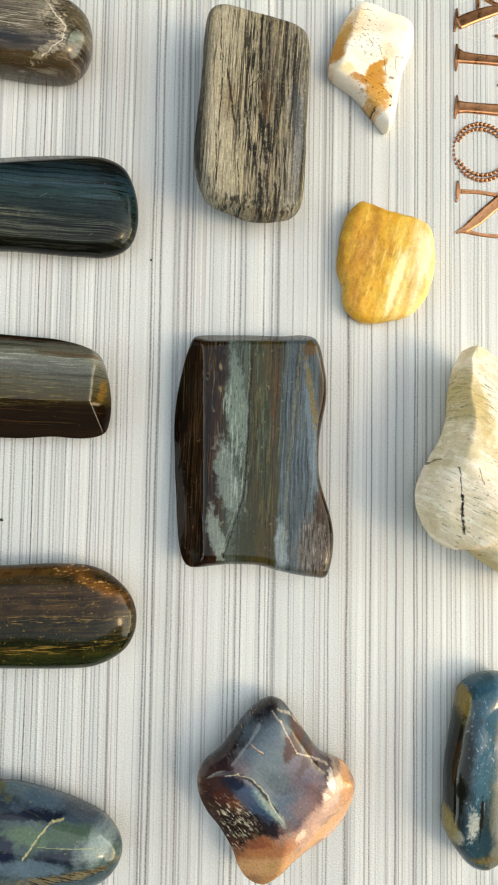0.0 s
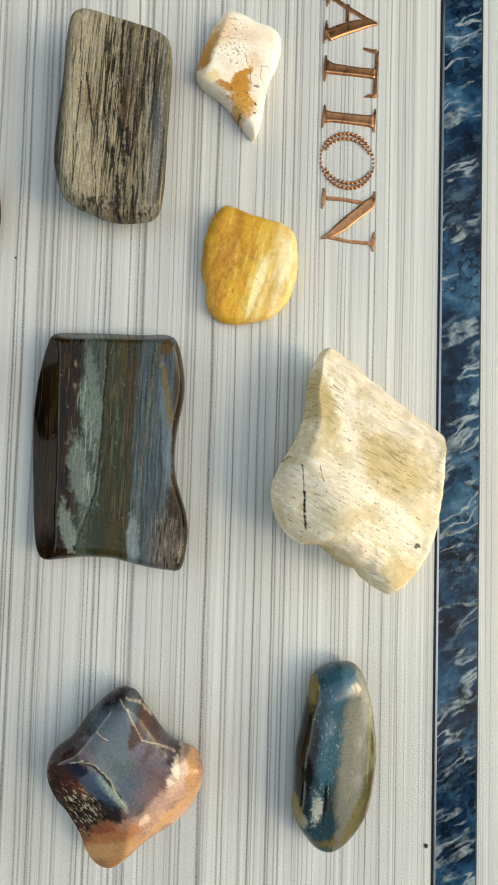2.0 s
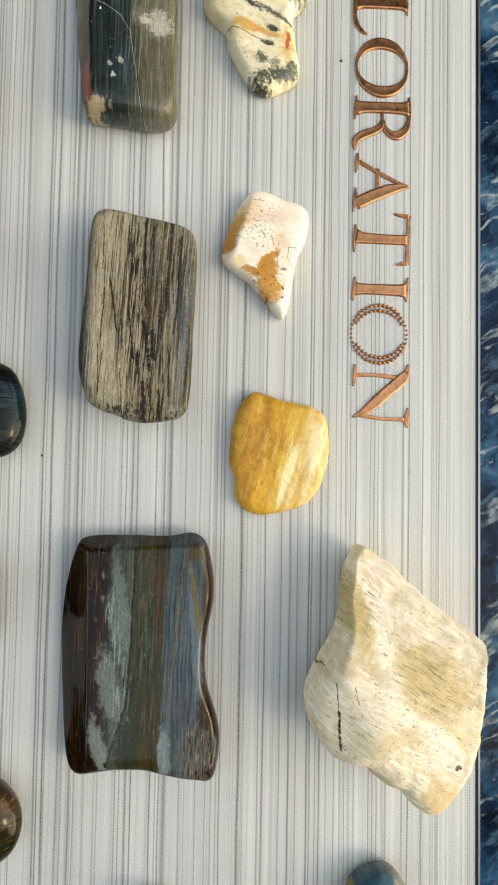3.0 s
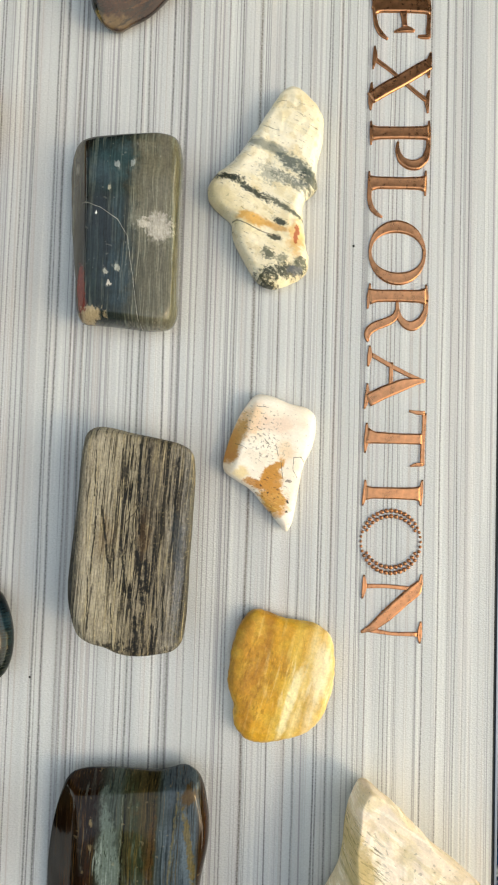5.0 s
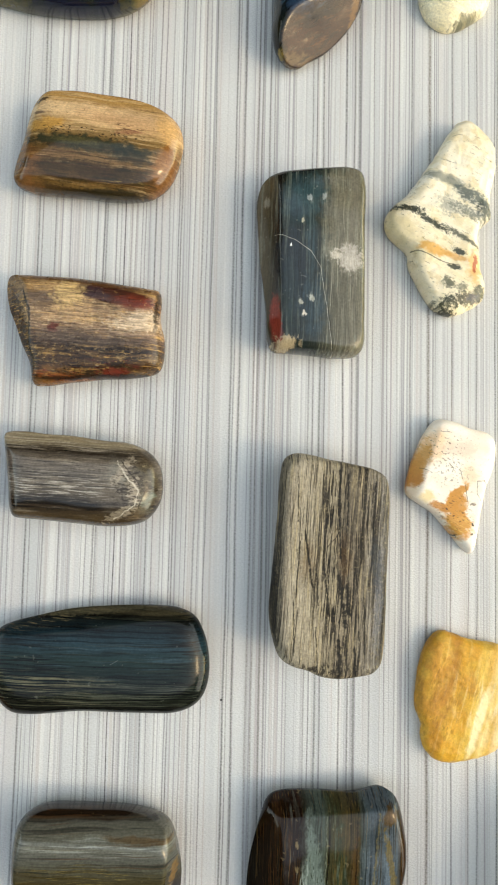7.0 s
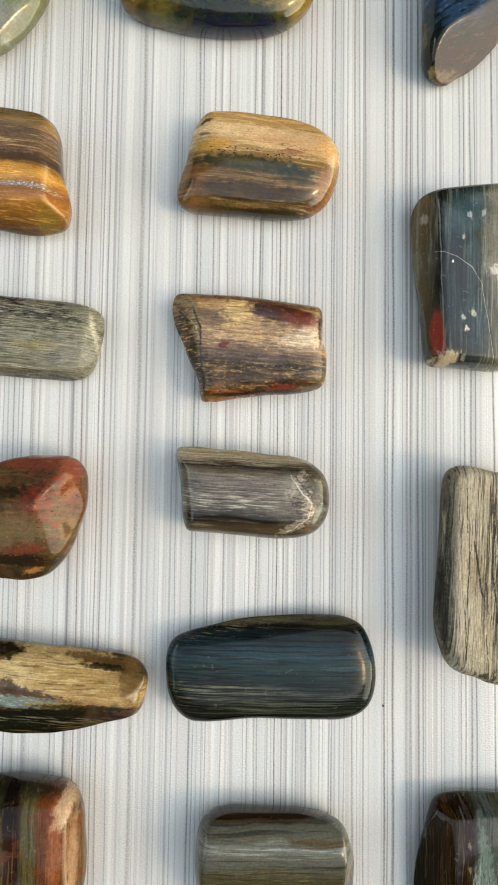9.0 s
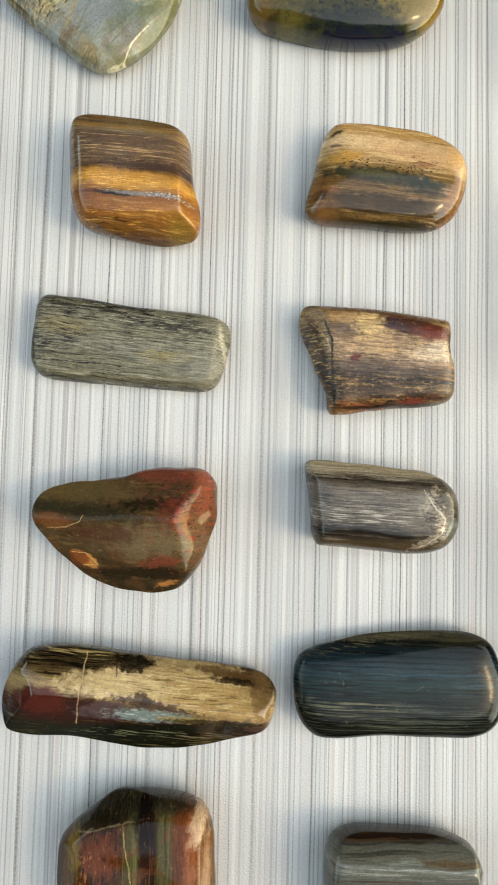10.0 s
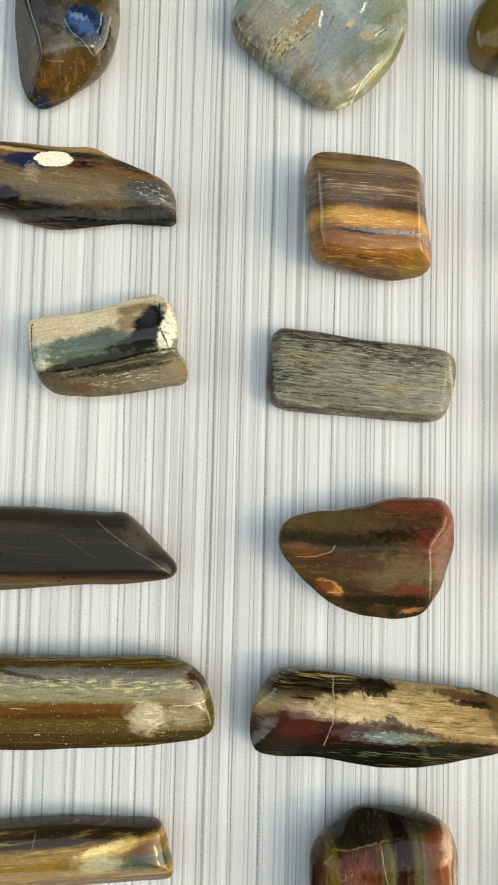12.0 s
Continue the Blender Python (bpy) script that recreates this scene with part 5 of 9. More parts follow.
surface = stone_material("lab_stone", -18, [(-16, "46402A"), (-9.9, "566058"), (-5.2, "4A5E68"), (1.2, "3C5058"), (7.5, "445A56"), (12, "405468"), (17, "2E3C2C"), (22, "3C3E24")], [
    ("cloud", "223038", 0.5, 7, 0.5, 0.6),
    ("patch", "7A7A50", 0.6, -8.2, 19.4, 5.4, 2.7, -14, 0.6, 3, 0.4),
    ("patch", "4E6A7C", 0.8, 1.7, 15.9, 10.8, 2.3, -16, 0.4, 4, 0.3),
    ("patch", "142034", 0.9, -0.5, 12.2, 10.8, 1.1, -6, 0.6, 2.5, 0.3),
    ("patch", "12203A", 0.9, -7.8, 3.5, 3.0, 5.4, 10, 0.5, 3, 0.3),
    ("patch", "18263A", 0.85, 9.7, 0.6, 9.0, 2.3, -4, 0.7, 2.5, 0.3),
    ("patch", "22322C", 0.8, 3.2, 17.7, 10.8, 1.1, -14, 0.6, 2.5, 0.3),
    ("patch", "58705C", 0.75, -1.1, 7.7, 6.3, 3.0, -10, 0.5, 4, 0.3),
    ("patch", "4A6450", 0.7, 11.1, 7, 8.1, 2.2, -10, 0.5, 4, 0.3),
    ("patch", "5C7482", 0.7, -0.2, -1.5, 11.7, 2.3, -4, 0.5, 4, 0.3)
    ] + [
    ("patch", "8A9C9C", 0.7, 19.7, 2, 5.4, 4.5, 20, 0.4, 4, 0.5),
    ("patch", "3A4C5C", 0.7, 13.3, 11.5, 6.3, 1.8, -20, 0.5, 3, 0.4),
    ("patch", "202A34", 0.8, 20.3, 8.8, 6.3, 1.1, -28, 0.5, 3, 0.3),
    ("patch", "7C6E54", 0.8, 9.8, -5.1, 15.2, 1.2, 4, 0.8, 1.5, 0.3),
    ("zone", "2A2218", 0.8, 8.3, -5.4, 15.2, 1.6, 4, 4, 0.7, 0.52, 0.58),
    ("vein", "C8C090", 0.6, -2.1, 1.3, 0.1, 4.2, 0.45, 0.9),
    ("vein", "C8C090", 0.6, 0.1, 4.2, 1.9, 7.5, 0.45, 0.9),
    ("vein", "C8C090", 0.6, 1.9, 7.5, 6, 10.7, 0.45, 0.9),
    ("vein", "C8C090", 0.6, 6, 10.7, 8.9, 10.6, 0.45, 0.4),
    ("vein", "4A5030", 0.7, -1.4, 0.9, 0.9, 3.8, 0.4, 0.5),
    ("vein", "4A5030", 0.7, 0.9, 3.8, 2.7, 6.8, 0.4, 0.5)
    ] + [
    ("vein", "B0B080", 0.6, 2, 4.5, 10.4, 3.6, 0.18, 0.3),
    ("vein", "B0B080", 0.6, 10.4, 3.6, 18.9, 2.6, 0.18, 0.3),
    ("vein", "5A5C38", 0.5, -5.1, 14.7, 2.6, 11.3, 0.15, 0.5),
    ("vein", "5A5C38", 0.5, 2.6, 11.3, 13.4, 4.6, 0.15, 0.5),
    ("vein", "5A5C38", 0.5, 13.4, 4.6, 18.2, -2.5, 0.15, 0.5),
    ("speck", "B8A878", 0.2, 1.2, 0.71, 0.75)], gloss=0.07, fibre=0.08)
stone("polished_stone", "dark green labradorite egg with blue flashes", (-62.2, -125.3), [(-11.8, 19.2), (-3, 17.3), (5.8, 14.3), (14.8, 10), (21.1, 6.4), (24.8, 2.7), (26.9, -1.8), (26.2, -6.2), (23.2, -10.1), (18.8, -12.8), (11.8, -15), (-0.5, -16), (-10.9, -16.2), (-21.2, -14.7), (-31.6, -8.9), (-37, 1.7), (-33.9, 11.9), (-23.9, 18.3)],
      18, surface, belly=0.44, crown=2.6, tuck=0.86, soft=1.2, lumps=(0.4, 10), facets=[(-0.499, -2.072, 42.0)], seed=11)

surface = stone_material("cab_stone", 0, [(-16, "1A220C"), (-13, "182410"), (-10.4, "3E3A18"), (-8.6, "1C2614"), (-5, "26281A"), (-1, "2C2614"), (2, "382A16"), (6, "3A2A16"), (10, "44321E"), (13.2, "4A3E2C"), (15, "6A4820"), (17.5, "3E2C16")], [
    ("streak", "5A4422", 0.5, 34, 1.3, 0.52, 0.65),
    ("streak", "161206", 0.55, 30, 1.2, 0.52, 0.64),
    ("zone", "B08C48", 0.7, -4, -9.3, 26, 1.5, 4, 8, 0.4, 0.54, 0.61),
    ("zone", "A8884C", 0.65, 2, 0.6, 28, 1.4, 1, 6, 0.4, 0.55, 0.62),
    ("zone", "8A6834", 0.6, -2, 7, 28, 3, 0, 10, 0.3, 0.58, 0.63),
    ("patch", "8A5A26", 0.6, 15.5, 11.5, 12, 1.7, -30, 0.49, 3, 0.5),
    ("zone", "D8A868", 0.7, 14, 12.5, 14, 2.6, -26, 2, 0.7, 0.58, 0.63),
    ("patch", "20300F", 0.55, 0, -13.4, 26, 2.6, 0, 0.5, 3, 0.5),
    ("cloud", "1A1608", 0.4, 6, 0.52, 0.62),
    ("speck", "B8985C", 0.3, 1.0, 0.7, 0.74),
    ("speck", "7A6840", 0.35, 0.6, 0.66, 0.71)], gloss=0.09, ior=1.36, fibre=0.14)
stone("polished_stone", "oval brown-green cabochon with golden streaks", (-61.1, -53.3), [(-31.1, 16.6), (-15.2, 16.7), (-4.4, 17.1), (4.6, 17), (12.9, 16.4), (19.3, 13.9), (25, 9.2), (28, 4.5), (29.2, -0.6), (28.6, -5.7), (26.2, -10.3), (21.7, -13.9), (15.3, -16.5), (5.3, -17.1), (-5.4, -16.7), (-14.3, -16.4), (-30.1, -15.6), (-37.3, -9.8), (-40.2, 0.2), (-37.9, 10.9)],
      15, surface, belly=0.46, crown=2.5, tuck=0.86, lumps=(0.2, 12), seed=12)

# the grey upper bands put the top face's sky reflection into the colour
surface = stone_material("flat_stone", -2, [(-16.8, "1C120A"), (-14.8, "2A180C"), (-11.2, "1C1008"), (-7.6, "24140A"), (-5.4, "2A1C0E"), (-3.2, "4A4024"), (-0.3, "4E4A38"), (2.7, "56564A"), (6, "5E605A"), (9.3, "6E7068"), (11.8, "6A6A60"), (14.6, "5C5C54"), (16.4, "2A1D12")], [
    ("streak", "5A3A1C", 0.47, 40, 0.8, 0.555, 0.67),
    ("streak", "100A06", 0.51, 40, 1, 0.515, 0.64),
    ("zone", "4A3E1E", 0.75, -8, -1.4, 24, 5, 0, 14, 0.6, 0.5, 0.6),
    ("zone", "8A7A48", 0.6, -8, -1.4, 22, 5, 0, 9, 0.4, 0.57, 0.63),
    # pale strip of the same painted sky sheen
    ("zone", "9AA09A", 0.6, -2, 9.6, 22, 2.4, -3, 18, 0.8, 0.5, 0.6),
    ("patch", "8A6420", 0.6, 23.6, -0.9, 1.1, 3.5, -15, 0.42, 3, 0.4),
    ("patch", "A89880", 0.5, 21.5, -5.3, 1.1, 0.5, 0, 0.63, 1.5, 0.5),
    ("patch", "6a5030", 0.6, 13, 10.7, 10.5, 0.7, -5, 0.42, 3, 0.4),
    ("speck", "B09868", 0.08, 1.6, 0.73, 0.76)], gloss=0.09)
stone("polished_stone", "dark brown stone block, grey sky sheen painted on its flat top", (-67.5, 21.8), [(-27.2, 8.4), (-25.6, 14.1), (-21.3, 17.2), (-15.9, 18.1), (-10.5, 17.9), (-1.4, 17.4), (7.8, 16.7), (17.1, 14.5), (21.8, 12), (24.3, 6.8), (25.8, -1.7), (25.3, -10.3), (23.8, -14.5), (19.5, -16.1), (14, -16.4), (6.7, -15.9), (-2.4, -16.5), (-9.6, -16.4), (-20.3, -16), (-24.8, -13.9), (-26.8, -6.5)],
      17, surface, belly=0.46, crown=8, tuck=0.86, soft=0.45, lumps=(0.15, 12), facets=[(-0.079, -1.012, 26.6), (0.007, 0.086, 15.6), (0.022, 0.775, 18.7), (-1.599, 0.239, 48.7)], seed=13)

surface = stone_material("navy_stone", -2, [(-13.8, "14140E"), (-11.1, "20241C"), (-5.6, "1A2624"), (-2, "1A2C2C"), (2.6, "1E3A3A"), (8, "20404A"), (12.8, "1A2E34"), (15.9, "20241E"), (17.7, "4E4836"), (19.9, "3A3426")], [
    ("streak", "44483E", 0.45, 30, 0.6, 0.54, 0.63),
    ("zone", "767460", 0.8, -17, -4.5, 20, 3.6, -2, 22, 0.5, 0.5, 0.58),
    ("zone", "6C6C5C", 0.7, -14, -9.5, 22, 2.6, -2, 26, 0.4, 0.52, 0.6),
    ("zone", "5A6058", 0.7, 14, -8.7, 22.4, 4.5, 0, 34, 0.5, 0.49, 0.59),
    ("streak", "080C0C", 0.6, 30, 0.7, 0.5, 0.6),
    ("zone", "0A0C0A", 0.8, -22, -2, 14, 12, 0, 20, 0.6, 0.5, 0.59),
    ("zone", "0A0C0A", 0.8, 31, 9, 6, 9, 0, 12, 0.6, 0.5, 0.59),
    ("zone", "3A5A66", 0.5, 8, 3, 24, 6, 0, 26, 0.9, 0.53, 0.64),
    ("patch", "5C5644", 0.75, 0.7, 17.6, 28, 0.9, 4, 0.7, 1.6, 0.4),
    ("zone", "7A7058", 0.7, -14, 15, 18, 2.2, 8, 9, 0.5, 0.54, 0.61)
    ] + [
    ("vein", "A8B4B4", 0.3, 6, 1.6, 8.3, 2.8, 0.12, 0.12),
    ("speck", "AEB4AC", 0.12, 1.6, 0.74, 0.77)], gloss=0.11, ior=1.33)
stone("polished_stone", "navy blue-black pillow-shaped stone with fine grey-brown grain", (-71.4, 84.1), [(-18.3, 15.8), (-8.8, 17.7), (4.7, 18.7), (20.2, 18.9), (28, 18), (33, 15.3), (35.9, 9.9), (37.7, 2.2), (37.5, -5.4), (35.5, -11), (32, -14.2), (26.1, -15.9), (18.4, -15.9), (-6.5, -15), (-20.7, -15.7), (-26.3, -14.9), (-30.1, -11.8), (-32.6, -6.8), (-33.7, -0.3), (-33.8, 5.3), (-32.5, 10), (-29.6, 12.7)],
      12, surface, belly=0.48, crown=4.5, tuck=0.86, soft=0.8, lumps=(0.2, 12), facets=[(0.137, -1.260, 28.1)], seed=14)

surface = stone_material("agate_stone", -3, [(-14, "4A3C28"), (-11.8, "54442E"), (-9.4, "3E3226"), (-7.2, "2E2620"), (-5.4, "5E564C"), (-1.7, "6C645A"), (2, "645E58"), (6.6, "766C62"), (9, "3E362C"), (10.1, "50463A"), (12.2, "948670"), (15.3, "8A7A60")], [
    ("streak", "A09688", 0.42, 16, 0.8, 0.525, 0.65),
    ("streak", "423A34", 0.38, 18, 0.8, 0.525, 0.65),
    ("zone", "A89C8C", 0.4, -3.3, 0.2, 18.5, 4.8, 0, 14, 0.5, 0.5, 0.62),
    ("zone", "2A2420", 0.72, -7, -6.8, 18.5, 2.6, 0, 30, 0.7, 0.425, 0.56),
    ("zone", "B4A88E", 0.54, -7.2, 12.7, 20.3, 2.2, -3, 20, 0.6, 0.485, 0.6),
    ("patch", "5A5044", 0.9, 21.8, 0.2, 4.8, 8.5, 0, 0.35, 3, 0.4),
    ("patch", "2e2820", 0.8, 22.3, -2.6, 2.4, 2, -20, 0.42, 2.4, 0.4),
    ("patch", "7A8078", 0.7, 21.2, -7.2, 3, 3, 20, 0.42, 3, 0.4),
    ("zone", "3A3028", 0.72, 21.8, -1.6, 4.4, 9.2, 0, 3, 1.4, 0.525, 0.62),
    ("zone", "A89A84", 0.39, 21.8, -3.5, 4.4, 9.2, 0, 3, 1.2, 0.545, 0.68)
    ] + [
    ("patch", "8A867C", 0.6, 13.3, 2.1, 3.7, 4.8, 20, 0.49, 3, 0.5),
    ("patch", "786650", 0.6, 19, -10, 3.7, 1.8, 30, 0.63, 1.8, 0.4),
    ("patch", "6E6458", 0.7, 11.5, -4.4, 5.5, 4.4, 0, 0.42, 4, 0.5),
    ("patch", "5C5444", 0.8, 20.9, -1.3, 4.7, 7.3, 0, 0.6, 2.5, 0.4),
    ("patch", "2E261C", 0.85, 23.4, -3.1, 1.7, 1.3, 0, 0.7, 1.6, 0.4),
    ("zone", "A89A80", 0.43, 20.2, 1.2, 4.7, 6.0, 0, 2.4, 1.2, 0.54, 0.66),
    ("patch", "7C8A80", 0.6, 22.1, -5.6, 2.7, 1.6, 30, 0.6, 2, 0.5),
    ("vein", "3A2E24", 0.8, -20.8, 10.1, -6, 9.5, 0.4, 0.3),
    ("vein", "3A2E24", 0.8, -6, 9.5, 8.9, 8.4, 0.4, 0.3),
    ("patch", "ACA090", 0.65, 14.6, 3.3, 1.5, 5.1, -32, 0.8, 1.2, 0.3)
    ] + [
    ("patch", "B0A494", 0.65, 18.1, -3, 1.8, 4.8, 4, 0.8, 1.2, 0.3),
    ("patch", "A89C8A", 0.6, 14.5, -10, 5.6, 1.5, 28, 0.8, 1.2, 0.3),
    ("zone", "3A3028", 0.85, 16.9, -1.9, 5.1, 10.2, -10, 2, 0.7, 0.52, 0.58),
    ("vein", "D8D0C0", 0.6, 12.6, 6.8, 16.3, 1, 0.35, 0.9),
    ("vein", "D8D0C0", 0.6, 16.3, 1, 19.7, -3, 0.35, 0.9),
    ("vein", "D8D0C0", 0.6, 19.7, -3, 18.5, -7.7, 0.35, 0.9),
    ("vein", "D8D0C0", 0.6, 18.5, -7.7, 11.6, -12.3, 0.35, 0.9),
    ("vein", "2E261E", 0.7, 14, 6.8, 18.1, 1.1, 0.35, 0.9),
    ("vein", "2E261E", 0.7, 18.1, 1.1, 21.3, -3.6, 0.35, 0.9),
    ("vein", "2E261E", 0.7, 21.3, -3.6, 19.9, -8.8, 0.35, 0.9),
    ("zone", "C4BEB4", 0.6, -7.3, -2.1, 22.9, 3.8, -2, 9, 0.5, 0.52, 0.6)
    ] + [
    ("zone", "2A2624", 0.7, -6.2, 1.4, 24.1, 6.4, -2, 12, 0.5, 0.55, 0.61),
    ("zone", "221E1C", 0.85, -8.5, -7.3, 21.6, 2.0, -2, 20, 0.7, 0.45, 0.55),
    ("zone", "B4AA9A", 0.5, -12.1, 12.3, 22.9, 2.8, -5, 14, 0.5, 0.52, 0.6),
    ("speck", "C8BEAA", 0.08, 1.5, 0.73, 0.76)], gloss=0.12)
stone("polished_stone", "grey banded agate with a pale crystal ring", (-77.1, 144.5), [(-24.5, 15.4), (-18.8, 15.9), (-11.2, 15.3), (-1.7, 14.5), (8, 13.4), (15.7, 12.5), (21.6, 10), (25.5, 6.1), (27.2, 0.9), (26.9, -4.9), (24.9, -9.7), (21.6, -13.1), (16.8, -14.8), (10.1, -15), (0.5, -14.4), (-9, -13.4), (-17.5, -12.8), (-21.3, -11.9), (-22.7, -8.7), (-23.1, -2.1), (-24, 5.5), (-24.8, 12.2)],
      17, surface, belly=0.48, crown=3.6, tuck=0.86, soft=0.8, lumps=(0.3, 9), facets=[(-0.063, -0.893, 22.6)], seed=15)

surface = stone_material("breccia_stone", -3, [(-19.3, "8A6230"), (-16.2, "7A5426"), (-12.4, "5A3E1E"), (-9, "6A5030"), (-6.7, "4A382C"), (-4.4, "5C4636"), (-1.3, "8E7460"), (1.9, "A88A6C"), (5.8, "A08468"), (9.6, "987A58"), (13.5, "947450"), (16.4, "7A5830")], [
    ("streak", "C29A5A", 0.6, 14, 1, 0.53, 0.63),
    ("zone", "22140A", 0.95, 0.7, -10.9, 22.8, 6.1, 0, 7, 0.8, 0.49, 0.54),
    ("zone", "CDB084", 0.4, 0.7, -10.5, 22.8, 6.5, 0, 1.6, 0.5, 0.54, 0.65),
    ("patch", "8A4A18", 0.8, 2.6, -17, 22.8, 1.3, -4, 0.5, 3, 0.4),
    ("zone", "6A2416", 0.8, 0.7, -13.4, 19, 3.8, 0, 4, 1, 0.58, 0.63),
    ("zone", "3E2A1C", 0.75, -8.8, -5, 17.1, 3.8, 0, 16, 0.8, 0.46, 0.56),
    ("zone", "E6D2AC", 0.4, 0.6, 2.9, 20.9, 8.4, 0, 2, 0.6, 0.52, 0.65),
    ("zone", "5A4430", 0.6, -1.3, 4.8, 22.8, 9.5, 0, 5, 0.5, 0.56, 0.62),
    ("streak", "4E3420", 0.6, 18, 0.9, 0.55, 0.64),
    ("patch", "BE9C74", 0.7, -7.1, 9.5, 9.5, 5.7, -30, 0.7, 3, 0.4)
    ] + [
    ("patch", "4A2012", 0.97, 9.1, 10.8, 12.5, 2.8, -8, 0.15, 5, 0.15),
    ("patch", "7A3012", 0.9, 16.2, 8.7, 6.8, 2.5, -6, 0.2, 5, 0.5),
    ("patch", "4a3c44", 0.6, 2.4, 11.6, 4.9, 2.3, -14, 0.5, 3, 0.4),
    ("patch", "D0BEA8", 0.6, 17.8, 4.3, 4.9, 1.9, 0, 0.9, 2, 0.4),
    ("patch", "B59A7C", 0.5, 15.9, 0.3, 7.6, 2.3, 0, 0.8, 2.4, 0.5),
    ("patch", "5C4432", 0.6, -12.7, 9.3, 6.8, 3, 0, 0.8, 3, 0.5),
    ("patch", "4A1E10", 0.9, -24.4, 8.1, 2.5, 4.9, 12, 0.5, 3, 0.18),
    ("vein", "D09848", 0.6, -26.3, 12.8, -18.8, -12.7, 0.3, 0.32),
    ("patch", "5A3C1C", 0.8, -21.6, -1.4, 2.7, 11.4, 18, 0.6, 3, 0.18),
    ("zone", "D0A860", 0.7, -21.6, -1.4, 3, 11.4, 18, 5, 0.8, 0.52, 0.6)
    ] + [
    ("patch", "22160c", 0.85, -19.3, -7.1, 1.3, 8.4, 16, 0.7, 2.4, 0.18),
    ("patch", "6A2A1C", 0.8, -10.4, -0.6, 1.9, 1.3, 0, 0.8, 2, 0.18),
    ("patch", "6E2A1A", 0.8, 8.3, -14.2, 4.6, 1.1, 3, 0.8, 2, 0.18),
    ("patch", "3a2412", 0.6, -1.2, -11.5, 11.4, 2.7, 0, 1, 1.8, 0.4),
    ("speck", "D4AE68", 0.24, 1.1, 0.67, 0.72),
    ("patch", "6A5C54", 0.7, -14, 9.6, 5.6, 1.8, -4, 0.6, 2, 0.4),
    ("patch", "6E5E54", 0.6, -0.6, -3.7, 18.2, 2.4, -4, 0.8, 2, 0.5),
    ("patch", "D8B880", 0.6, -6, 11.1, 4.9, 4.2, 30, 0.8, 2, 0.4),
    ("patch", "6A2C1C", 0.75, -10.3, -0.1, 2.0, 1.0, 10, 0.8, 1.2, 0.3),
    ("patch", "DCC8B0", 0.6, 15.5, 1.3, 7.7, 2.1, -3, 0.9, 1.5, 0.4)
    ] + [
    ("patch", "3A1E14", 0.95, -24.6, 8, 2.4, 3.4, 20, 0.4, 2, 0.3),
    ("vein", "4A3828", 0.7, -1.3, -1.3, 4.7, -0.7, 0.2, 0.4),
    ("vein", "4A3828", 0.7, 4.7, -0.7, 15.5, -1.4, 0.2, 0.4),
    ("vein", "4A3828", 0.7, -16.2, -16.2, -4.6, -15.4, 0.2, 0.4),
    ("vein", "4A3828", 0.7, -4.6, -15.4, 7.4, -16.3, 0.2, 0.4),
    ("vein", "4A3828", 0.7, 7.4, -16.3, 18.2, -14.2, 0.2, 0.4),
    ("patch", "7A2E1A", 0.8, 9.4, -14.6, 4.2, 1.0, 6, 0.8, 1.4, 0.4),
    ("vein", "E8C080", 0.6, -24.6, 12, -20, 6.1, 0.3, 0.5),
    ("vein", "E8C080", 0.6, -20, 6.1, -18.3, -1.3, 0.3, 0.5),
    ("speck", "3A2412", 0.21, 1.3, 0.67, 0.72),
    ("patch", "4A2A10", 0.9, -23.4, -3, 4.3, 16.5, 14, 0.4, 3, 0.25),
    ("zone", "D8B070", 0.75, -23.4, -3, 4.6, 16.5, 14, 4, 0.6, 0.54, 0.6)
    ] + [
    ("zone", "140A04", 0.9, -21.2, -4.2, 5.1, 17.8, 12, 5, 0.6, 0.52, 0.58),
    ("vein", "180C04", 0.9, -20.7, 12.1, -18.6, 5.5, 0.6, 0.5),
    ("vein", "180C04", 0.9, -18.6, 5.5, -18.2, -4.1, 0.6, 0.5),
    ("vein", "180C04", 0.9, -18.2, -4.1, -16.9, -16, 0.6, 0.5),
    ("patch", "5A3414", 0.8, -3.1, 15.5, 26.7, 0.9, -6, 0.5, 2, 0.4),
    ("patch", "241206", 0.85, 3, -15.9, 21.6, 0.6, 3, 0.5, 2, 0.3),
    ("patch", "8A5A24", 0.75, 1.8, -17.5, 21.6, 0.8, 3, 0.5, 2, 0.4),
    ("zone", "2A1A12", 0.55, 3, -4.8, 21.6, 3.8, -2, 14, 0.6, 0.5, 0.58),
    ("zone", "1C1008", 0.5, 3, 6.1, 22.9, 7.6, -4, 6, 0.4, 0.57, 0.61),
    ("zone", "6A5044", 0.5, -0.7, 6, 20.3, 7.6, -4, 12, 0.8, 0.52, 0.62)
    ] + [
    ("patch", "0E0806", 0.7, 22.9, 6.7, 0.8, 7.6, -4, 0.4, 2, 0.4),
    ("vein", "2a1a0c", 0.6, -14.3, -16.5, 19.8, -14.4, 0.21, 0.45)], gloss=0.22, bump=0.5, fibre=0.4)
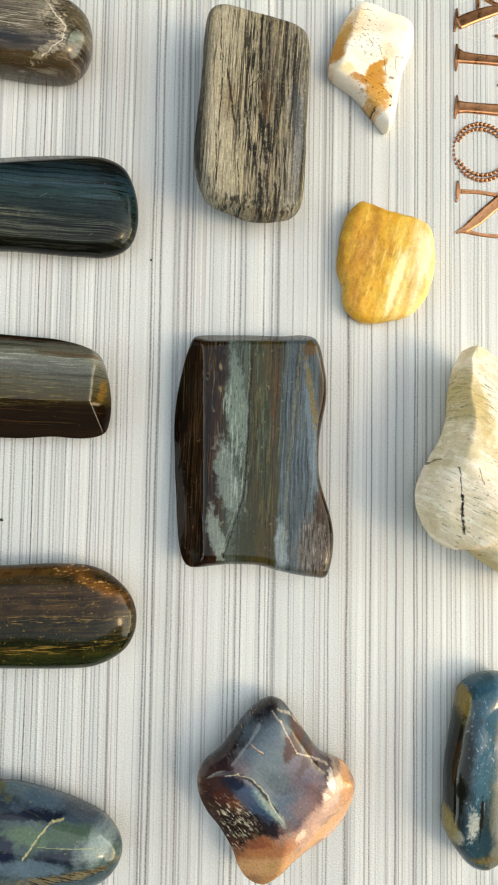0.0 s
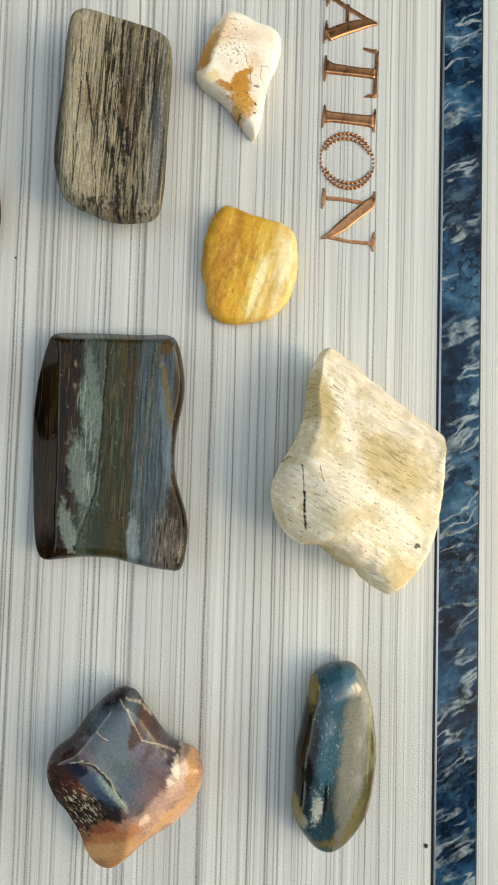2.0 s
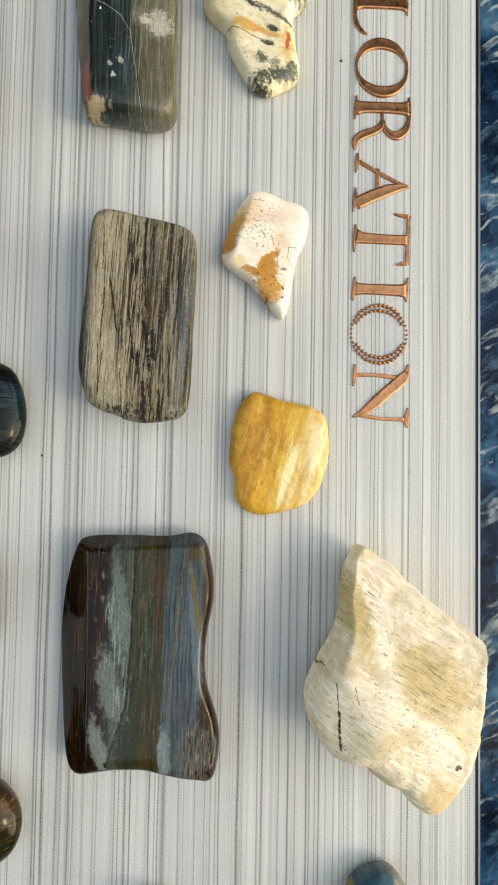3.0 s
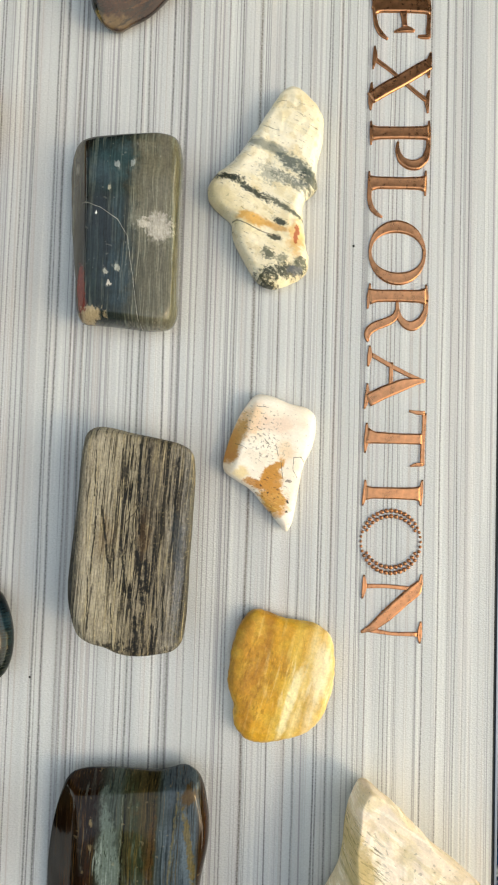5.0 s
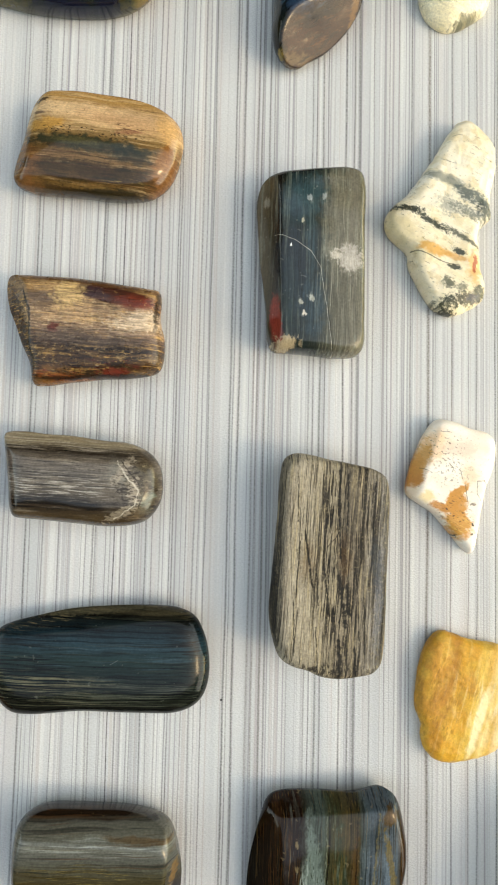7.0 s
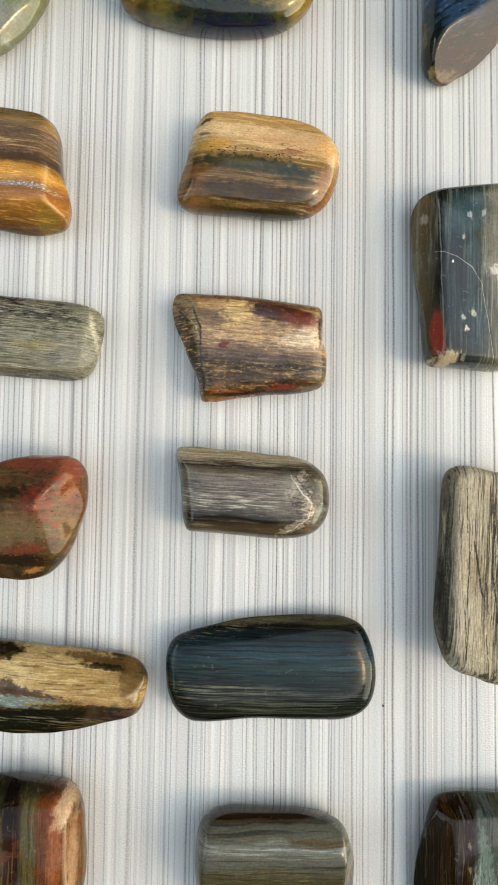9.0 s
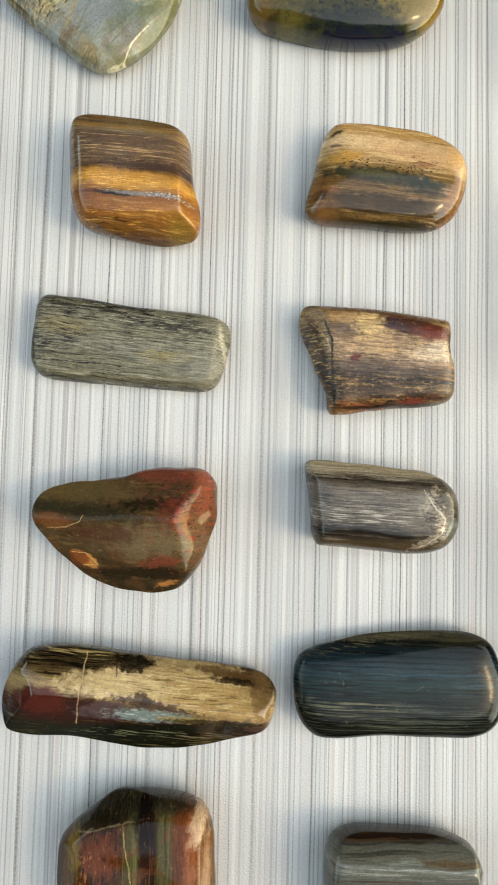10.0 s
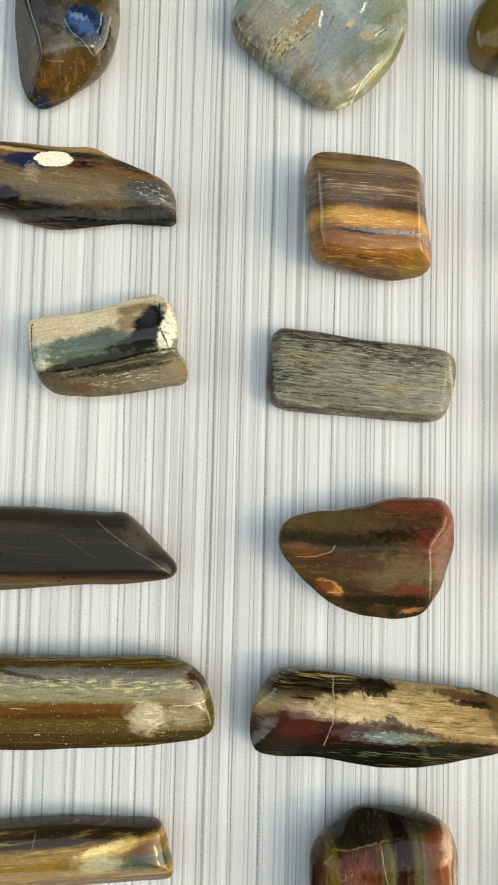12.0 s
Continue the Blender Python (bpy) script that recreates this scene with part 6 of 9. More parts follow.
stone("polished_stone", "golden-brown petrified wood stone with a dark red glassy patch", (-75.9, 194.8), [(-26.7, 18), (-20.9, 18.4), (0.6, 17.4), (19.3, 15), (23.3, 14.1), (24.1, 10.7), (23.9, 5.7), (24.4, 1.8), (25.4, -3.2), (25.2, -9.2), (23.8, -12.8), (20.4, -14.6), (12.6, -15.7), (2.8, -16.6), (-6.9, -17.7), (-14.6, -19), (-17.5, -18.7), (-19.3, -10.9), (-22.1, -5.1), (-24.5, 1.7), (-27.1, 7.6), (-28.2, 13.4)],
      14, surface, belly=0.48, crown=6, tuck=0.86, soft=0.6, lumps=(0.35, 7), facets=[(0.989, 0.117, 31.8)], seed=16)

surface = stone_material("camel_stone", -4, [(-19, "5E4628"), (-12, "4E3C20"), (-5, "6A5230"), (0, "7A6038"), (5, "B09068"), (10, "C0A07C"), (15, "B08850")], [
    ("streak", "D8B88C", 0.5, 24, 1.4, 0.5, 0.62),
    ("streak", "7A5830", 0.45, 26, 1.2, 0.53, 0.64),
    ("patch", "8A5C30", 0.85, -22.5, -8.2, 4.9, 8.4, 10, 0.4, 4, 0.5),
    ("patch", "BC8C3C", 0.7, -16, 4.4, 6.3, 2.2, 4, 0.6, 3, 0.4),
    ("patch", "D8B890", 0.8, -5.9, 10.3, 16.1, 2.7, -2, 0.5, 4, 0.5),
    ("patch", "C8A078", 0.7, 9.1, 6.7, 14.0, 3.5, -8, 0.5, 4, 0.5),
    ("patch", "3A3C2C", 0.95, -2.5, -2, 18.9, 2.5, -5, 0.55, 2.5, 0.35),
    ("patch", "2C342C", 0.8, 11.8, -5, 6.3, 2.8, -10, 0.6, 2.5, 0.4),
    ("patch", "5A5434", 0.7, -5.2, -1.4, 6.3, 1.1, -4, 0.8, 1.6, 0.4),
    ("patch", "8A6A44", 0.6, -5.8, -6.6, 16.1, 1.3, -4, 0.5, 2.5, 0.35)
    ] + [
    ("patch", "46351C", 0.92, -2.4, -10.6, 21.1, 2.4, -4, 0.5, 3, 0.4),
    ("patch", "5E4626", 0.7, -9.8, -12.6, 11.2, 1.4, -3, 0.6, 3, 0.5),
    ("patch", "3A3220", 0.9, 3.6, -17, 16.8, 2.0, -2, 0.4, 3, 0.4),
    ("patch", "7A5C30", 0.8, -5.8, -14.5, 16.1, 0.7, -3, 0.7, 1.8, 0.4),
    ("patch", "946438", 0.75, 23.4, -10.1, 4.2, 8.4, -14, 0.5, 3, 0.5),
    ("patch", "A87048", 0.85, 12.5, -19.1, 9.1, 1.0, 6, 0.4, 3, 0.4),
    ("patch", "C89E68", 0.7, 24.1, 5.2, 3.5, 6.3, 20, 0.5, 3, 0.5),
    ("patch", "8A5A20", 0.9, 24.4, -3.1, 1.8, 2.4, 0, 0.6, 1.6, 0.3),
    ("zone", "1C120C", 0.97, -4.5, 1.9, 21.1, 1.8, -3, 1.3, 0.5, 0.57, 0.61)
    ] + [
    ("zone", "1C120C", 0.9, 9.1, 0.5, 6.3, 1.4, 0, 1.2, 0.6, 0.57, 0.61),
    ("zone", "4A2A1C", 0.8, 11.8, 4.1, 5.6, 1.5, 0, 3, 0.5, 0.55, 0.6),
    ("patch", "5A4A48", 0.7, -18.3, 8.8, 2.1, 0.6, -10, 0.6, 1.6, 0.4),
    ("patch", "2A2018", 0.8, -17.4, 14, 2.8, 0.7, 30, 0.6, 1.8, 0.4),
    ("patch", "8A5040", 0.5, 11.8, 2.5, 4.2, 0.7, 3, 0.6, 2, 0.4),
    ("zone", "B89A5C", 0.43, 9.1, -14, 7.7, 1.1, 4, 4, 0.5, 0.54, 0.64),
    ("zone", "4A2E18", 0.6, -4, -9, 24, 6, -4, 16, 1.2, 0.5, 0.6),
    ("zone", "2A2A1A", 0.6, 2, -11, 22, 6, -4, 12, 1.0, 0.52, 0.6),
    ("speck", "3A2410", 0.3, 1.2, 0.69, 0.73)], gloss=0.08)
stone("polished_stone", "polished camel and olive-brown rounded stone", (-75, 258.3), [(-17.7, 19.1), (-10.8, 19.9), (-0.9, 19.6), (7.1, 18.9), (15.1, 17.5), (22.2, 14.7), (27.3, 10.2), (29.5, 5.1), (29.3, -1), (27.3, -7.3), (24.3, -12.1), (19.3, -15.7), (13.3, -17.2), (5.3, -17.4), (-4.5, -16.6), (-14.3, -16.2), (-22.1, -15.6), (-26.4, -13.8), (-27.7, -10.8), (-25.1, 0.7), (-23.6, 7.9), (-21, 15.1)],
      15, surface, belly=0.46, crown=3, tuck=0.86, soft=1.0, lumps=(0.35, 10), facets=[(1.130, -0.195, 37.1), (-0.070, -0.457, 18.1)], seed=17)

surface = stone_material("olive_stone", 0, [(-21.8, "2A3024"), (-16.1, "3C4226"), (-12, "585026"), (-5.9, "5E5024"), (14.6, "6A5A2A")], [
    ("patch", "8A6A24", 0.7, 31.5, -7.9, 4.7, 9.9, 0, 0.35, 5, 0.5),
    ("patch", "7A5A22", 0.7, -30.5, -9.8, 4.7, 7.1, 0, 0.35, 5, 0.5),
    ("patch", "0A1630", 0.97, 6.7, -16.4, 16.6, 4.3, 2, 0.35, 4, 0.4),
    ("patch", "0C1C2C", 0.8, -6.1, -16, 9.9, 2.8, -6, 0.56, 2.2, 0.4),
    ("patch", "18281E", 0.85, -6.1, -13.3, 7.9, 2.4, 10, 0.63, 2.2, 0.4),
    ("patch", "1a2420", 0.7, 7.6, -14.5, 9.9, 1.6, 0, 0.7, 2, 0.4),
    ("patch", "5C6038", 0.6, -19.7, -16.2, 8.7, 2.8, -8, 0.42, 5, 0.5),
    ("patch", "7C6E3C", 0.5, 19.5, -6.6, 9.9, 4.7, 0, 0.42, 5, 0.5),
    ("cloud", "7A6A34", 0.34, 12, 0.455, 0.65),
    ("patch", "2e2a18", 0.6, -27.5, -12.6, 4.7, 1.6, 20, 0.56, 2.5, 0.4)
    ] + [
    ("patch", "101C34", 0.95, 5.9, -13.2, 14.6, 4.2, -4, 0.6, 2.5, 0.25),
    ("patch", "2A3420", 0.7, 1.2, -9.9, 19.5, 4.2, -4, 0.7, 2.5, 0.3),
    ("zone", "0C1018", 0.9, -0.2, -8.5, 18.1, 5.0, -4, 2.2, 1.4, 0.56, 0.6),
    ("speck", "302C18", 0.1, 1.6, 0.69, 0.73)], gloss=0.07, fibre=0.1)
stone("polished_stone", "large rounded olive-yellow stone with dark blue underside", (-89.7, 323.7), [(-34.1, -4.2), (-32.7, -8.3), (-27.6, -11.6), (-19.6, -13.4), (-11.5, -15), (-1.4, -16), (8.8, -16.1), (19, -14.8), (27.2, -11.4), (32.4, -6.8), (35.5, -0.9), (36, 6.7), (33.5, 15.1), (25.1, 22.1), (8.6, 24.1), (-9.9, 22.8), (-24, 17.5), (-31.9, 8.5), (-34.2, 1)],
      17, surface, belly=0.48, crown=2.8, tuck=0.86, lumps=(0.3, 11), seed=18)

surface = stone_material("flatlab_stone", 48, [(-18.2, "787860"), (-8.7, "81887B"), (-0.5, "8B938E"), (7.7, "8D958E"), (16, "898F89")], [
    ("cloud", "9CA5A2", 0.51, 7, 0.455, 0.61),
    ("cloud", "867A56", 0.42, 5, 0.515, 0.65),
    ("streak", "585E51", 0.42, 16, 2, 0.495, 0.65),
    ("patch", "808A91", 0.6, 3.8, 2.4, 11.9, 11.9, 30, 0.42, 6, 0.5),
    ("patch", "697562", 0.5, 13.8, -5.1, 7.9, 7.9, 0, 0.42, 5, 0.5),
    ("patch", "77694D", 0.6, -15.8, -8.9, 3.2, 9.9, 50, 0.7, 2.4, 0.4),
    ("patch", "87704B", 0.6, -3.9, -20.3, 5.9, 2, -30, 0.7, 2.2, 0.4),
    ("vein", "867953", 0.8, -21.7, -10.2, -4.2, 7, 0.7, 1.6),
    ("vein", "A39677", 0.7, -15.9, -2.8, -11.9, -6.6, 0.6, 1.5),
    ("vein", "796945", 0.7, -6.3, -16.4, 1.8, 4.3, 0.6, 1),
    ("patch", "A39775", 0.6, -12.9, -2.7, 2.4, 8.7, 42, 0.91, 1.5, 0.5),
    ("patch", "56492B", 0.8, -27.6, -3.5, 4.4, 7.9, 40, 0.42, 3, 0.4)
    ] + [
    ("patch", "494B38", 0.7, -17.7, -16, 11.9, 2, -40, 0.42, 3, 0.4),
    ("patch", "ABAE9F", 0.5, 15.8, -1, 4, 3.2, 0, 0.84, 1.8, 0.5),
    ("patch", "A0A9A7", 0.5, 5.8, 6.6, 2.8, 9.9, 40, 0.49, 4, 0.6),
    ("patch", "7C7278", 0.4, 11.8, -15.4, 5.9, 2.4, 60, 0.56, 3, 0.6),
    ("patch", "6A673C", 0.7, 21.8, -10.8, 2, 11.9, -30, 0.28, 4, 0.4),
    ("vein", "C1BDAA", 0.6, 13.8, -2.1, 17.7, 1.2, 0.3, 1),
    ("patch", "A08F67", 0.6, -15.8, -6.9, 3.2, 2, 40, 0.91, 1.5, 0.5),
    ("patch", "8B867E", 0.6, -19.3, 0.3, 8.0, 5.3, 0, 0.5, 4, 0.5),
    ("patch", "7D868C", 0.6, 1, -5.9, 12.7, 7.3, 35, 0.5, 4, 0.6),
    ("patch", "5F674E", 0.8, -22.3, -13.9, 16.0, 2.3, -38, 0.4, 3, 0.4)
    ] + [
    ("patch", "494A35", 0.85, -13.8, -20.1, 13.3, 1.7, -36, 0.4, 3, 0.4),
    ("patch", "797A5B", 0.8, 6.4, -27.3, 8.7, 1.3, 12, 0.4, 3, 0.4),
    ("patch", "6E7259", 0.75, 20.8, -11.5, 1.6, 10.0, -28, 0.4, 3, 0.4),
    ("zone", "D2C49C", 0.56, -12.1, -2.7, 12.7, 4.0, 40, 2.4, 0.9, 0.49, 0.6),
    ("zone", "473A28", 0.9, -11.4, -3.3, 12.7, 4.4, 40, 2, 0.9, 0.56, 0.6),
    ("patch", "957E5F", 0.8, -7.5, 1.6, 6.7, 2.3, 45, 0.8, 1.4, 0.4),
    ("vein", "A78B5D", 0.85, -3.6, 3.2, -6.2, -5, 0.6, 0.5),
    ("vein", "A78B5D", 0.85, -6.2, -5, -8.7, -11.8, 0.6, 0.5),
    ("vein", "A78B5D", 0.85, -8.7, -11.8, -11.3, -17.3, 0.6, 0.5),
    ("vein", "9B815C", 0.7, -7.4, -14.4, -2.8, -17.5, 0.4, 0.6)
    ] + [
    ("vein", "9B815C", 0.7, -2.8, -17.5, 1.2, -22.6, 0.4, 0.6),
    ("zone", "BDA673", 0.53, -20.5, -8.5, 9.3, 2.7, -20, 1.4, 0.8, 0.51, 0.62),
    ("zone", "AF9969", 0.53, -1.5, -22.1, 8.0, 4.0, -30, 1.6, 0.8, 0.51, 0.62),
    ("zone", "BFA87A", 0.5, -28.3, -2.3, 3.3, 4.7, -40, 1.4, 0.8, 0.51, 0.62),
    ("patch", "755C3F", 0.7, -9.3, -16.5, 4.0, 1.7, 40, 0.8, 1.4, 0.4),
    ("vein", "DCDED1", 0.9, 12.8, 9.3, 11.2, 6.2, 0.7, 0.6),
    ("vein", "DCDED1", 0.9, 16.8, -1.9, 19.5, 0, 0.7, 0.6),
    ("vein", "DCDED1", 0.9, -2.3, 5.3, -3, -0.1, 0.7, 0.6),
    ("vein", "3B3B36", 0.85, 17.5, -1.6, 20.2, 0.3, 0.5, 0.4),
    ("vein", "3B3B36", 0.85, 8.2, 2.3, 6.6, -0.2, 0.5, 0.4),
    ("patch", "B19A78", 0.7, 13.5, -2.1, 2.3, 1.6, 20, 0.8, 1.2, 0.3)
    ] + [
    ("patch", "C1B088", 0.8, 7.6, 1.6, 2.0, 0.9, 45, 0.7, 1.2, 0.3),
    ("patch", "89726D", 0.5, 4.4, -18.4, 4.0, 0.7, 45, 0.6, 1.6, 0.5),
    ("zone", "765146", 0.7, 7.7, -20.9, 4.0, 2.7, 30, 2, 0.7, 0.56, 0.62),
    ("vein", "CEC8AC", 0.7, -4.1, -25.2, 1.2, -27.6, 0.3, 0.4),
    ("vein", "CEC8AC", 0.7, 3.8, -25.8, 9.7, -22.8, 0.3, 0.4),
    ("vein", "CEC8AC", 0.7, 9.7, -22.8, 12.9, -17.3, 0.3, 0.4),
    ("vein", "CEC8AC", 0.7, 12.9, -17.3, 18.2, -11, 0.3, 0.4),
    ("speck", "BCAE87", 0.1, 1.6, 0.69, 0.73)], gloss=0.1, fibre=0.1)
stone("polished_stone", "flat grey-green labradorite slab with ochre veins", (-175.8, 319.2), [(-33.4, 3), (-30.3, -3), (-25.2, -7.9), (-17.2, -13.6), (-11.1, -18.4), (-5, -22.7), (1, -25.3), (6.1, -24.6), (12.1, -21.2), (19.2, -14.7), (25.3, -6), (29, 2.5), (29.8, 9.9), (28.4, 18.2), (21.1, 26.2), (8.8, 29.6), (-7.5, 28.5), (-21.6, 23.4), (-29.5, 15.6)],
      12, surface, belly=0.51, crown=7, tuck=0.86, soft=0.8, lumps=(0.3, 9), facets=[(2.738, 3.872, 115.6), (-1.009, 0.893, 38.9)], seed=19)

surface = stone_material("tiger_stone", -3, [(-24.7, "7A5630"), (-23.2, "744E20"), (-21.4, "4A3010"), (-19.9, "6A481A"), (-17.6, "8A5E28"), (-14.6, "A26C2C"), (-11.6, "8A5826"), (-9.7, "7A4A20"), (-8.2, "A06C2C"), (-5.8, "B08238"), (-3.3, "86602A"), (-1.4, "443028"), (0.5, "4E3A30"), (2.7, "64503C"), (5.6, "60503F"), (9.2, "6A5444"), (11.1, "7E684C"), (13.4, "8A642E"), (16.1, "6A4A20")], [
    ("streak", "B08E60", 0.38, 24, 1.1, 0.515, 0.65),
    ("streak", "2E1C0E", 0.3, 30, 1.2, 0.525, 0.66),
    ("zone", "C8A484", 0.54, -4.2, 5.5, 18.5, 6.7, -3, 26, 0.6, 0.525, 0.62),
    ("patch", "5A4C44", 0.5, -4.2, 7.4, 16.7, 4.4, -4, 0.35, 5, 0.5),
    ("patch", "241A14", 0.95, -5.8, -9.9, 9.3, 0.8, -2, 0.35, 2.4, 0.4),
    ("patch", "7E7A7A", 0.9, 4.2, -10.1, 12.5, 0.7, -3, 0.5, 1.3, 0.3),
    ("zone", "D8D4D0", 0.56, 10.7, -10.4, 8.4, 1.1, -4, 0.8, 0.5, 0.51, 0.61),
    ("patch", "BC8C40", 0.6, -0.3, -6.7, 11.1, 1.7, -2, 0.42, 3, 0.5),
    ("patch", "8A4E20", 0.5, -16.8, -12.1, 4.4, 3.7, 0, 0.42, 4, 0.5),
    ("patch", "8a7a30", 0.4, 14.7, -18.4, 4.1, 3, 0, 0.42, 4, 0.5)
    ] + [
    ("patch", "6A5648", 0.7, -5.6, 4.7, 17.3, 6.0, -4, 0.4, 4, 0.5),
    ("zone", "C8A478", 0.8, -5.6, 6.6, 17.3, 6.7, -5, 14, 0.35, 0.58, 0.63),
    ("patch", "4E3C38", 0.7, 0.7, -0.4, 13.3, 1.5, -4, 0.6, 2, 0.5),
    ("patch", "C08A3C", 0.7, -5.6, -4.8, 16.0, 2.7, -4, 0.5, 3, 0.5),
    ("zone", "E0B060", 0.8, -2.4, -6.6, 16.0, 3.3, -4, 5, 0.4, 0.55, 0.61),
    ("patch", "8A5420", 0.6, -13.7, -13.9, 10.7, 2.7, -4, 0.6, 3, 0.5),
    ("zone", "E0A850", 0.7, -1.1, -16.6, 17.3, 3.3, -6, 8, 0.4, 0.57, 0.62),
    ("patch", "5E3C20", 0.7, 0.1, -20.7, 16.0, 1.1, -3, 0.6, 2, 0.4),
    ("zone", "2E1E14", 0.7, -7.4, -19.4, 16.0, 4.0, -6, 9, 0.4, 0.57, 0.62)], gloss=0.08)
stone("polished_stone", "tiger's-eye stone with golden and brown silky bands", (-160.1, 254.6), [(-17.9, 20.5), (-11.7, 20.8), (-3.9, 20.2), (5.8, 19), (11.7, 17.7), (15.6, 14.9), (17.6, 11), (18.3, 4), (19.2, -3.9), (21, -9.8), (21.4, -14.7), (19.9, -19.1), (15.1, -20.6), (8.3, -21.3), (-1.3, -20.6), (-11, -19.2), (-17.7, -16.8), (-20.6, -12.4), (-21.9, -5.6), (-22.5, 4.2), (-22.7, 14.1), (-21.3, 18.5)],
      20, surface, belly=0.46, crown=5, tuck=0.86, soft=0.8, lumps=(0.25, 10), facets=[(-0.043, -0.761, 26.6), (-0.097, 2.458, 58.2), (-1.315, -0.062, 37.5)], seed=20)

surface = stone_material("bar_stone", -6, [(-15.7, "4A4638"), (-12.7, "706C5A"), (-7, "7E7A66"), (-1.2, "7C7A6C"), (4.5, "827E6A"), (10.3, "827E6C"), (14.5, "6E6A58")], [
    ("streak", "3A3628", 0.6, 26, 0.5, 0.53, 0.62),
    ("streak", "1A1810", 0.8, 14, 0.35, 0.6, 0.65),
    ("streak", "A8A492", 0.6, 16, 1, 0.52, 0.63),
    ("zone", "1c1a12", 0.9, -3, 10.3, 28.7, 2.7, -6, 9, 0.6, 0.53, 0.58),
    ("zone", "1c1a12", 0.9, -21.8, 0.1, 9.6, 7.7, -6, 7, 0.6, 0.55, 0.6),
    ("zone", "8c8a80", 0.7, 4.9, -3, 21.1, 3.8, -6, 14, 1.2, 0.5, 0.58),
    ("patch", "8A7444", 0.35, 12.6, -5.7, 4.6, 1.7, -5, 0.9, 2, 0.5),
    ("patch", "262218", 0.8, -6.9, 13.1, 13.4, 1, -8, 0.9, 1.8, 0.4),
    ("patch", "26241c", 0.7, 16.3, 5.1, 9.6, 1, -6, 0.9, 1.8, 0.4),
    ("patch", "201c14", 0.8, 3.2, -15.5, 21.1, 0.6, -3, 0.6, 2.4, 0.4),
    ("patch", "8e8a78", 0.5, 25.2, -6.3, 4.6, 7.7, 0, 0.6, 4, 0.6)
    ] + [
    ("zone", "2A261A", 0.85, -13, 12.8, 22.0, 4.0, -8, 7, 0.4, 0.54, 0.6),
    ("zone", "2A2A28", 0.8, 13.1, 6.3, 14.7, 4.0, -8, 6, 0.45, 0.53, 0.59),
    ("zone", "221E14", 0.85, -29.1, 7.8, 5.3, 9.3, 0, 4, 0.6, 0.54, 0.6),
    ("zone", "4A463A", 0.7, 0.1, -1.1, 28.0, 8.0, -6, 9, 0.4, 0.55, 0.61),
    ("patch", "96875E", 0.4, -22, 4.8, 8.7, 2.7, -6, 0.9, 1.6, 0.5),
    ("patch", "9A8A54", 0.5, 13.2, -4.7, 8.0, 1.7, -4, 0.9, 1.4, 0.5),
    ("patch", "8C8A80", 0.5, 22.4, -7.8, 10.0, 4.0, -6, 0.7, 3, 0.6),
    ("vein", "1A1812", 0.9, -30.5, 14.2, -20.2, 14.7, 0.35, 0.3),
    ("vein", "1A1812", 0.9, -20.2, 14.7, -5.2, 13, 0.35, 0.3),
    ("vein", "1A1812", 0.9, -5.2, 13, 5.9, 10.7, 0.35, 0.3)
    ] + [
    ("vein", "1A1812", 0.9, -27.6, -11.4, -9, -13.6, 0.35, 0.3),
    ("vein", "1A1812", 0.9, -9, -13.6, 13.2, -14.8, 0.35, 0.3),
    ("vein", "1A1812", 0.9, 13.2, -14.8, 25.7, -15.5, 0.35, 0.3),
    ("vein", "1A1812", 0.9, -30.3, -6.3, -16.8, -7, 0.35, 0.3),
    ("vein", "1A1812", 0.9, -16.8, -7, -2.5, -8.3, 0.35, 0.3),
    ("zone", "0E0C08", 0.95, -4, 9.5, 30, 3.6, -6, 6, 0.35, 0.53, 0.57),
    ("zone", "0E0C08", 0.9, -24, 3, 9, 8, -6, 5, 0.35, 0.54, 0.58),
    ("zone", "12100A", 0.85, 10, 2, 24, 6, -6, 8, 0.3, 0.56, 0.6),
    ("zone", "12100A", 0.8, -2, -8, 30, 5, -5, 12, 0.3, 0.57, 0.61),
    ("patch", "14120C", 0.85, 0, -15.2, 30, 1, -3, 0.3, 2.4, 0.4)
    ] + [
    ("patch", "14120C", 0.8, -6, 15.4, 26, 1.1, -6, 0.4, 2.4, 0.4),
    ("zone", "D0C8B0", 0.37, 4, 7.4, 25.3, 6.0, -6, 3, 0.4, 0.57, 0.67),
    ("patch", "16140E", 0.8, -32.4, 2, 1.2, 12, 6, 0.4, 2, 0.4),
    # thin pale strip paints the glint on the right bevel
    ("patch", "C8C0AA", 0.5, 31.6, -1, 0.8, 8, 10, 0.5, 2, 0.4),
    ("speck", "C4B48C", 0.21, 1.4, 0.71, 0.74)], gloss=0.25, bump=0.7, ior=1.42, fibre=0.4)
stone("polished_stone", "long grey-olive striped petrified wood bar", (-161.8, 198.8), [(-29.1, 16.3), (-22.4, 16.1), (-12.6, 15.2), (-0.9, 13.4), (12.9, 12.2), (24.8, 11), (31.1, 9.4), (33.7, 6.5), (33.8, 1.5), (32.5, -5.4), (30.5, -11.4), (28, -14.4), (23.1, -15.5), (15.2, -15.1), (-0.4, -14.1), (-14, -13.1), (-25.6, -12.2), (-30.4, -10.6), (-32.8, -7.1), (-33.3, -2.3), (-32.6, 6.5), (-31.6, 13.4)],
      9.5, surface, belly=0.3, crown=9, tuck=0.94, soft=0.5, lumps=(0.25, 8), facets=[(-0.896, 0.111, 34.8)], seed=21)

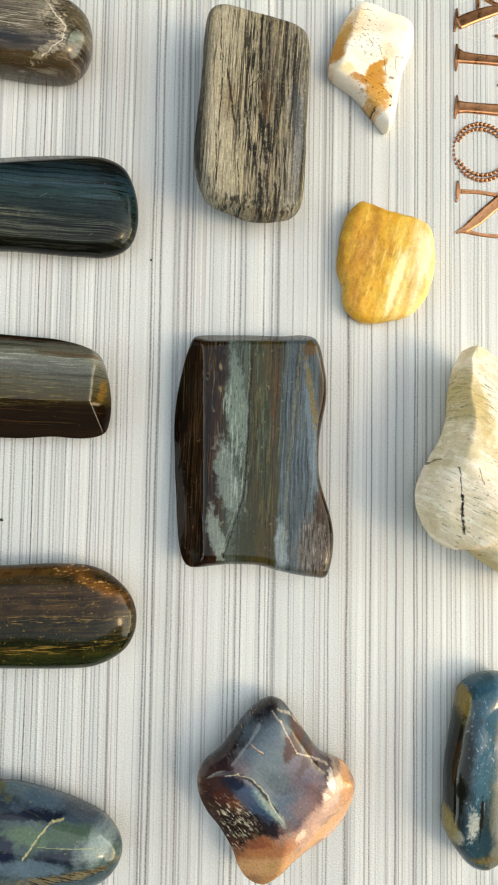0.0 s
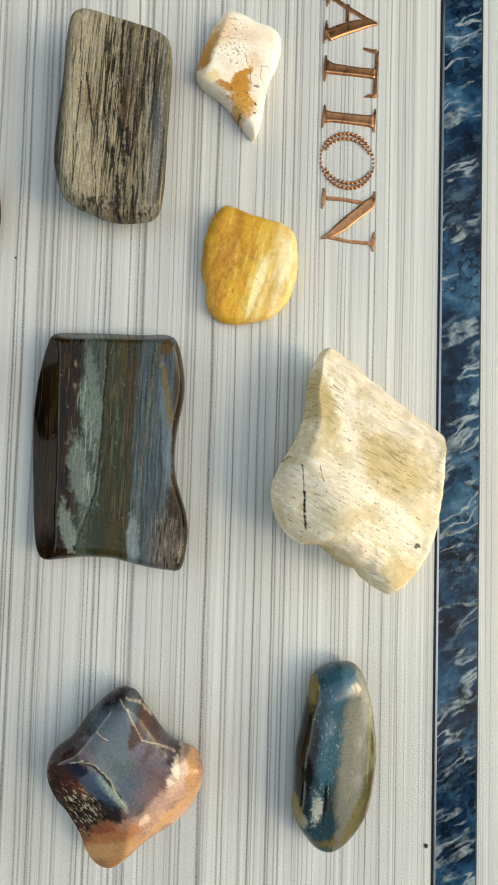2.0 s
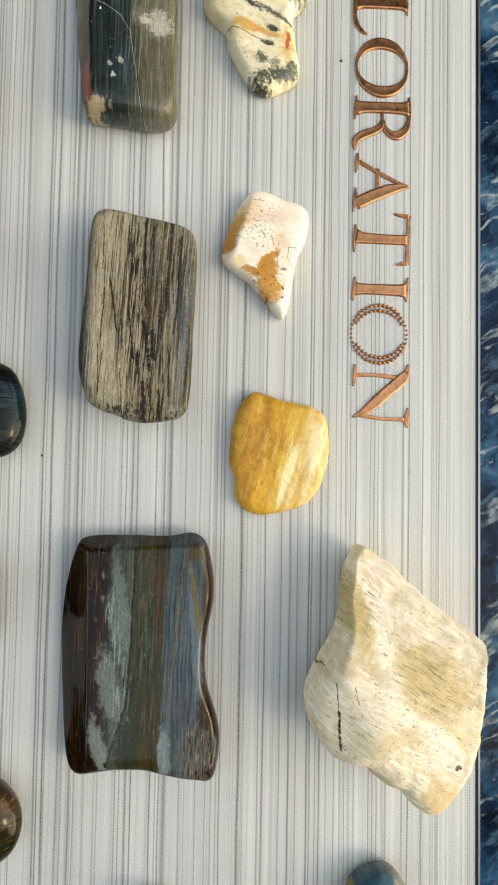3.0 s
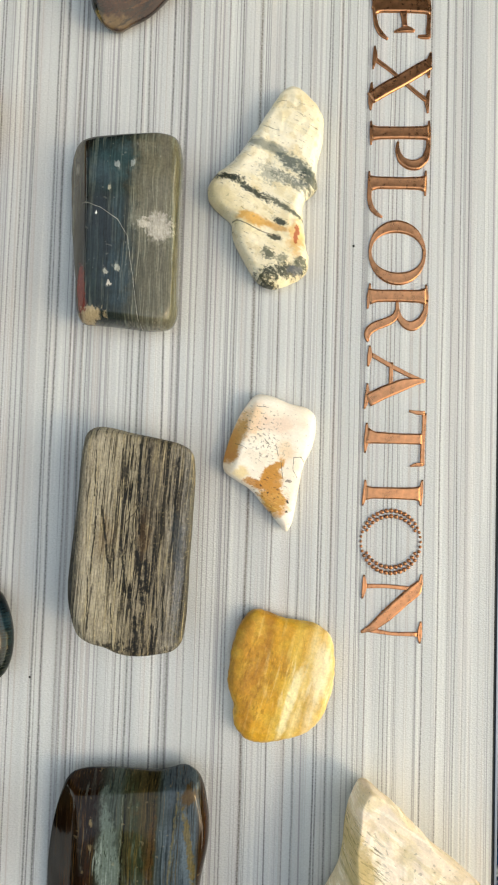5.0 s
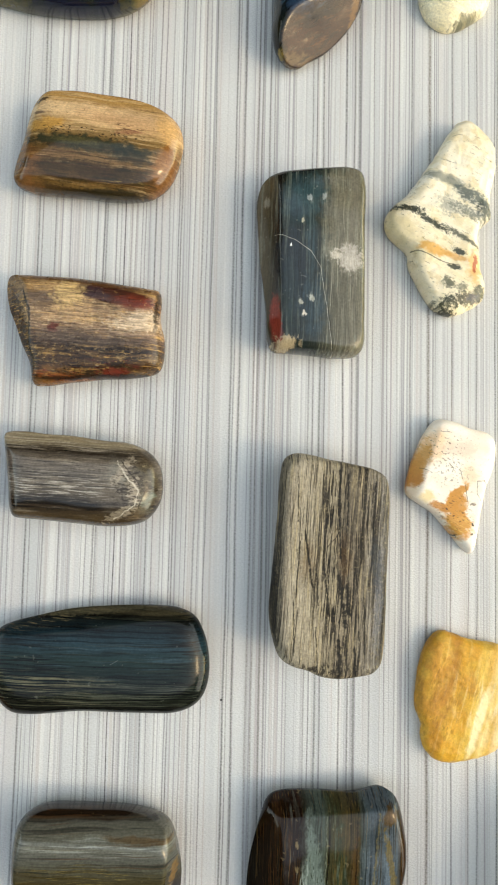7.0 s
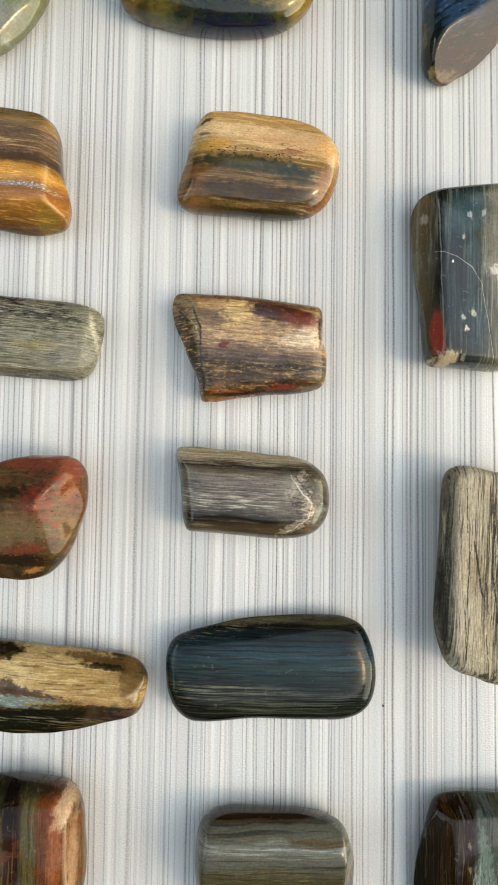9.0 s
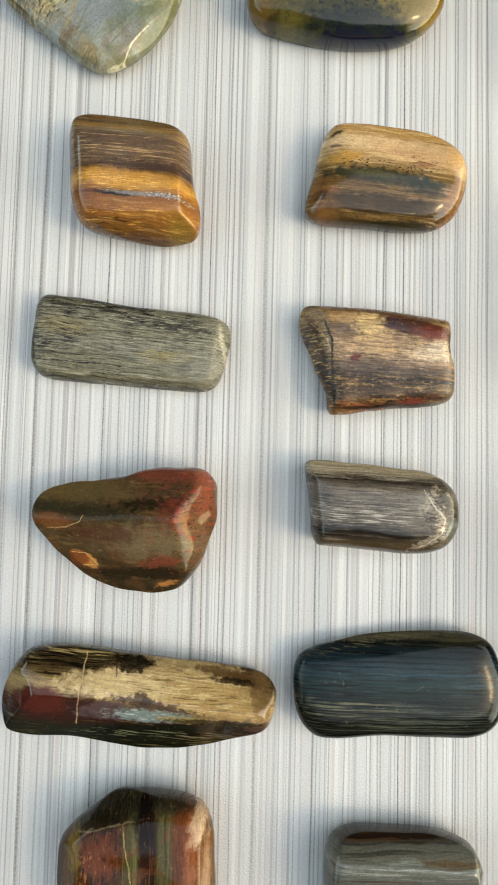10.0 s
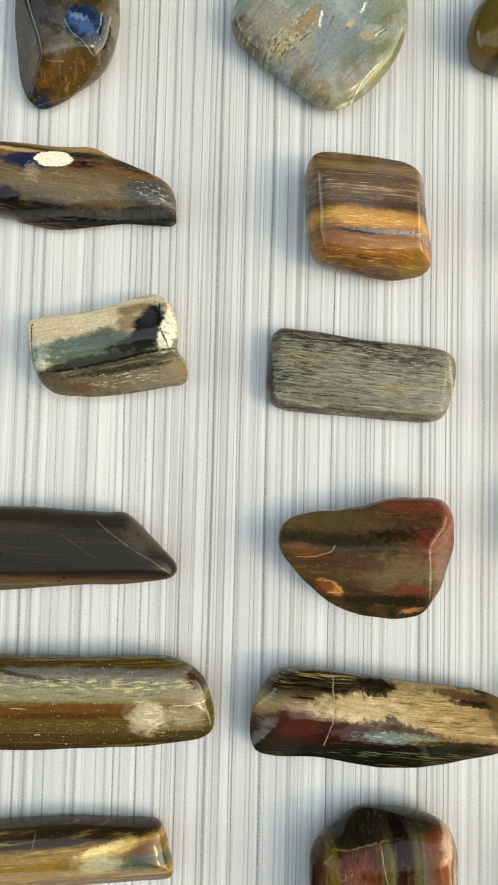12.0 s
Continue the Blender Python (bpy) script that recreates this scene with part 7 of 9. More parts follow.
surface = stone_material("red_stone", -3, [(-20, "3E3220"), (-8, "56442C"), (2, "5C4A30"), (10, "5A4630"), (18, "64432E")], [
    ("cloud", "70482C", 0.5, 8, 0.47, 0.63),
    ("cloud", "3A2E1C", 0.5, 5, 0.5, 0.64),
    ("streak", "8A6E44", 0.4, 10, 1.6, 0.52, 0.65),
    ("patch", "6E5C38", 0.7, -16.5, 10.8, 16.7, 3.7, 3, 0.5, 3, 0.5),
    ("patch", "3A3628", 0.85, -15.6, 4.8, 18.4, 2.3, -5, 0.5, 3, 0.5),
    ("patch", "2C261A", 0.85, 6.3, 7.3, 10.5, 1.8, 6, 0.7, 2, 0.4),
    ("patch", "302618", 0.9, 5.1, -15.1, 16.7, 2.3, 0, 0.5, 3, 0.5),
    ("patch", "84745A", 0.6, 4.9, -4.4, 13.2, 5.3, 0, 0.5, 4, 0.6),
    ("patch", "5A3626", 0.7, -7.6, -2.3, 9.6, 3.3, 0, 0.6, 3, 0.5),
    ("patch", "8A4430", 0.7, 11, 17.2, 12.3, 3.0, -4, 0.6, 3, 0.5),
    ("patch", "7E3C2A", 0.65, 15.1, 5, 5.3, 5.3, 30, 0.7, 2.5, 0.5)
    ] + [
    ("patch", "8E4C38", 0.6, 23.8, 11.4, 3.2, 10.5, 0, 0.6, 3, 0.5),
    ("patch", "8E4028", 0.6, 9.7, -11, 6.1, 1.6, 10, 0.9, 1.6, 0.4),
    ("patch", "7A5A44", 0.5, 21.5, -3.5, 3.5, 7.9, 10, 0.6, 3, 0.6),
    ("zone", "9A3A22", 0.6, 17.5, 4.3, 11.4, 16.7, 0, 3, 1.4, 0.55, 0.62),
    ("zone", "A45840", 0.5, 19, 11.4, 9.6, 9.6, 0, 4, 1.2, 0.57, 0.64),
    ("zone", "1E160E", 0.8, 19.1, 3.5, 9.6, 13.2, 0, 2.4, 1.2, 0.6, 0.65),
    ("patch", "7A4A24", 0.8, -24.8, 1.4, 7.0, 2.3, -6, 0.4, 3, 0.4),
    ("patch", "B07838", 0.95, -14.5, -11, 4.9, 2.1, -32, 0.15, 3, 0.12),
    ("patch", "7A3E1C", 0.8, -16.8, -10.8, 3.2, 2.6, -30, 0.3, 3, 0.3)
    ] + [
    ("vein", "D8B880", 0.6, -18.8, -8.7, -14.5, -8.9, 0.25, 0.2),
    ("vein", "D8B880", 0.6, -14.5, -8.9, -10.2, -12.9, 0.25, 0.2),
    ("vein", "D8B880", 0.6, -10.2, -12.9, -15.2, -13.1, 0.25, 0.2),
    ("vein", "C8A87C", 0.6, -26.3, -0.9, -20.1, -0.5, 0.25, 0.4),
    ("vein", "C8A87C", 0.6, -20.1, -0.5, -15.5, 1.5, 0.25, 0.4),
    ("vein", "C8A87C", 0.6, -15.5, 1.5, -14.6, 3.5, 0.25, 0.4),
    ("patch", "C08040", 0.8, 12.2, -18.3, 3.0, 0.9, 18, 0.5, 2, 0.4),
    ("speck", "C8A878", 0.12, 1.2, 0.69, 0.73)], gloss=0.05, clear=0.3, ior=1.3, fibre=0.1)
stone("polished_stone", "red-brown translucent jasper nugget with a sharp ridge", (-159, 138.4), [(-30.6, 8.6), (-27, 11.4), (-22.5, 12.9), (-5, 15.4), (4.2, 17.8), (11.7, 18.8), (18.2, 18.9), (23.9, 17.7), (26.7, 14.1), (27.5, 8.5), (27.2, 2), (25.4, -4.4), (20.1, -15.5), (16.8, -19.1), (11.3, -21.4), (4.8, -21.9), (-2.6, -21.1), (-9.9, -19), (-16.4, -15.4), (-22, -10.4), (-30.4, -0.5), (-31.8, 4)],
      25.5, surface, belly=0.38, crown=2.4, tuck=0.86, soft=1.8, lumps=(0.9, 9), facets=[(0.257, -0.679, 24.0), (0.252, 0.518, 20.5), (-1.014, 0.286, 38.9)], seed=22)

surface = stone_material("pet_stone", -7, [(-15, "1C2018"), (-10, "242419"), (-6, "3A2218"), (-2, "5A4034"), (1, "8A7250"), (5, "A08860"), (8, "6A5638"), (11, "4A3A24"), (15, "3C3020"), (19, "54442C")], [
    ("streak", "221A10", 0.5, 20, 0.8, 0.52, 0.62),
    ("streak", "A08A5C", 0.35, 16, 0.6, 0.57, 0.65),
    ("patch", "3A2E1C", 0.85, -20, 15.3, 26.4, 2.6, -4, 0.5, 3, 0.3),
    ("zone", "B09C6C", 0.7, -25, 17.5, 22.0, 2.9, -4, 14, 0.5, 0.53, 0.6),
    ("zone", "14100A", 0.85, -21, 13.6, 22.0, 4.4, -4, 14, 0.6, 0.52, 0.58),
    ("patch", "B4986C", 0.85, 11.9, 6.7, 20.9, 4.8, -10, 0.35, 4, 0.25),
    ("patch", "C8B088", 0.85, -5.1, 7.3, 16.5, 3.7, -6, 0.5, 3, 0.25),
    ("patch", "B09060", 0.8, 29, 1.7, 14.3, 5.5, -10, 0.5, 3, 0.3),
    ("patch", "A89068", 0.7, 15.9, 12.5, 15.4, 2.4, -10, 0.5, 2.5, 0.3),
    ("zone", "6A5432", 0.7, 16.9, 6.7, 27.5, 8.8, -8, 10, 0.5, 0.56, 0.62)
    ] + [
    ("zone", "E0CCA0", 0.5, 10.9, 4.8, 26.4, 5.5, -8, 8, 0.6, 0.54, 0.62),
    ("patch", "5A4024", 0.85, 31, 8.5, 12.1, 1.4, -12, 0.6, 2, 0.3),
    ("patch", "2A2014", 0.85, 33.1, 6.6, 8.8, 0.9, -10, 0.7, 2, 0.3),
    ("patch", "3E1A14", 0.95, -21.8, 0.2, 17.6, 5.1, -4, 0.3, 4, 0.25),
    ("patch", "5A1E12", 0.9, -29.6, 3.1, 8.8, 4.4, -8, 0.4, 4, 0.3),
    ("patch", "5C4A4C", 0.85, -7, -0.4, 9.9, 3.3, -6, 0.5, 3, 0.3),
    ("patch", "54403A", 0.85, 5.9, 1.4, 12.1, 1.8, -12, 0.7, 2, 0.25),
    ("patch", "4A3A34", 0.85, 2.4, 3.8, 3.1, 1.8, -30, 0.6, 2, 0.25),
    ("patch", "7A8E8C", 0.8, 5, -2.4, 12.1, 2.4, -4, 0.6, 2, 0.3)
    ] + [
    ("zone", "B4C0B8", 0.6, 2, -1.9, 12.1, 2.6, -4, 4, 0.6, 0.55, 0.61),
    ("patch", "9A8654", 0.8, 16, -4, 7.7, 1.3, -6, 0.8, 1.6, 0.3),
    ("patch", "1C2018", 0.95, -1, -8.6, 33.0, 2.9, 2, 0.35, 4, 0.25),
    ("zone", "86846A", 0.7, 5, -9.5, 26.4, 1.5, -2, 8, 0.4, 0.53, 0.6),
    ("patch", "6E5434", 0.8, 40.2, 3.6, 3.3, 6.6, 0, 0.5, 3, 0.4),
    ("patch", "14120C", 0.9, -1.2, 13, 6.2, 2.4, 0, 0.5, 2, 0.25),
    ("patch", "2E2818", 0.85, 25, -5, 15.4, 1.1, -4, 0.6, 2, 0.3),
    ("vein", "C0A480", 0.75, -16.1, 16.5, -16.8, 8.8, 0.34, 0.5),
    ("vein", "C0A480", 0.75, -16.8, 8.8, -17.7, 2.1, 0.34, 0.5),
    ("vein", "C0A480", 0.75, -17.7, 2.1, -18.9, -5.6, 0.34, 0.5)
    ] + [
    ("vein", "6A3A24", 0.6, -16.7, 7.8, -18, -0.8, 0.3, 0.7),
    ("vein", "3A1C10", 0.85, -6.9, 16.9, -6.5, 9.7, 0.45, 0.5),
    # these three pale lines draw a white highlight along the top, not a mineral vein
    ("vein", "E8DCC0", 0.3, -4.9, 10.4, 4.9, 9.8, 0.25, 0.5),
    ("vein", "E8DCC0", 0.3, 4.9, 9.8, 18.9, 8, 0.25, 0.5),
    ("vein", "E8DCC0", 0.3, 18.9, 8, 33.1, 5.4, 0.25, 0.5),
    ("speck", "C8B08A", 0.08, 1.0, 0.7, 0.74)], gloss=0.06, fibre=0.14)
stone("polished_stone", "long petrified wood stone, dark red, cream and green", (-156.1, 81.1), [(-34.5, 17.4), (-29, 18.3), (-19.8, 18), (2.7, 14.5), (27.2, 11.4), (36.7, 10), (42.4, 7.4), (45.1, 3.1), (44.7, -1.4), (43, -6.9), (40.6, -9.3), (33, -10.9), (21.8, -14.1), (5, -15.5), (-4.3, -14.5), (-19.2, -11), (-36.6, -10), (-41.5, -7.8), (-43.3, -3), (-43.3, 3.3), (-41.3, 8.7), (-38.1, 14.1)],
      16.5, surface, belly=0.46, crown=3.4, tuck=0.86, soft=0.5, lumps=(0.4, 9), facets=[(-0.149, -0.762, 19.8), (0.047, 0.613, 14.9), (0.697, 0.094, 37.7)], seed=23)

surface = stone_material("jasper_stone", 90, [(-22.5, "674F37"), (-19.5, "87664B"), (-17.6, "6A4120"), (-14, "663416"), (-11, "603416"), (-9.6, "585336"), (-6, "544F30"), (-4.6, "321A12"), (-0.5, "381E12"), (0.6, "686842"), (2, "5C5836"), (4.4, "483B1E"), (6.6, "472713"), (12.2, "562B14"), (16.6, "4D2F15"), (18.7, "664F24"), (22, "573A1B"), (25.1, "382212")], [
    ("streak", "866034", 0.42, 20, 1, 0.53, 0.65),
    ("streak", "211109", 0.5, 24, 0.9, 0.52, 0.63),
    ("cloud", "753E19", 0.4, 5, 0.52, 0.62),
    ("patch", "6F3615", 0.8, -12.2, 7.4, 5.9, 5.9, 0, 0.6, 3, 0.4),
    ("zone", "A96A33", 0.7, -14.7, 2, 7, 8, 0, 3, 1.4, 0.55, 0.62),
    ("zone", "1B0E07", 0.8, -12, 0, 8, 14, 0, 4, 1.2, 0.56, 0.62),
    ("patch", "856A25", 0.7, -19.5, 7.5, 1.8, 6.2, 0, 0.6, 2.5, 0.4),
    ("patch", "2B291B", 0.9, -9, 19.6, 17, 4.4, 14, 0.4, 4, 0.3),
    ("patch", "332F21", 0.85, 6.8, 21.2, 12, 3, -6, 0.4, 4, 0.3),
    ("zone", "53533D", 0.4, -4, 20, 20, 4, 10, 3, 0.6, 0.55, 0.62),
    ("vein", "9D8B6B", 0.5, -19, 12.6, -9, 15.4, 0.4, 0.6)
    ] + [
    ("vein", "A59377", 0.5, -9, 15.4, 3, 17.4, 0.35, 0.6),
    ("vein", "A59A67", 0.7, -5, 15.7, -2.3, 0.5, 0.3, 0.5),
    ("vein", "A59A67", 0.5, -2.3, 0.5, -1.6, -20, 0.25, 0.5),
    ("patch", "1D0E0B", 0.85, 1.6, 15.6, 2.8, 7, 0, 0.4, 3, 0.3),
    ("patch", "94552A", 0.7, 15.5, 4, 2, 14, 0, 0.6, 2.5, 0.4),
    # two pale patches put the right edge's highlight into the colour
    ("patch", "C5A68B", 0.7, 17.8, 15, 2.2, 6, -14, 0.5, 3, 0.4),
    ("patch", "B49074", 0.5, 20.5, -2, 1.2, 14, 0, 0.5, 3, 0.5),
    ("streak", "AB8055", 0.2, 12, 0.4, 0.59, 0.66),
    ("speck", "C4A074", 0.12, 1.2, 0.7, 0.74)], gloss=0.06, ior=1.34)
stone("polished_stone", "chunky red-brown and olive banded jasper, glossy", (-153.6, 32.2), [(-25.5, 7.6), (-22.9, 11.1), (-17.5, 15.4), (-10.3, 19.8), (-3.1, 20.9), (6.1, 20.7), (15.4, 18.8), (20, 16.4), (22.3, 11.4), (23.3, 3.5), (23.5, -5.3), (23.1, -14.1), (20.4, -21), (12.2, -24.3), (-0.5, -24.9), (-13.2, -23.4), (-21.3, -20.2), (-25.1, -11.5), (-26, -1.1)],
      20, surface, belly=0.48, crown=6, tuck=0.86, soft=0.6, lumps=(0.4, 9), facets=[(0.485, -2.489, 61.2), (0.978, 0.020, 37.2), (-1.457, -0.065, 45.5)], seed=24)

surface = stone_material("topblue_stone", 80, [(-18.8, "5A5648"), (-10, "4A3E28"), (0, "5C5040"), (6, "50381A"), (11, "3A3222")], [
    ("cloud", "6A4E20", 0.4, 8, 0.48, 0.63),
    ("patch", "6A6460", 0.85, -0.6, -7.1, 7.3, 8.0, 0, 0.3, 5, 0.5),
    ("patch", "5C5048", 0.6, -4.5, 1, 4.0, 6.0, 0, 0.4, 4, 0.6),
    ("patch", "5E4014", 0.9, -5.8, -16.4, 4.0, 8.7, 6, 0.3, 4, 0.4),
    ("patch", "5A3E14", 0.85, 4.5, -15.8, 13.3, 4.0, 22, 0.4, 4, 0.4),
    ("patch", "4A3A20", 0.8, 16.1, -10.7, 4.7, 5.3, 40, 0.4, 4, 0.5),
    ("patch", "7A7470", 0.5, 17.7, -0.9, 2.7, 7.3, -6, 0.4, 4, 0.5),
    ("patch", "163A5C", 1, 9.1, -2.7, 6.7, 6.0, -25, 0.25, 3, 0.18),
    ("patch", "2E5C88", 0.85, 7.9, -2.8, 4.1, 2.7, -35, 0.4, 2, 0.35),
    ("patch", "0A1626", 0.9, 14.7, -3.7, 1.7, 5.3, -12, 0.4, 2, 0.3)
    ] + [
    ("patch", "0C1A2C", 0.9, 12.3, -7.7, 2.7, 1.7, 30, 0.4, 2, 0.3),
    ("patch", "0E2C4A", 0.85, 8.4, 1.1, 6.0, 1.7, -10, 0.5, 2, 0.4),
    ("vein", "A8B0A8", 0.4, 2.6, -1.8, 4.3, -5.2, 0.35, 0.7),
    ("vein", "A8B0A8", 0.4, 4.3, -5.2, 8, -8.2, 0.35, 0.7),
    ("vein", "A8B0A8", 0.4, 8, -8.2, 11.8, -11.1, 0.35, 0.7),
    ("vein", "A8BCC4", 0.4, 14.5, 2.2, 14, -1.8, 0.4, 0.6),
    ("vein", "A8BCC4", 0.4, 14, -1.8, 13.2, -4.7, 0.4, 0.6),
    ("patch", "7C98B0", 0.5, 7.2, -0.6, 3.3, 0.8, -15, 0.5, 1.6, 0.4),
    ("vein", "B09C7C", 0.35, -3.4, -14.4, 2, -14, 0.3, 0.3),
    ("patch", "1C2438", 0.85, -4.9, -27.5, 6.0, 1.7, 12, 0.4, 3, 0.4),
    ("patch", "3A4660", 0.6, 6.5, -20.8, 4.7, 1.3, 25, 0.5, 3, 0.5)
    ] + [
    ("patch", "14180E", 0.8, -8, -23.5, 2.3, 1.7, -30, 0.5, 2, 0.4),
    ("vein", "B89858", 0.6, -9.2, -6, -7.3, -5.5, 0.25, 0.3),
    ("vein", "B89858", 0.6, 1.3, -19.5, 2.8, -17.9, 0.25, 0.3),
    # grey-blue patch paints the glassy reflection across the middle
    ("patch", "34404A", 0.65, -6, 6, 8, 16, 0, 0.5, 4, 0.5),
    ("patch", "14263C", 0.8, -9, -23, 6, 3, -20, 0.5, 3, 0.4),
    ("cloud", "241C12", 0.5, 5, 0.52, 0.62),
    ("zone", "7A6238", 0.5, 4, -15, 14, 6, 22, 6, 1.2, 0.54, 0.62),
    ("speck", "D0C4A8", 0.3, 0.8, 0.71, 0.75)], gloss=0.06, fibre=0.1)
stone("polished_stone", "brown and deep blue translucent stone with a chipped hollow", (-267.1, 315.4), [(-15.8, 5.8), (-15.6, -6.1), (-14.7, -16), (-11.7, -22.8), (-7.9, -25.1), (-3.2, -23.7), (4.3, -18.9), (11.7, -13.5), (16.4, -7.3), (18.7, 0.9), (19.2, 9), (17.6, 20), (10.7, 27.6), (-2.8, 29.7), (-12.1, 24.1), (-15.3, 15.8)],
      16, surface, belly=0.46, crown=4.5, tuck=0.86, soft=1.2, lumps=(0.3, 9), facets=[(1.019, 0.313, 24.0), (-0.454, 1.404, 33.3)], seed=25)

surface = stone_material("spot_stone", -8, [(-14.2, "7A5E38"), (-12.5, "2A2016"), (-10.6, "241C14"), (-7.7, "3A3024"), (-4.5, "665840"), (-0.7, "76664E"), (3.6, "745E44"), (6.8, "4E3A28"), (10.6, "4A4034"), (12.5, "9A7E54")], [
    ("streak", "8A7450", 0.42, 20, 1, 0.525, 0.65),
    ("streak", "2A2014", 0.42, 22, 1, 0.525, 0.65),
    ("patch", "1C3458", 0.92, -12.7, 6.7, 6.2, 3.7, 0, 0.28, 4, 0.4),
    ("patch", "8a7050", 0.7, -20.1, 10.2, 4.4, 2.2, 0, 0.42, 3, 0.4),
    ("patch", "6E5A48", 0.6, 4.7, 6.9, 9.2, 2.6, 0, 0.42, 4, 0.4),
    ("patch", "3A1E14", 0.8, 5.6, 6.4, 2.9, 1.5, 0, 0.42, 3, 0.4),
    ("patch", "6E4E34", 0.5, 16.8, 4.6, 9.2, 1.3, -18, 0.49, 3, 0.4),
    ("patch", "50504E", 0.9, 25.8, -4.6, 8.5, 4.8, -10, 0.35, 4, 0.4),
    ("patch", "1C1814", 0.85, 26.5, -10.7, 9.2, 1.3, 2, 0.35, 3, 0.4),
    ("patch", "14100C", 0.85, -20.6, -5.6, 4.4, 2.6, 0, 0.42, 3, 0.4)
    ] + [
    ("patch", "33251a", 0.7, -9.4, -13.3, 12.9, 1.1, -3, 0.42, 3, 0.4),
    ("patch", "1e1812", 0.7, -0.4, -9.1, 14.7, 1.3, -3, 0.63, 2, 0.4),
    ("patch", "A0855A", 0.75, 1.6, -14.4, 12.9, 0.5, 2, 0.35, 3, 0.4),
    ("zone", "D0CCC4", 0.5, 26.9, -3, 6.2, 3.3, -20, 2.5, 0.7, 0.545, 0.67),
    ("patch", "24221e", 0.7, 31.1, -8.6, 4.8, 1.8, 0, 0.35, 3, 0.5),
    ("vein", "b8a488", 0.45, -13.5, 3.2, -12, -0.5, 0.18, 0.4),
    ("patch", "8E7A5C", 0.75, -0.6, -0.4, 16.5, 2.9, -4, 0.42, 4, 0.6),
    ("patch", "F2EBDD", 1, -6, 8.3, 5.7, 3.1, 2, 0.18, 5, 0.08),
    ("zone", "B8AC94", 0.37, 4.7, 0.7, 28.7, 8.0, -4, 2.2, 1, 0.54, 0.66),
    ("patch", "6A5A40", 0.7, 0.5, -3.3, 21.3, 4.0, -3, 0.5, 4, 0.6)
    ] + [
    ("patch", "7A6248", 0.6, 11.4, 2.9, 16.0, 2.7, -10, 0.5, 3, 0.5),
    ("patch", "16110C", 0.97, -20.8, -5.5, 4.7, 2.4, -10, 0.5, 2.5, 0.35),
    ("patch", "1C2E50", 0.9, -16.4, 8, 6.0, 3.0, 0, 0.4, 3, 0.3),
    ("patch", "4A2A1A", 0.85, 3.3, 6.7, 6.7, 1.5, -3, 0.6, 2, 0.4),
    ("patch", "2A1418", 0.9, 5.8, 7.1, 3.3, 1.1, -6, 0.6, 1.6, 0.35),
    ("patch", "1C1814", 0.95, 6.8, -9.8, 28.7, 0.9, -1, 0.5, 2, 0.35),
    ("patch", "14100C", 0.9, 24.1, -8.4, 12.0, 1.1, 0, 0.4, 2, 0.3),
    ("patch", "B89058", 0.9, 11.8, -12.3, 21.3, 0.7, 3, 0.3, 3, 0.3),
    ("patch", "4A4A48", 0.85, 26.5, -3.5, 8.7, 3.7, -8, 0.5, 3, 0.4)
    ] + [
    ("zone", "D8D4CC", 0.56, 26.5, -2.9, 7.3, 3.0, -20, 2, 0.6, 0.54, 0.65),
    ("patch", "C8A470", 0.85, -19.6, 12, 10.0, 0.8, -5, 0.4, 3, 0.35),
    ("patch", "A89880", 0.6, -12.6, 3.1, 2.3, 3.3, 20, 0.8, 1.4, 0.4),
    ("patch", "2A2420", 0.8, 3.8, 10.9, 6.7, 1.1, -5, 0.5, 2, 0.4),
    ("patch", "F2E8D4", 1, -6.1, 8.5, 6.3, 3.3, 6, 0.2, 3, 0.06),
    ("zone", "C8A878", 0.43, -6.1, 8.5, 6.0, 3.1, 0, 4, 0.5, 0.55, 0.66),
    ("patch", "8A5A34", 0.7, 16.4, 4.4, 10.7, 0.9, -14, 0.6, 2, 0.4),
    ("speck", "C8B896", 0.1, 1.5, 0.7, 0.74)], gloss=0.07)
stone("polished_stone", "dark brown stone with a white oval spot", (-262, 260.6), [(-36.1, 12), (-25, 15.1), (-15.7, 15), (-6.2, 14.4), (6.2, 14.4), (12.9, 11.4), (20.6, 8.2), (26.5, 6), (31.3, 3.3), (34.3, -0.6), (35, -5.5), (34.1, -9.5), (26.8, -9.8), (17.2, -9.7), (7.7, -10.9), (-1.7, -12.4), (-9.2, -12.5), (-16.7, -11.1), (-24.2, -9.8), (-33.6, -9.2), (-41.1, -4.7), (-42.4, 4.9)],
      14, surface, belly=0.46, crown=3, tuck=0.86, soft=0.6, lumps=(0.4, 9), facets=[(-0.024, -0.443, 14.0), (-0.419, 8.236, 83.9)], seed=26)

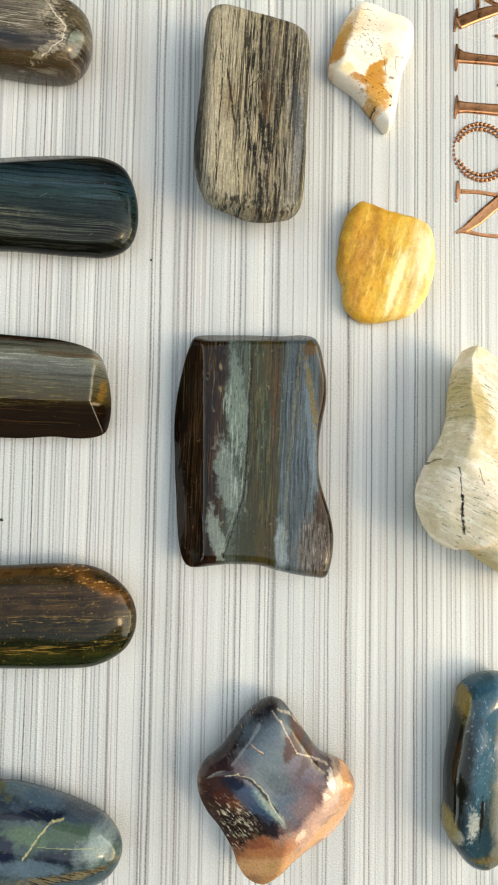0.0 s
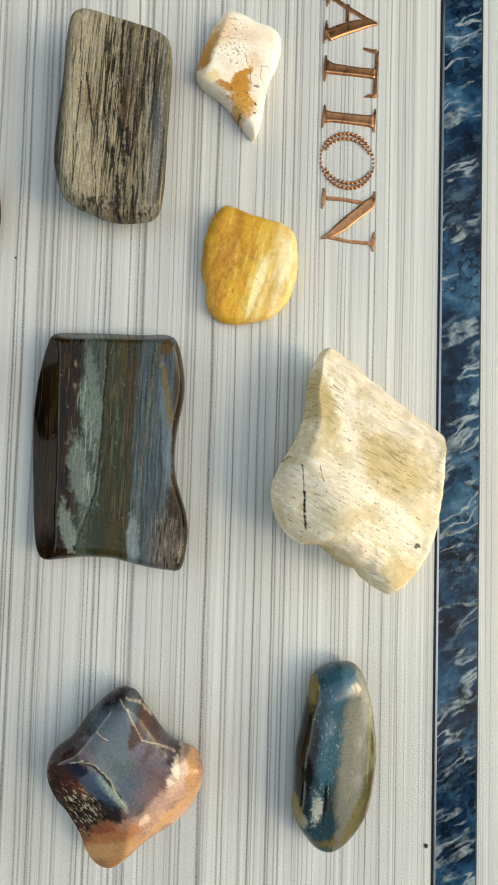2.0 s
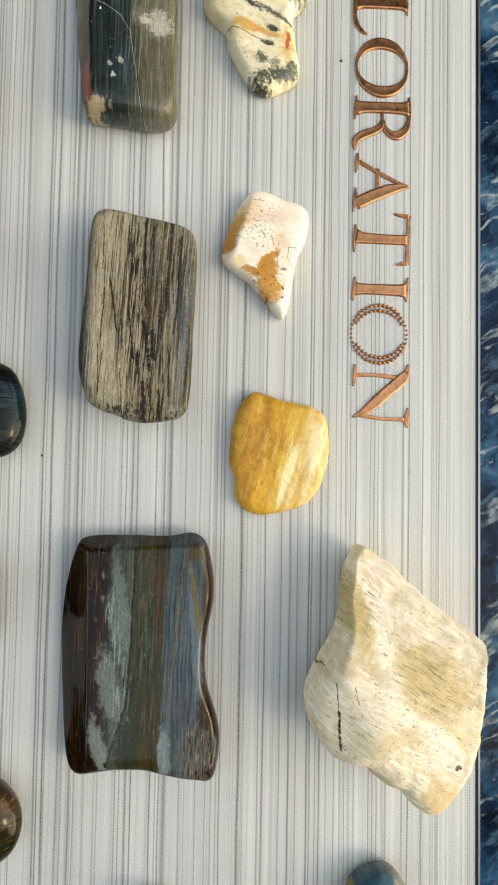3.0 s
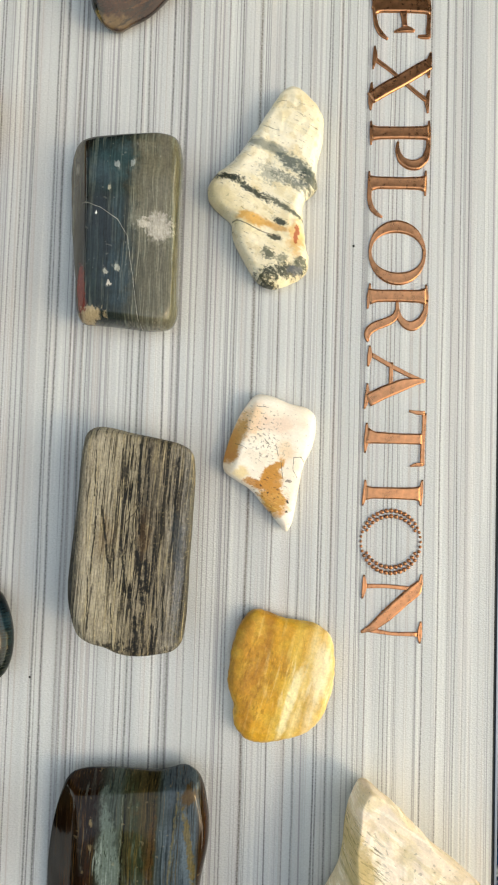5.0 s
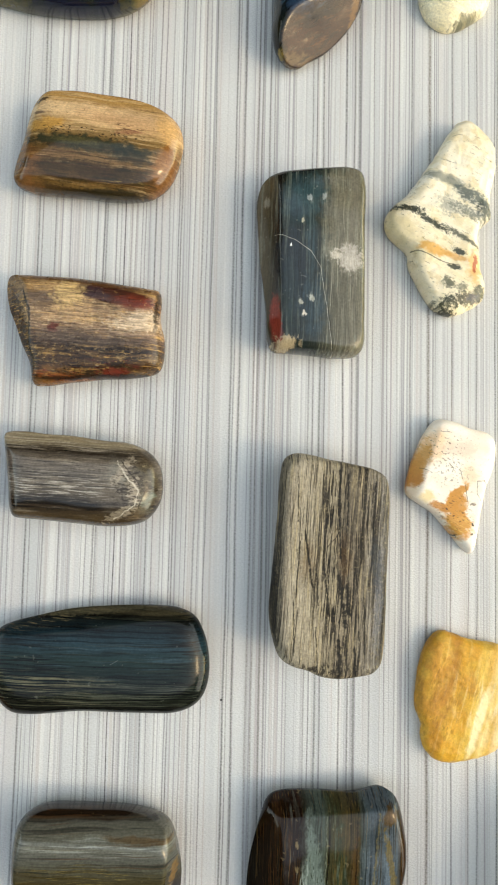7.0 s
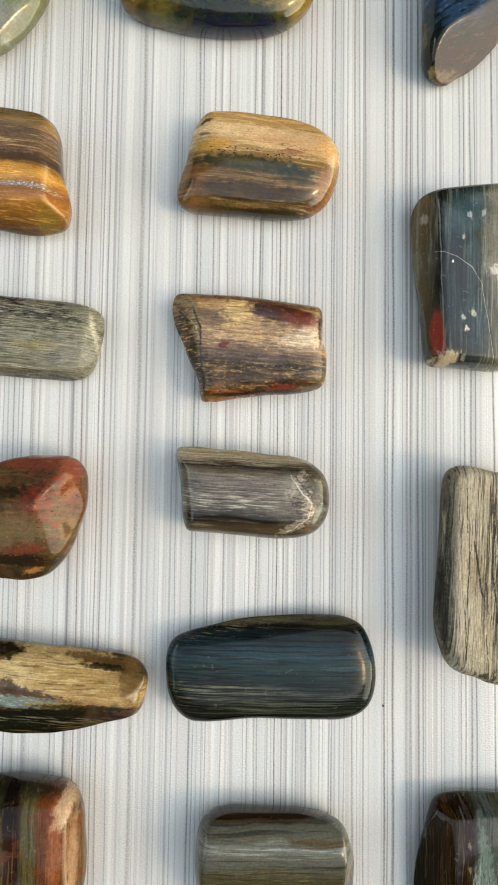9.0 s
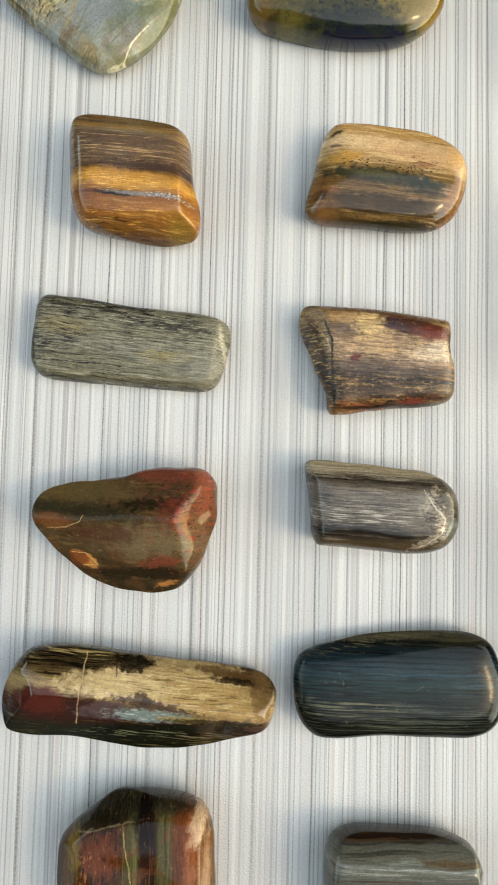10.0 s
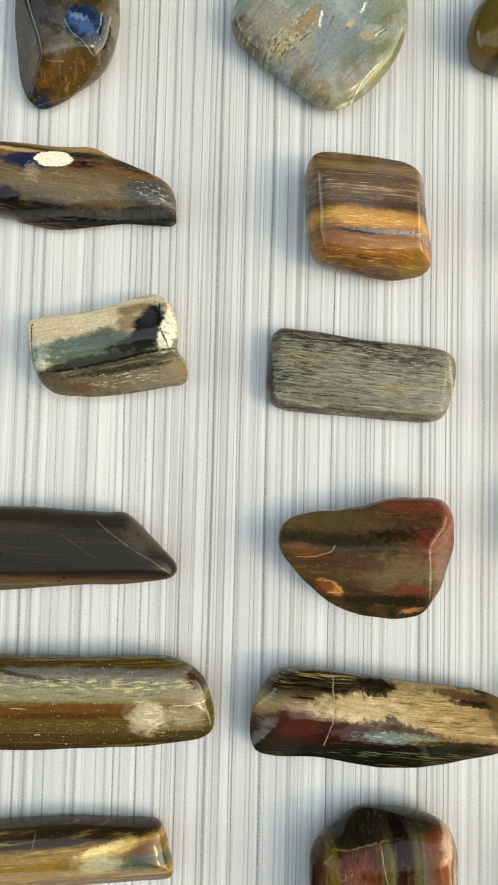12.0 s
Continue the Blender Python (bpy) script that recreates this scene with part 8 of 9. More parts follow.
surface = stone_material("tube_stone", 12, [(-16.6, "65594C"), (-8.8, "574F43"), (-4, "454E40"), (1, "676F61"), (4, "CBBCA2"), (10, "CABC9E")], [
    ("streak", "CFBFA5", 0.3, 22, 1.4, 0.53, 0.65),
    ("streak", "272921", 0.3, 22, 1, 0.54, 0.65),
    ("patch", "D8C7AA", 0.97, -15.1, 6.1, 16.0, 3.7, 5, 0.3, 3, 0.3),
    ("patch", "CEBC9D", 0.8, -21.6, 3.4, 7.3, 2.4, 4, 0.5, 2, 0.4),
    ("patch", "59695E", 0.97, -11.8, -2.5, 15.3, 4.1, 9, 0.3, 3, 0.25),
    ("patch", "4B5850", 0.8, -3.5, 1.5, 8.0, 3.3, 12, 0.5, 3, 0.4),
    ("patch", "89907F", 0.8, -23.8, -5.2, 3.3, 4.0, 0, 0.7, 2, 0.4),
    ("patch", "BEBBA3", 0.85, -24.9, -7.7, 2.7, 2.7, 0, 0.8, 1.6, 0.35),
    ("zone", "CDC7AF", 0.43, -20.8, -5.8, 5.3, 3.3, 0, 3, 0.6, 0.53, 0.64),
    ("patch", "393E36", 0.9, -5.7, -5.4, 17.3, 1.5, 12, 0.5, 2.5, 0.4)
    ] + [
    ("patch", "A1876B", 0.9, 3.7, 6.9, 3.7, 3.3, 20, 0.4, 3, 0.35),
    ("patch", "897453", 0.85, 4.8, 12.3, 6.0, 1.7, 18, 0.4, 3, 0.4),
    ("patch", "1B1A1C", 0.97, 10.4, 6.2, 4.7, 8.7, -22, 0.25, 3, 0.25),
    ("patch", "22211E", 0.9, 5.7, -0.2, 8.0, 2.0, 14, 0.5, 2.5, 0.35),
    ("patch", "484754", 0.5, 9.8, 9.9, 2.7, 2.7, -20, 0.5, 3, 0.5),
    ("patch", "C8C1B2", 0.97, 17.2, 6.4, 2.9, 8.7, -16, 0.2, 2, 0.15),
    ("zone", "807767", 0.8, 17.2, 6.4, 2.9, 8.7, 0, 2, 1, 0.55, 0.61),
    ("vein", "0E0C09", 0.95, 13.6, 14.4, 13.3, 8.8, 0.5, 0.5),
    ("vein", "0E0C09", 0.95, 13.3, 8.8, 14.5, 4.4, 0.5, 0.5),
    ("vein", "0E0C09", 0.95, 14.5, 4.4, 16.7, 0.1, 0.5, 0.5)
    ] + [
    ("vein", "100E0B", 0.9, -24.8, -10.2, -11.7, -8.3, 0.7, 0.3),
    ("vein", "100E0B", 0.9, -11.7, -8.3, 2.1, -4.6, 0.7, 0.3),
    ("vein", "100E0B", 0.9, 2.1, -4.6, 16.1, -1.1, 0.7, 0.3),
    ("vein", "0D0A09", 0.9, -27.7, 6, -27.6, -1, 0.5, 0.2),
    ("vein", "0D0A09", 0.9, -27.6, -1, -26.4, -8.4, 0.5, 0.2),
    ("patch", "706554", 0.92, -2.6, -11.5, 25.3, 3.7, 8, 0.4, 4, 0.3),
    ("patch", "918164", 0.85, 19.3, -7.9, 4.7, 4.7, 0, 0.4, 3, 0.4),
    ("patch", "807567", 0.7, 12, -10.5, 7.3, 3.3, 10, 0.5, 3, 0.5),
    ("patch", "604132", 0.7, -11.5, -13.9, 4.7, 1.6, 6, 0.7, 2, 0.4),
    ("patch", "514738", 0.7, -20.6, -12.5, 6.0, 2.7, -20, 0.5, 3, 0.5),
    ("zone", "D3CAA9", 0.56, 1.1, -10.8, 12.0, 2.4, 8, 3, 0.5, 0.53, 0.63)
    ] + [
    ("zone", "353126", 0.8, -2.6, -9, 16.0, 1.6, 10, 4, 0.5, 0.55, 0.6),
    ("patch", "2A2821", 0.8, -0.2, -8.1, 14.7, 0.8, 11, 0.7, 1.6, 0.4)], gloss=0.12)
stone("polished_stone", "petrified branch section, cream, green and black, broken pale end", (-245.4, 206.5), [(-29.6, 7.8), (-24.6, 9.4), (-15.4, 10.9), (-6, 12.7), (1.4, 15.4), (7, 17.5), (12.7, 18.3), (16.2, 15.9), (18.8, 10.1), (19.5, 4.3), (19.6, -0.5), (22.7, -5.2), (23.1, -9.6), (21.8, -11.6), (17.1, -12.6), (9.6, -14.1), (0.3, -15.9), (-10.9, -16.7), (-20.2, -16.1), (-24.9, -13), (-27.8, -7.4), (-29.4, 0.2)],
      16, surface, belly=0.46, crown=4, tuck=0.86, soft=0.5, lumps=(0.3, 8), facets=[(-0.137, 0.688, 16.3), (0.104, -0.617, 18.1)], seed=27)

surface = stone_material("blade_stone", -2, [(-11.7, "5A4A34"), (-9.5, "6A4A28"), (-8.1, "3A2412"), (-5.9, "2A2216"), (-0.5, "2C2618"), (6.7, "302A20"), (11.2, "38342C"), (14.5, "2A241C")], [
    ("streak", "4E4030", 0.42, 40, 0.8, 0.535, 0.66),
    ("streak", "1C140C", 0.42, 40, 1, 0.525, 0.65),
    ("vein", "8A7C68", 0.6, 9.6, 9.8, 20.6, 1.7, 0.24, 0.45),
    ("vein", "8A7C68", 0.6, 20.6, 1.7, 33.5, -7.3, 0.21, 0.45),
    ("vein", "7E705C", 0.45, -1.1, 5.7, 9.8, -2, 0.13, 0.4),
    ("patch", "5A5048", 0.6, 25, 5, 6.1, 4.6, -40, 0.35, 5, 0.5),
    ("patch", "4a3a28", 0.5, -13.7, 8.4, 10.7, 1.8, 0, 0.49, 3, 0.5),
    ("patch", "8a6a44", 0.6, -16.6, -11.4, 14.3, 0.4, 3, 0.35, 3, 0.4),
    ("speck", "A89878", 0.06, 1.6, 0.74, 0.77)], gloss=0.28, ior=1.36)
stone("polished_stone", "long dark brown blade-shaped stone with pale hairline veins", (-260.2, 138.8), [(-44.6, 12.2), (-33.8, 13.6), (-22.9, 13.9), (-12, 13.8), (-0.9, 13), (12.1, 12.3), (17.7, 12.2), (21.5, 9.6), (26.3, 4.8), (31.1, -0.3), (34.9, -4.4), (35.7, -6.8), (34, -9.1), (29.4, -10.2), (18.2, -11.5), (5.3, -11.6), (-7.5, -12.5), (-22.1, -13.8), (-32.9, -14.4), (-42, -10.7), (-47.8, 0.2)],
      14, surface, belly=0.46, crown=4, tuck=0.86, soft=0.5, lumps=(0.15, 12), facets=[(-0.010, -1.110, 24.3), (-0.021, 1.207, 21.7), (-2.309, -2.045, 80.3)], seed=28)

surface = stone_material("olong_stone", 0, [(-13, "44300F"), (-9, "4C3E1C"), (-4, "5E4A1C"), (0, "6E5214"), (4, "827A5C"), (9, "7A766A"), (12, "5A4620"), (16, "4E4222")], [
    ("streak", "8E7E50", 0.4, 34, 0.9, 0.525, 0.65),
    ("streak", "3A2C12", 0.35, 36, 1, 0.525, 0.65),
    ("patch", "5E4A22", 0.9, 1.2, 14.3, 37.3, 1.7, -1, 0.3, 4, 0.3),
    ("zone", "A08A50", 0.7, 7.2, 14.5, 33.3, 1.7, -1, 24, 0.4, 0.55, 0.6),
    # long grey strip: the reflection near the upper edge, laid in as colour
    ("patch", "76706A", 0.95, 3.1, 10.4, 37.3, 1.7, -1, 0.25, 4, 0.3),
    ("patch", "8A8264", 0.9, -0.3, 4.8, 32.0, 3.0, -1, 0.35, 4, 0.35),
    ("zone", "D4C48C", 0.59, 7.9, 7.4, 37.3, 2.1, -2, 4, 0.6, 0.49, 0.6),
    ("zone", "5A4C2C", 0.7, -0.3, 6.3, 32.0, 2.7, -2, 8, 0.5, 0.56, 0.61),
    ("patch", "3A3218", 0.8, -18.1, 10.3, 10.7, 0.5, -10, 0.5, 2, 0.3),
    ("patch", "6A4416", 0.95, -5.4, -1.3, 28.0, 2.9, 0, 0.25, 4, 0.3)
    ] + [
    ("patch", "52300E", 0.8, -7.2, -3, 20.0, 1.2, 0, 0.5, 3, 0.4),
    ("patch", "5E4C1E", 0.9, -3.5, -6.9, 29.3, 2.3, -1, 0.4, 4, 0.35),
    ("zone", "8E8050", 0.45, -1.2, -6.3, 25.3, 2.0, 0, 3, 0.8, 0.55, 0.61),
    ("patch", "4E3A14", 0.9, -1.1, -11.3, 33.3, 1.5, 0, 0.3, 4, 0.35),
    ("patch", "B4A890", 0.92, 21.3, -3.7, 6.0, 6.0, -20, 0.35, 3, 0.4),
    ("zone", "E4D8BC", 0.53, 23.7, -4.3, 4.0, 6.7, 20, 2, 0.7, 0.49, 0.61),
    ("vein", "D0C4A4", 0.5, 17.6, 2.3, 22.4, 1.1, 0.5, 0.8),
    ("vein", "D0C4A4", 0.5, 22.4, 1.1, 25.7, -1.9, 0.5, 0.8),
    ("vein", "D0C4A4", 0.5, 25.7, -1.9, 26.1, -5.5, 0.5, 0.8),
    ("vein", "D0C4A4", 0.5, 26.1, -5.5, 22, -9.3, 0.5, 0.8)
    ] + [
    ("patch", "8A7C60", 0.9, 33.2, 2.1, 9.3, 2.4, -8, 0.5, 3, 0.4),
    ("patch", "9A8E76", 0.9, 33.9, -3.8, 7.3, 4.0, 0, 0.5, 3, 0.4),
    ("vein", "D8D0BC", 0.6, 29.6, 0.1, 34.4, 0.3, 0.35, 0.5),
    ("vein", "D8D0BC", 0.6, 34.4, 0.3, 39.3, 0.8, 0.35, 0.5),
    ("vein", "D8D0BC", 0.6, 39.3, 0.8, 42.3, 2.6, 0.35, 0.5),
    ("zone", "D8C898", 0.5, 30.3, -3.8, 4.0, 2.7, -30, 2, 0.6, 0.51, 0.62),
    ("patch", "4A2A12", 0.95, 37.9, 8.1, 4.0, 3.3, -40, 0.4, 2.5, 0.3),
    ("patch", "5A5020", 0.9, 41.4, -2.7, 1.7, 6.0, 0, 0.3, 3, 0.3),
    ("patch", "8C7450", 0.7, 32.2, -7.9, 9.3, 1.1, 8, 0.6, 2, 0.4),
    ("vein", "C8B078", 0.8, -21.3, 0, -16.9, -0.3, 0.3, 0.5),
    ("vein", "C8B078", 0.8, -14.6, -10, -13.1, -9.8, 0.3, 0.5)
    ] + [
    ("vein", "C8B078", 0.8, 11.3, -8.3, 11.4, -8, 0.3, 0.5),
    ("vein", "5A5248", 0.7, 14.6, 4.1, 19.9, 4, 0.3, 0.4),
    ("vein", "5A5248", 0.7, 19.9, 4, 28.3, 4.7, 0.3, 0.4),
    ("speck", "D8CC9C", 0.35, 0.9, 0.70, 0.74)], gloss=0.06)
stone("polished_stone", "long olive-amber banded stone with cloudy quartz end", (-254.3, 89.4), [(-47, 14.2), (-36.3, 15), (-27.3, 15), (-12.8, 14.5), (5.5, 14.2), (18.4, 14.4), (27.7, 13.6), (34.3, 11.3), (39.1, 7.2), (41.6, 1.6), (43, -4.3), (42.7, -9.4), (39.7, -11.8), (32, -13.5), (19, -14.9), (0.7, -15.4), (-12, -15.6), (-26.4, -15.4), (-37.1, -14.7), (-46.1, -11.9), (-50, -1.1), (-50, 7.9)],
      14, surface, belly=0.48, crown=4, tuck=0.86, soft=0.6, lumps=(0.25, 11), facets=[(-0.037, -1.173, 25.7), (-0.002, 0.387, 13.0)], seed=29)

surface = stone_material("gold_stone", 5, [(-8.6, "70522A"), (-5.5, "8A6628"), (-3.4, "A07E3C"), (-1.7, "6E5E30"), (0.9, "766028"), (3.2, "94702E"), (5.3, "8A6C34"), (7, "3A2A18"), (9.1, "44301C"), (10.9, "4C4024"), (13, "4A4630")], [
    ("streak", "D0B670", 0.34, 18, 1.3, 0.515, 0.65),
    ("streak", "2E2010", 0.42, 30, 1, 0.535, 0.65),
    ("patch", "C8A458", 0.85, 11.9, 4.6, 10.6, 1.8, 14, 0.42, 4, 0.4),
    ("patch", "6A3C14", 0.8, 22.7, 4, 6.4, 1.9, 8, 0.35, 4, 0.4),
    ("patch", "4A5446", 0.9, 21.9, -0.4, 15.9, 2.7, 2, 0.42, 3, 0.4),
    ("patch", "B4AE90", 0.8, 8.5, -0.1, 7.1, 2.8, 4, 0.42, 3, 0.5),
    ("patch", "E0C88C", 0.8, 10.1, 4.8, 7.8, 1.1, 12, 0.56, 2, 0.4),
    ("patch", "3a2c1e", 0.7, -6.8, 8.2, 10.6, 2.1, 6, 0.35, 4, 0.4),
    ("patch", "9A7430", 0.7, -11.7, -2.1, 14.2, 2.5, 3, 0.49, 4, 0.5),
    ("vein", "C0AC84", 0.38, -12.1, 9.1, -12.6, 4.8, 0.18, 0.2),
    ("patch", "3a1c14", 0.8, 26.1, 10, 2.5, 1.8, 0, 0.35, 3, 0.4)
    ] + [
    ("patch", "9A7028", 0.7, 21.9, -4.3, 10.6, 0.7, 4, 0.42, 3, 0.4),
    ("speck", "C8B080", 0.1, 1.5, 0.7, 0.74)], gloss=0.08)
stone("polished_stone", "golden-brown and green striped petrified wood stone", (-255.9, 39.9), [(-42.1, 8.6), (-31.5, 9.8), (-24.3, 10), (-13.6, 10.5), (-0.9, 10.8), (11.9, 9.9), (22.9, 9.5), (27.5, 8.3), (29.9, 3.4), (30.5, -0.2), (31.8, -3.9), (31.5, -7.4), (28.8, -8.8), (21.5, -9.3), (12.3, -9.8), (-2.1, -11), (-16.5, -11.5), (-30.8, -11.1), (-41.5, -8.1), (-45.3, 0.8)],
      12, surface, belly=0.46, crown=3.5, tuck=0.86, soft=0.5, lumps=(0.25, 10), facets=[(0.034, -1.470, 23.5), (-0.014, 0.725, 12.7)], seed=30)

# ---------------------------------------------------------------- copper lettering
DOME = ((0.5, 0.0), (0.5, 0.5), (0.46, 0.82), (0.39, 1.0), (0.3, 0.98), (0.0, 0.9), (-0.3, 0.98), (-0.39, 1.0), (-0.46, 0.82), (-0.5, 0.5), (-0.5, 0.0))


def bar(bm, nodes, height):
    """A raised stroke with crisp edges and a shallow groove; nodes are (x, y, width) in millimetres."""
    n = np.array(nodes, float)
    run = np.r_[0, np.cumsum(np.linalg.norm(np.diff(n[:, :2], axis=0), axis=1))]
    at = np.linspace(0, run[-1], max(8, int(run[-1] / 0.7)))
    p = np.c_[[np.interp(at, run, n[:, k]) for k in range(3)]].T
    for _ in range(2):
        p[1:-1] = 0.25 * p[:-2] + 0.5 * p[1:-1] + 0.25 * p[2:]
    way = np.gradient(p[:, :2], axis=0)
    way /= np.maximum(np.linalg.norm(way, axis=1), 1e-6)[:, None]
    rows = []
    for (x, y, w), (dx, dy) in zip(p, way):
        h = height * min(1.0, 0.45 + w / 6.0)
        rows.append([bm.verts.new(((x - dy * s * w) / 1000, (y + dx * s * w) / 1000, z * h / 1000)) for s, z in DOME])
    for a, b in zip(rows, rows[1:]):
        for i in range(len(DOME) - 1):
            bm.faces.new((a[i], b[i], b[i + 1], a[i + 1]))
    bm.faces.new(rows[0])
    bm.faces.new(rows[-1][::-1])


def letter(sign, at, strokes):
    bm = bmesh.new()
    for k, nodes in enumerate(strokes):
        bar(bm, nodes, 0.9 + 0.02 * k)
    bmesh.ops.recalc_face_normals(bm, faces=bm.faces)
    ob = mesh_object("letter", bm, COPPER, smooth=True)
    ob.location = (at[0] / 1000, at[1] / 1000, 0.0)
    return tagged(ob, "raised copper serif letter " + sign + " on the striped board", "letter", "copper letters of the word EXPLORATION")


def ring_stroke(rx, ry, thin, thick, count=40):
    """A closed oval stroke, thick at its two ends along y."""
    turns = [2 * math.pi * i / count for i in range(count + 2)]
    return [(rx * math.cos(a), ry * math.sin(a), thin + (thick - thin) * math.sin(a) ** 2) for a in turns]


def beaded_letter(at, rx, ry):
    """The O that is made of small copper beads in one or two rows."""
    ring = tagged(new("letter"), "copper letter O made of small round beads", "letter", "copper letters of the word EXPLORATION")
    ring.location = (at[0] / 1000, at[1] / 1000, 0.0)
    bm = bmesh.new()
    bmesh.ops.create_icosphere(bm, subdivisions=2, radius=0.001)
    ball = bpy.data.meshes.new("bead")
    bm.to_mesh(ball)
    bm.free()
    ball.materials.append(COPPER)
    ball.polygons.foreach_set("use_smooth", [True] * len(ball.polygons))
    rng = random.Random(4)
    for row, (a, b, count) in enumerate(((rx, ry, 40), (rx - 1.1, ry - 2.0, 34))):
        for i in range(count):
            ang = 2 * math.pi * (i + 0.5 * row) / count
            end = abs(math.sin(ang))
            if row and end < 0.3:
                continue
            bead = new("bead", ball)
            bead.parent = ring
            size = 0.52 + 0.30 * end ** 1.5 + rng.uniform(-0.05, 0.05)
            bead.location = (a * math.cos(ang) / 1000, b * math.sin(ang) / 1000, 0.0004)
            bead.scale = (size, size, size)
    return ring


letter("E", (96.6, 309.2), [
    [(-10.54, 3.41, 7.08), (-8.85, 3.74, 5.11), (0.3, 4.16, 4.72), (9.06, 4.56, 5.11), (10.56, 4.66, 6.69)],
    [(-10.15, 7.33, 0.98), (-10.33, 2.56, 1.57)],
    [(-10.13, 4.74, 1.57), (-9.88, -0.64, 1.38), (-9.21, -4.26, 1.57), (-7.5, -6.95, 1.77), (-4.94, -8.72, 0.79)],
    [(10.33, 8.78, 0.79), (10.56, 4.01, 1.57), (10.37, -1.43, 1.38), (10.16, -4.69, 1.77), (10.39, -7.27, 1.38)],
    [(10.6, -6.83, 1.57), (7.82, -7.01, 1.57), (6.32, -6.89, 0.79)],
    [(0.73, 2.03, 2.75), (1.18, -1.4, 1.57), (1.4, -3.98, 1.97)],
    [(-2.63, -5.76, 0.59), (-0.29, -4.96, 1.77), (1.83, -4.39, 2.36), (3.97, -4.67, 1.77), (5.03, -5.04, 0.79)]])
letter("X", (96.7, 285.5), [
    [(-11.21, -7.65, 4.33), (-5.98, -3.93, 4.72), (0.77, 0.11, 4.72), (6.7, 4.13, 4.72), (10.53, 6.52, 4.33)],
    [(-10.84, -1.67, 0.59), (-11.02, -5.51, 1.97), (-11.2, -9.14, 1.97), (-11.18, -12.11, 0.59)],
    [(11.16, 11.08, 0.59), (10.53, 7.81, 2.16), (10.11, 3.91, 1.77), (10.55, 1.36, 0.59)],
    [(-10.07, 7.36, 1.57), (-4.97, 4.04, 1.38), (0.77, -0.53, 1.38), (5.67, -4.51, 1.38), (9.51, -7.28, 1.57)],
    [(-9.89, 12.09, 0.59), (-9.65, 8.03, 1.97), (-10.46, 3.48, 0.59)],
    [(10.56, -3.36, 0.59), (9.73, -7.27, 1.97), (10.17, -11.95, 0.59)]])
letter("P", (96.5, 262.1), [
    [(-10.49, 2.84, 5.9), (-8.39, 2.95, 4.72), (0.66, 3.45, 4.52), (9.12, 3.92, 4.92), (10.6, 4.01, 6.29)],
    [(-10.74, 7.27, 0.59), (-10.49, 2.84, 1.57), (-10.67, -1.61, 0.59)],
    [(10.8, 8.49, 0.59), (10.82, 4.02, 1.57), (10.82, 1.25, 1.18)],
    [(10.61, 2.73, 1.57), (10.62, -1.52, 1.57), (9.58, -5.82, 2.75), (6.62, -8.3, 3.93), (3.46, -8.47, 3.74), (0.71, -6.92, 2.75), (-0.78, -4.04, 1.77), (-1.01, -1.09, 1.18), (-0.59, -0.01, 0.79)]])
letter("L", (95.8, 242.8), [
    [(-10.27, 3.36, 5.9), (-7.97, 3.69, 4.52), (1.46, 3.95, 4.33), (8.41, 4.3, 4.72), (10.31, 4.18, 6.29)],
    [(10.5, 9.05, 0.59), (10.1, 4.38, 1.57), (10.32, -0.25, 0.59)],
    [(-10.51, 7.76, 0.59), (-10.27, 2.94, 1.57), (-10.43, -2.3, 1.57), (-9.57, -5.81, 1.77), (-7.47, -8.01, 1.57), (-5.58, -8.97, 0.59)]])
letter("R", (95.9, 199), [
    [(-10.04, 5.61, 5.9), (-7.76, 5.91, 4.52), (1.58, 6.26, 4.33), (8.47, 6.31, 4.72), (10.56, 6.39, 6.29)],
    [(-9.87, 10.36, 0.59), (-10.24, 5.61, 1.57), (-10.62, 1.07, 0.59)],
    [(10.76, 10.75, 0.59), (10.98, 5.99, 1.57), (10.79, 2.67, 0.98)],
    [(10.78, 4.95, 1.57), (10.58, 0.8, 1.77), (8.92, -2.77, 3.15), (5.81, -4.93, 3.74), (3.1, -4.2, 2.95), (1, -1.81, 1.97), (0.15, 1.46, 1.38), (0.14, 4.35, 0.98)],
    [(0.15, 1.46, 1.18), (-0.66, -1.66, 2.75), (-3.55, -3.41, 3.15), (-7.68, -4.99, 3.34), (-10.14, -6.71, 3.15), (-10.95, -9.19, 1.97), (-10.32, -10.81, 0.79)]])
letter("A", (95.6, 175.4), [
    [(-9.84, -8.36, 4.72), (-4.11, -5.36, 4.72), (3.09, -2.32, 4.33), (8.27, -0.95, 2.36), (10.97, -0.87, 0.98)],
    [(-8.74, 8.14, 1.57), (-2.11, 4.47, 1.57), (5.15, 1.01, 1.57), (10.76, -1.08, 1.18)],
    [(-9.39, 11.38, 0.59), (-9.36, 7.91, 1.97), (-9.94, 3.82, 0.59)],
    [(-10.1, -2.28, 0.59), (-10.06, -6.94, 1.97), (-11.05, -11.42, 0.59)],
    [(-1.5, 5.5, 1.38), (-1.66, -2.65, 1.38)]])
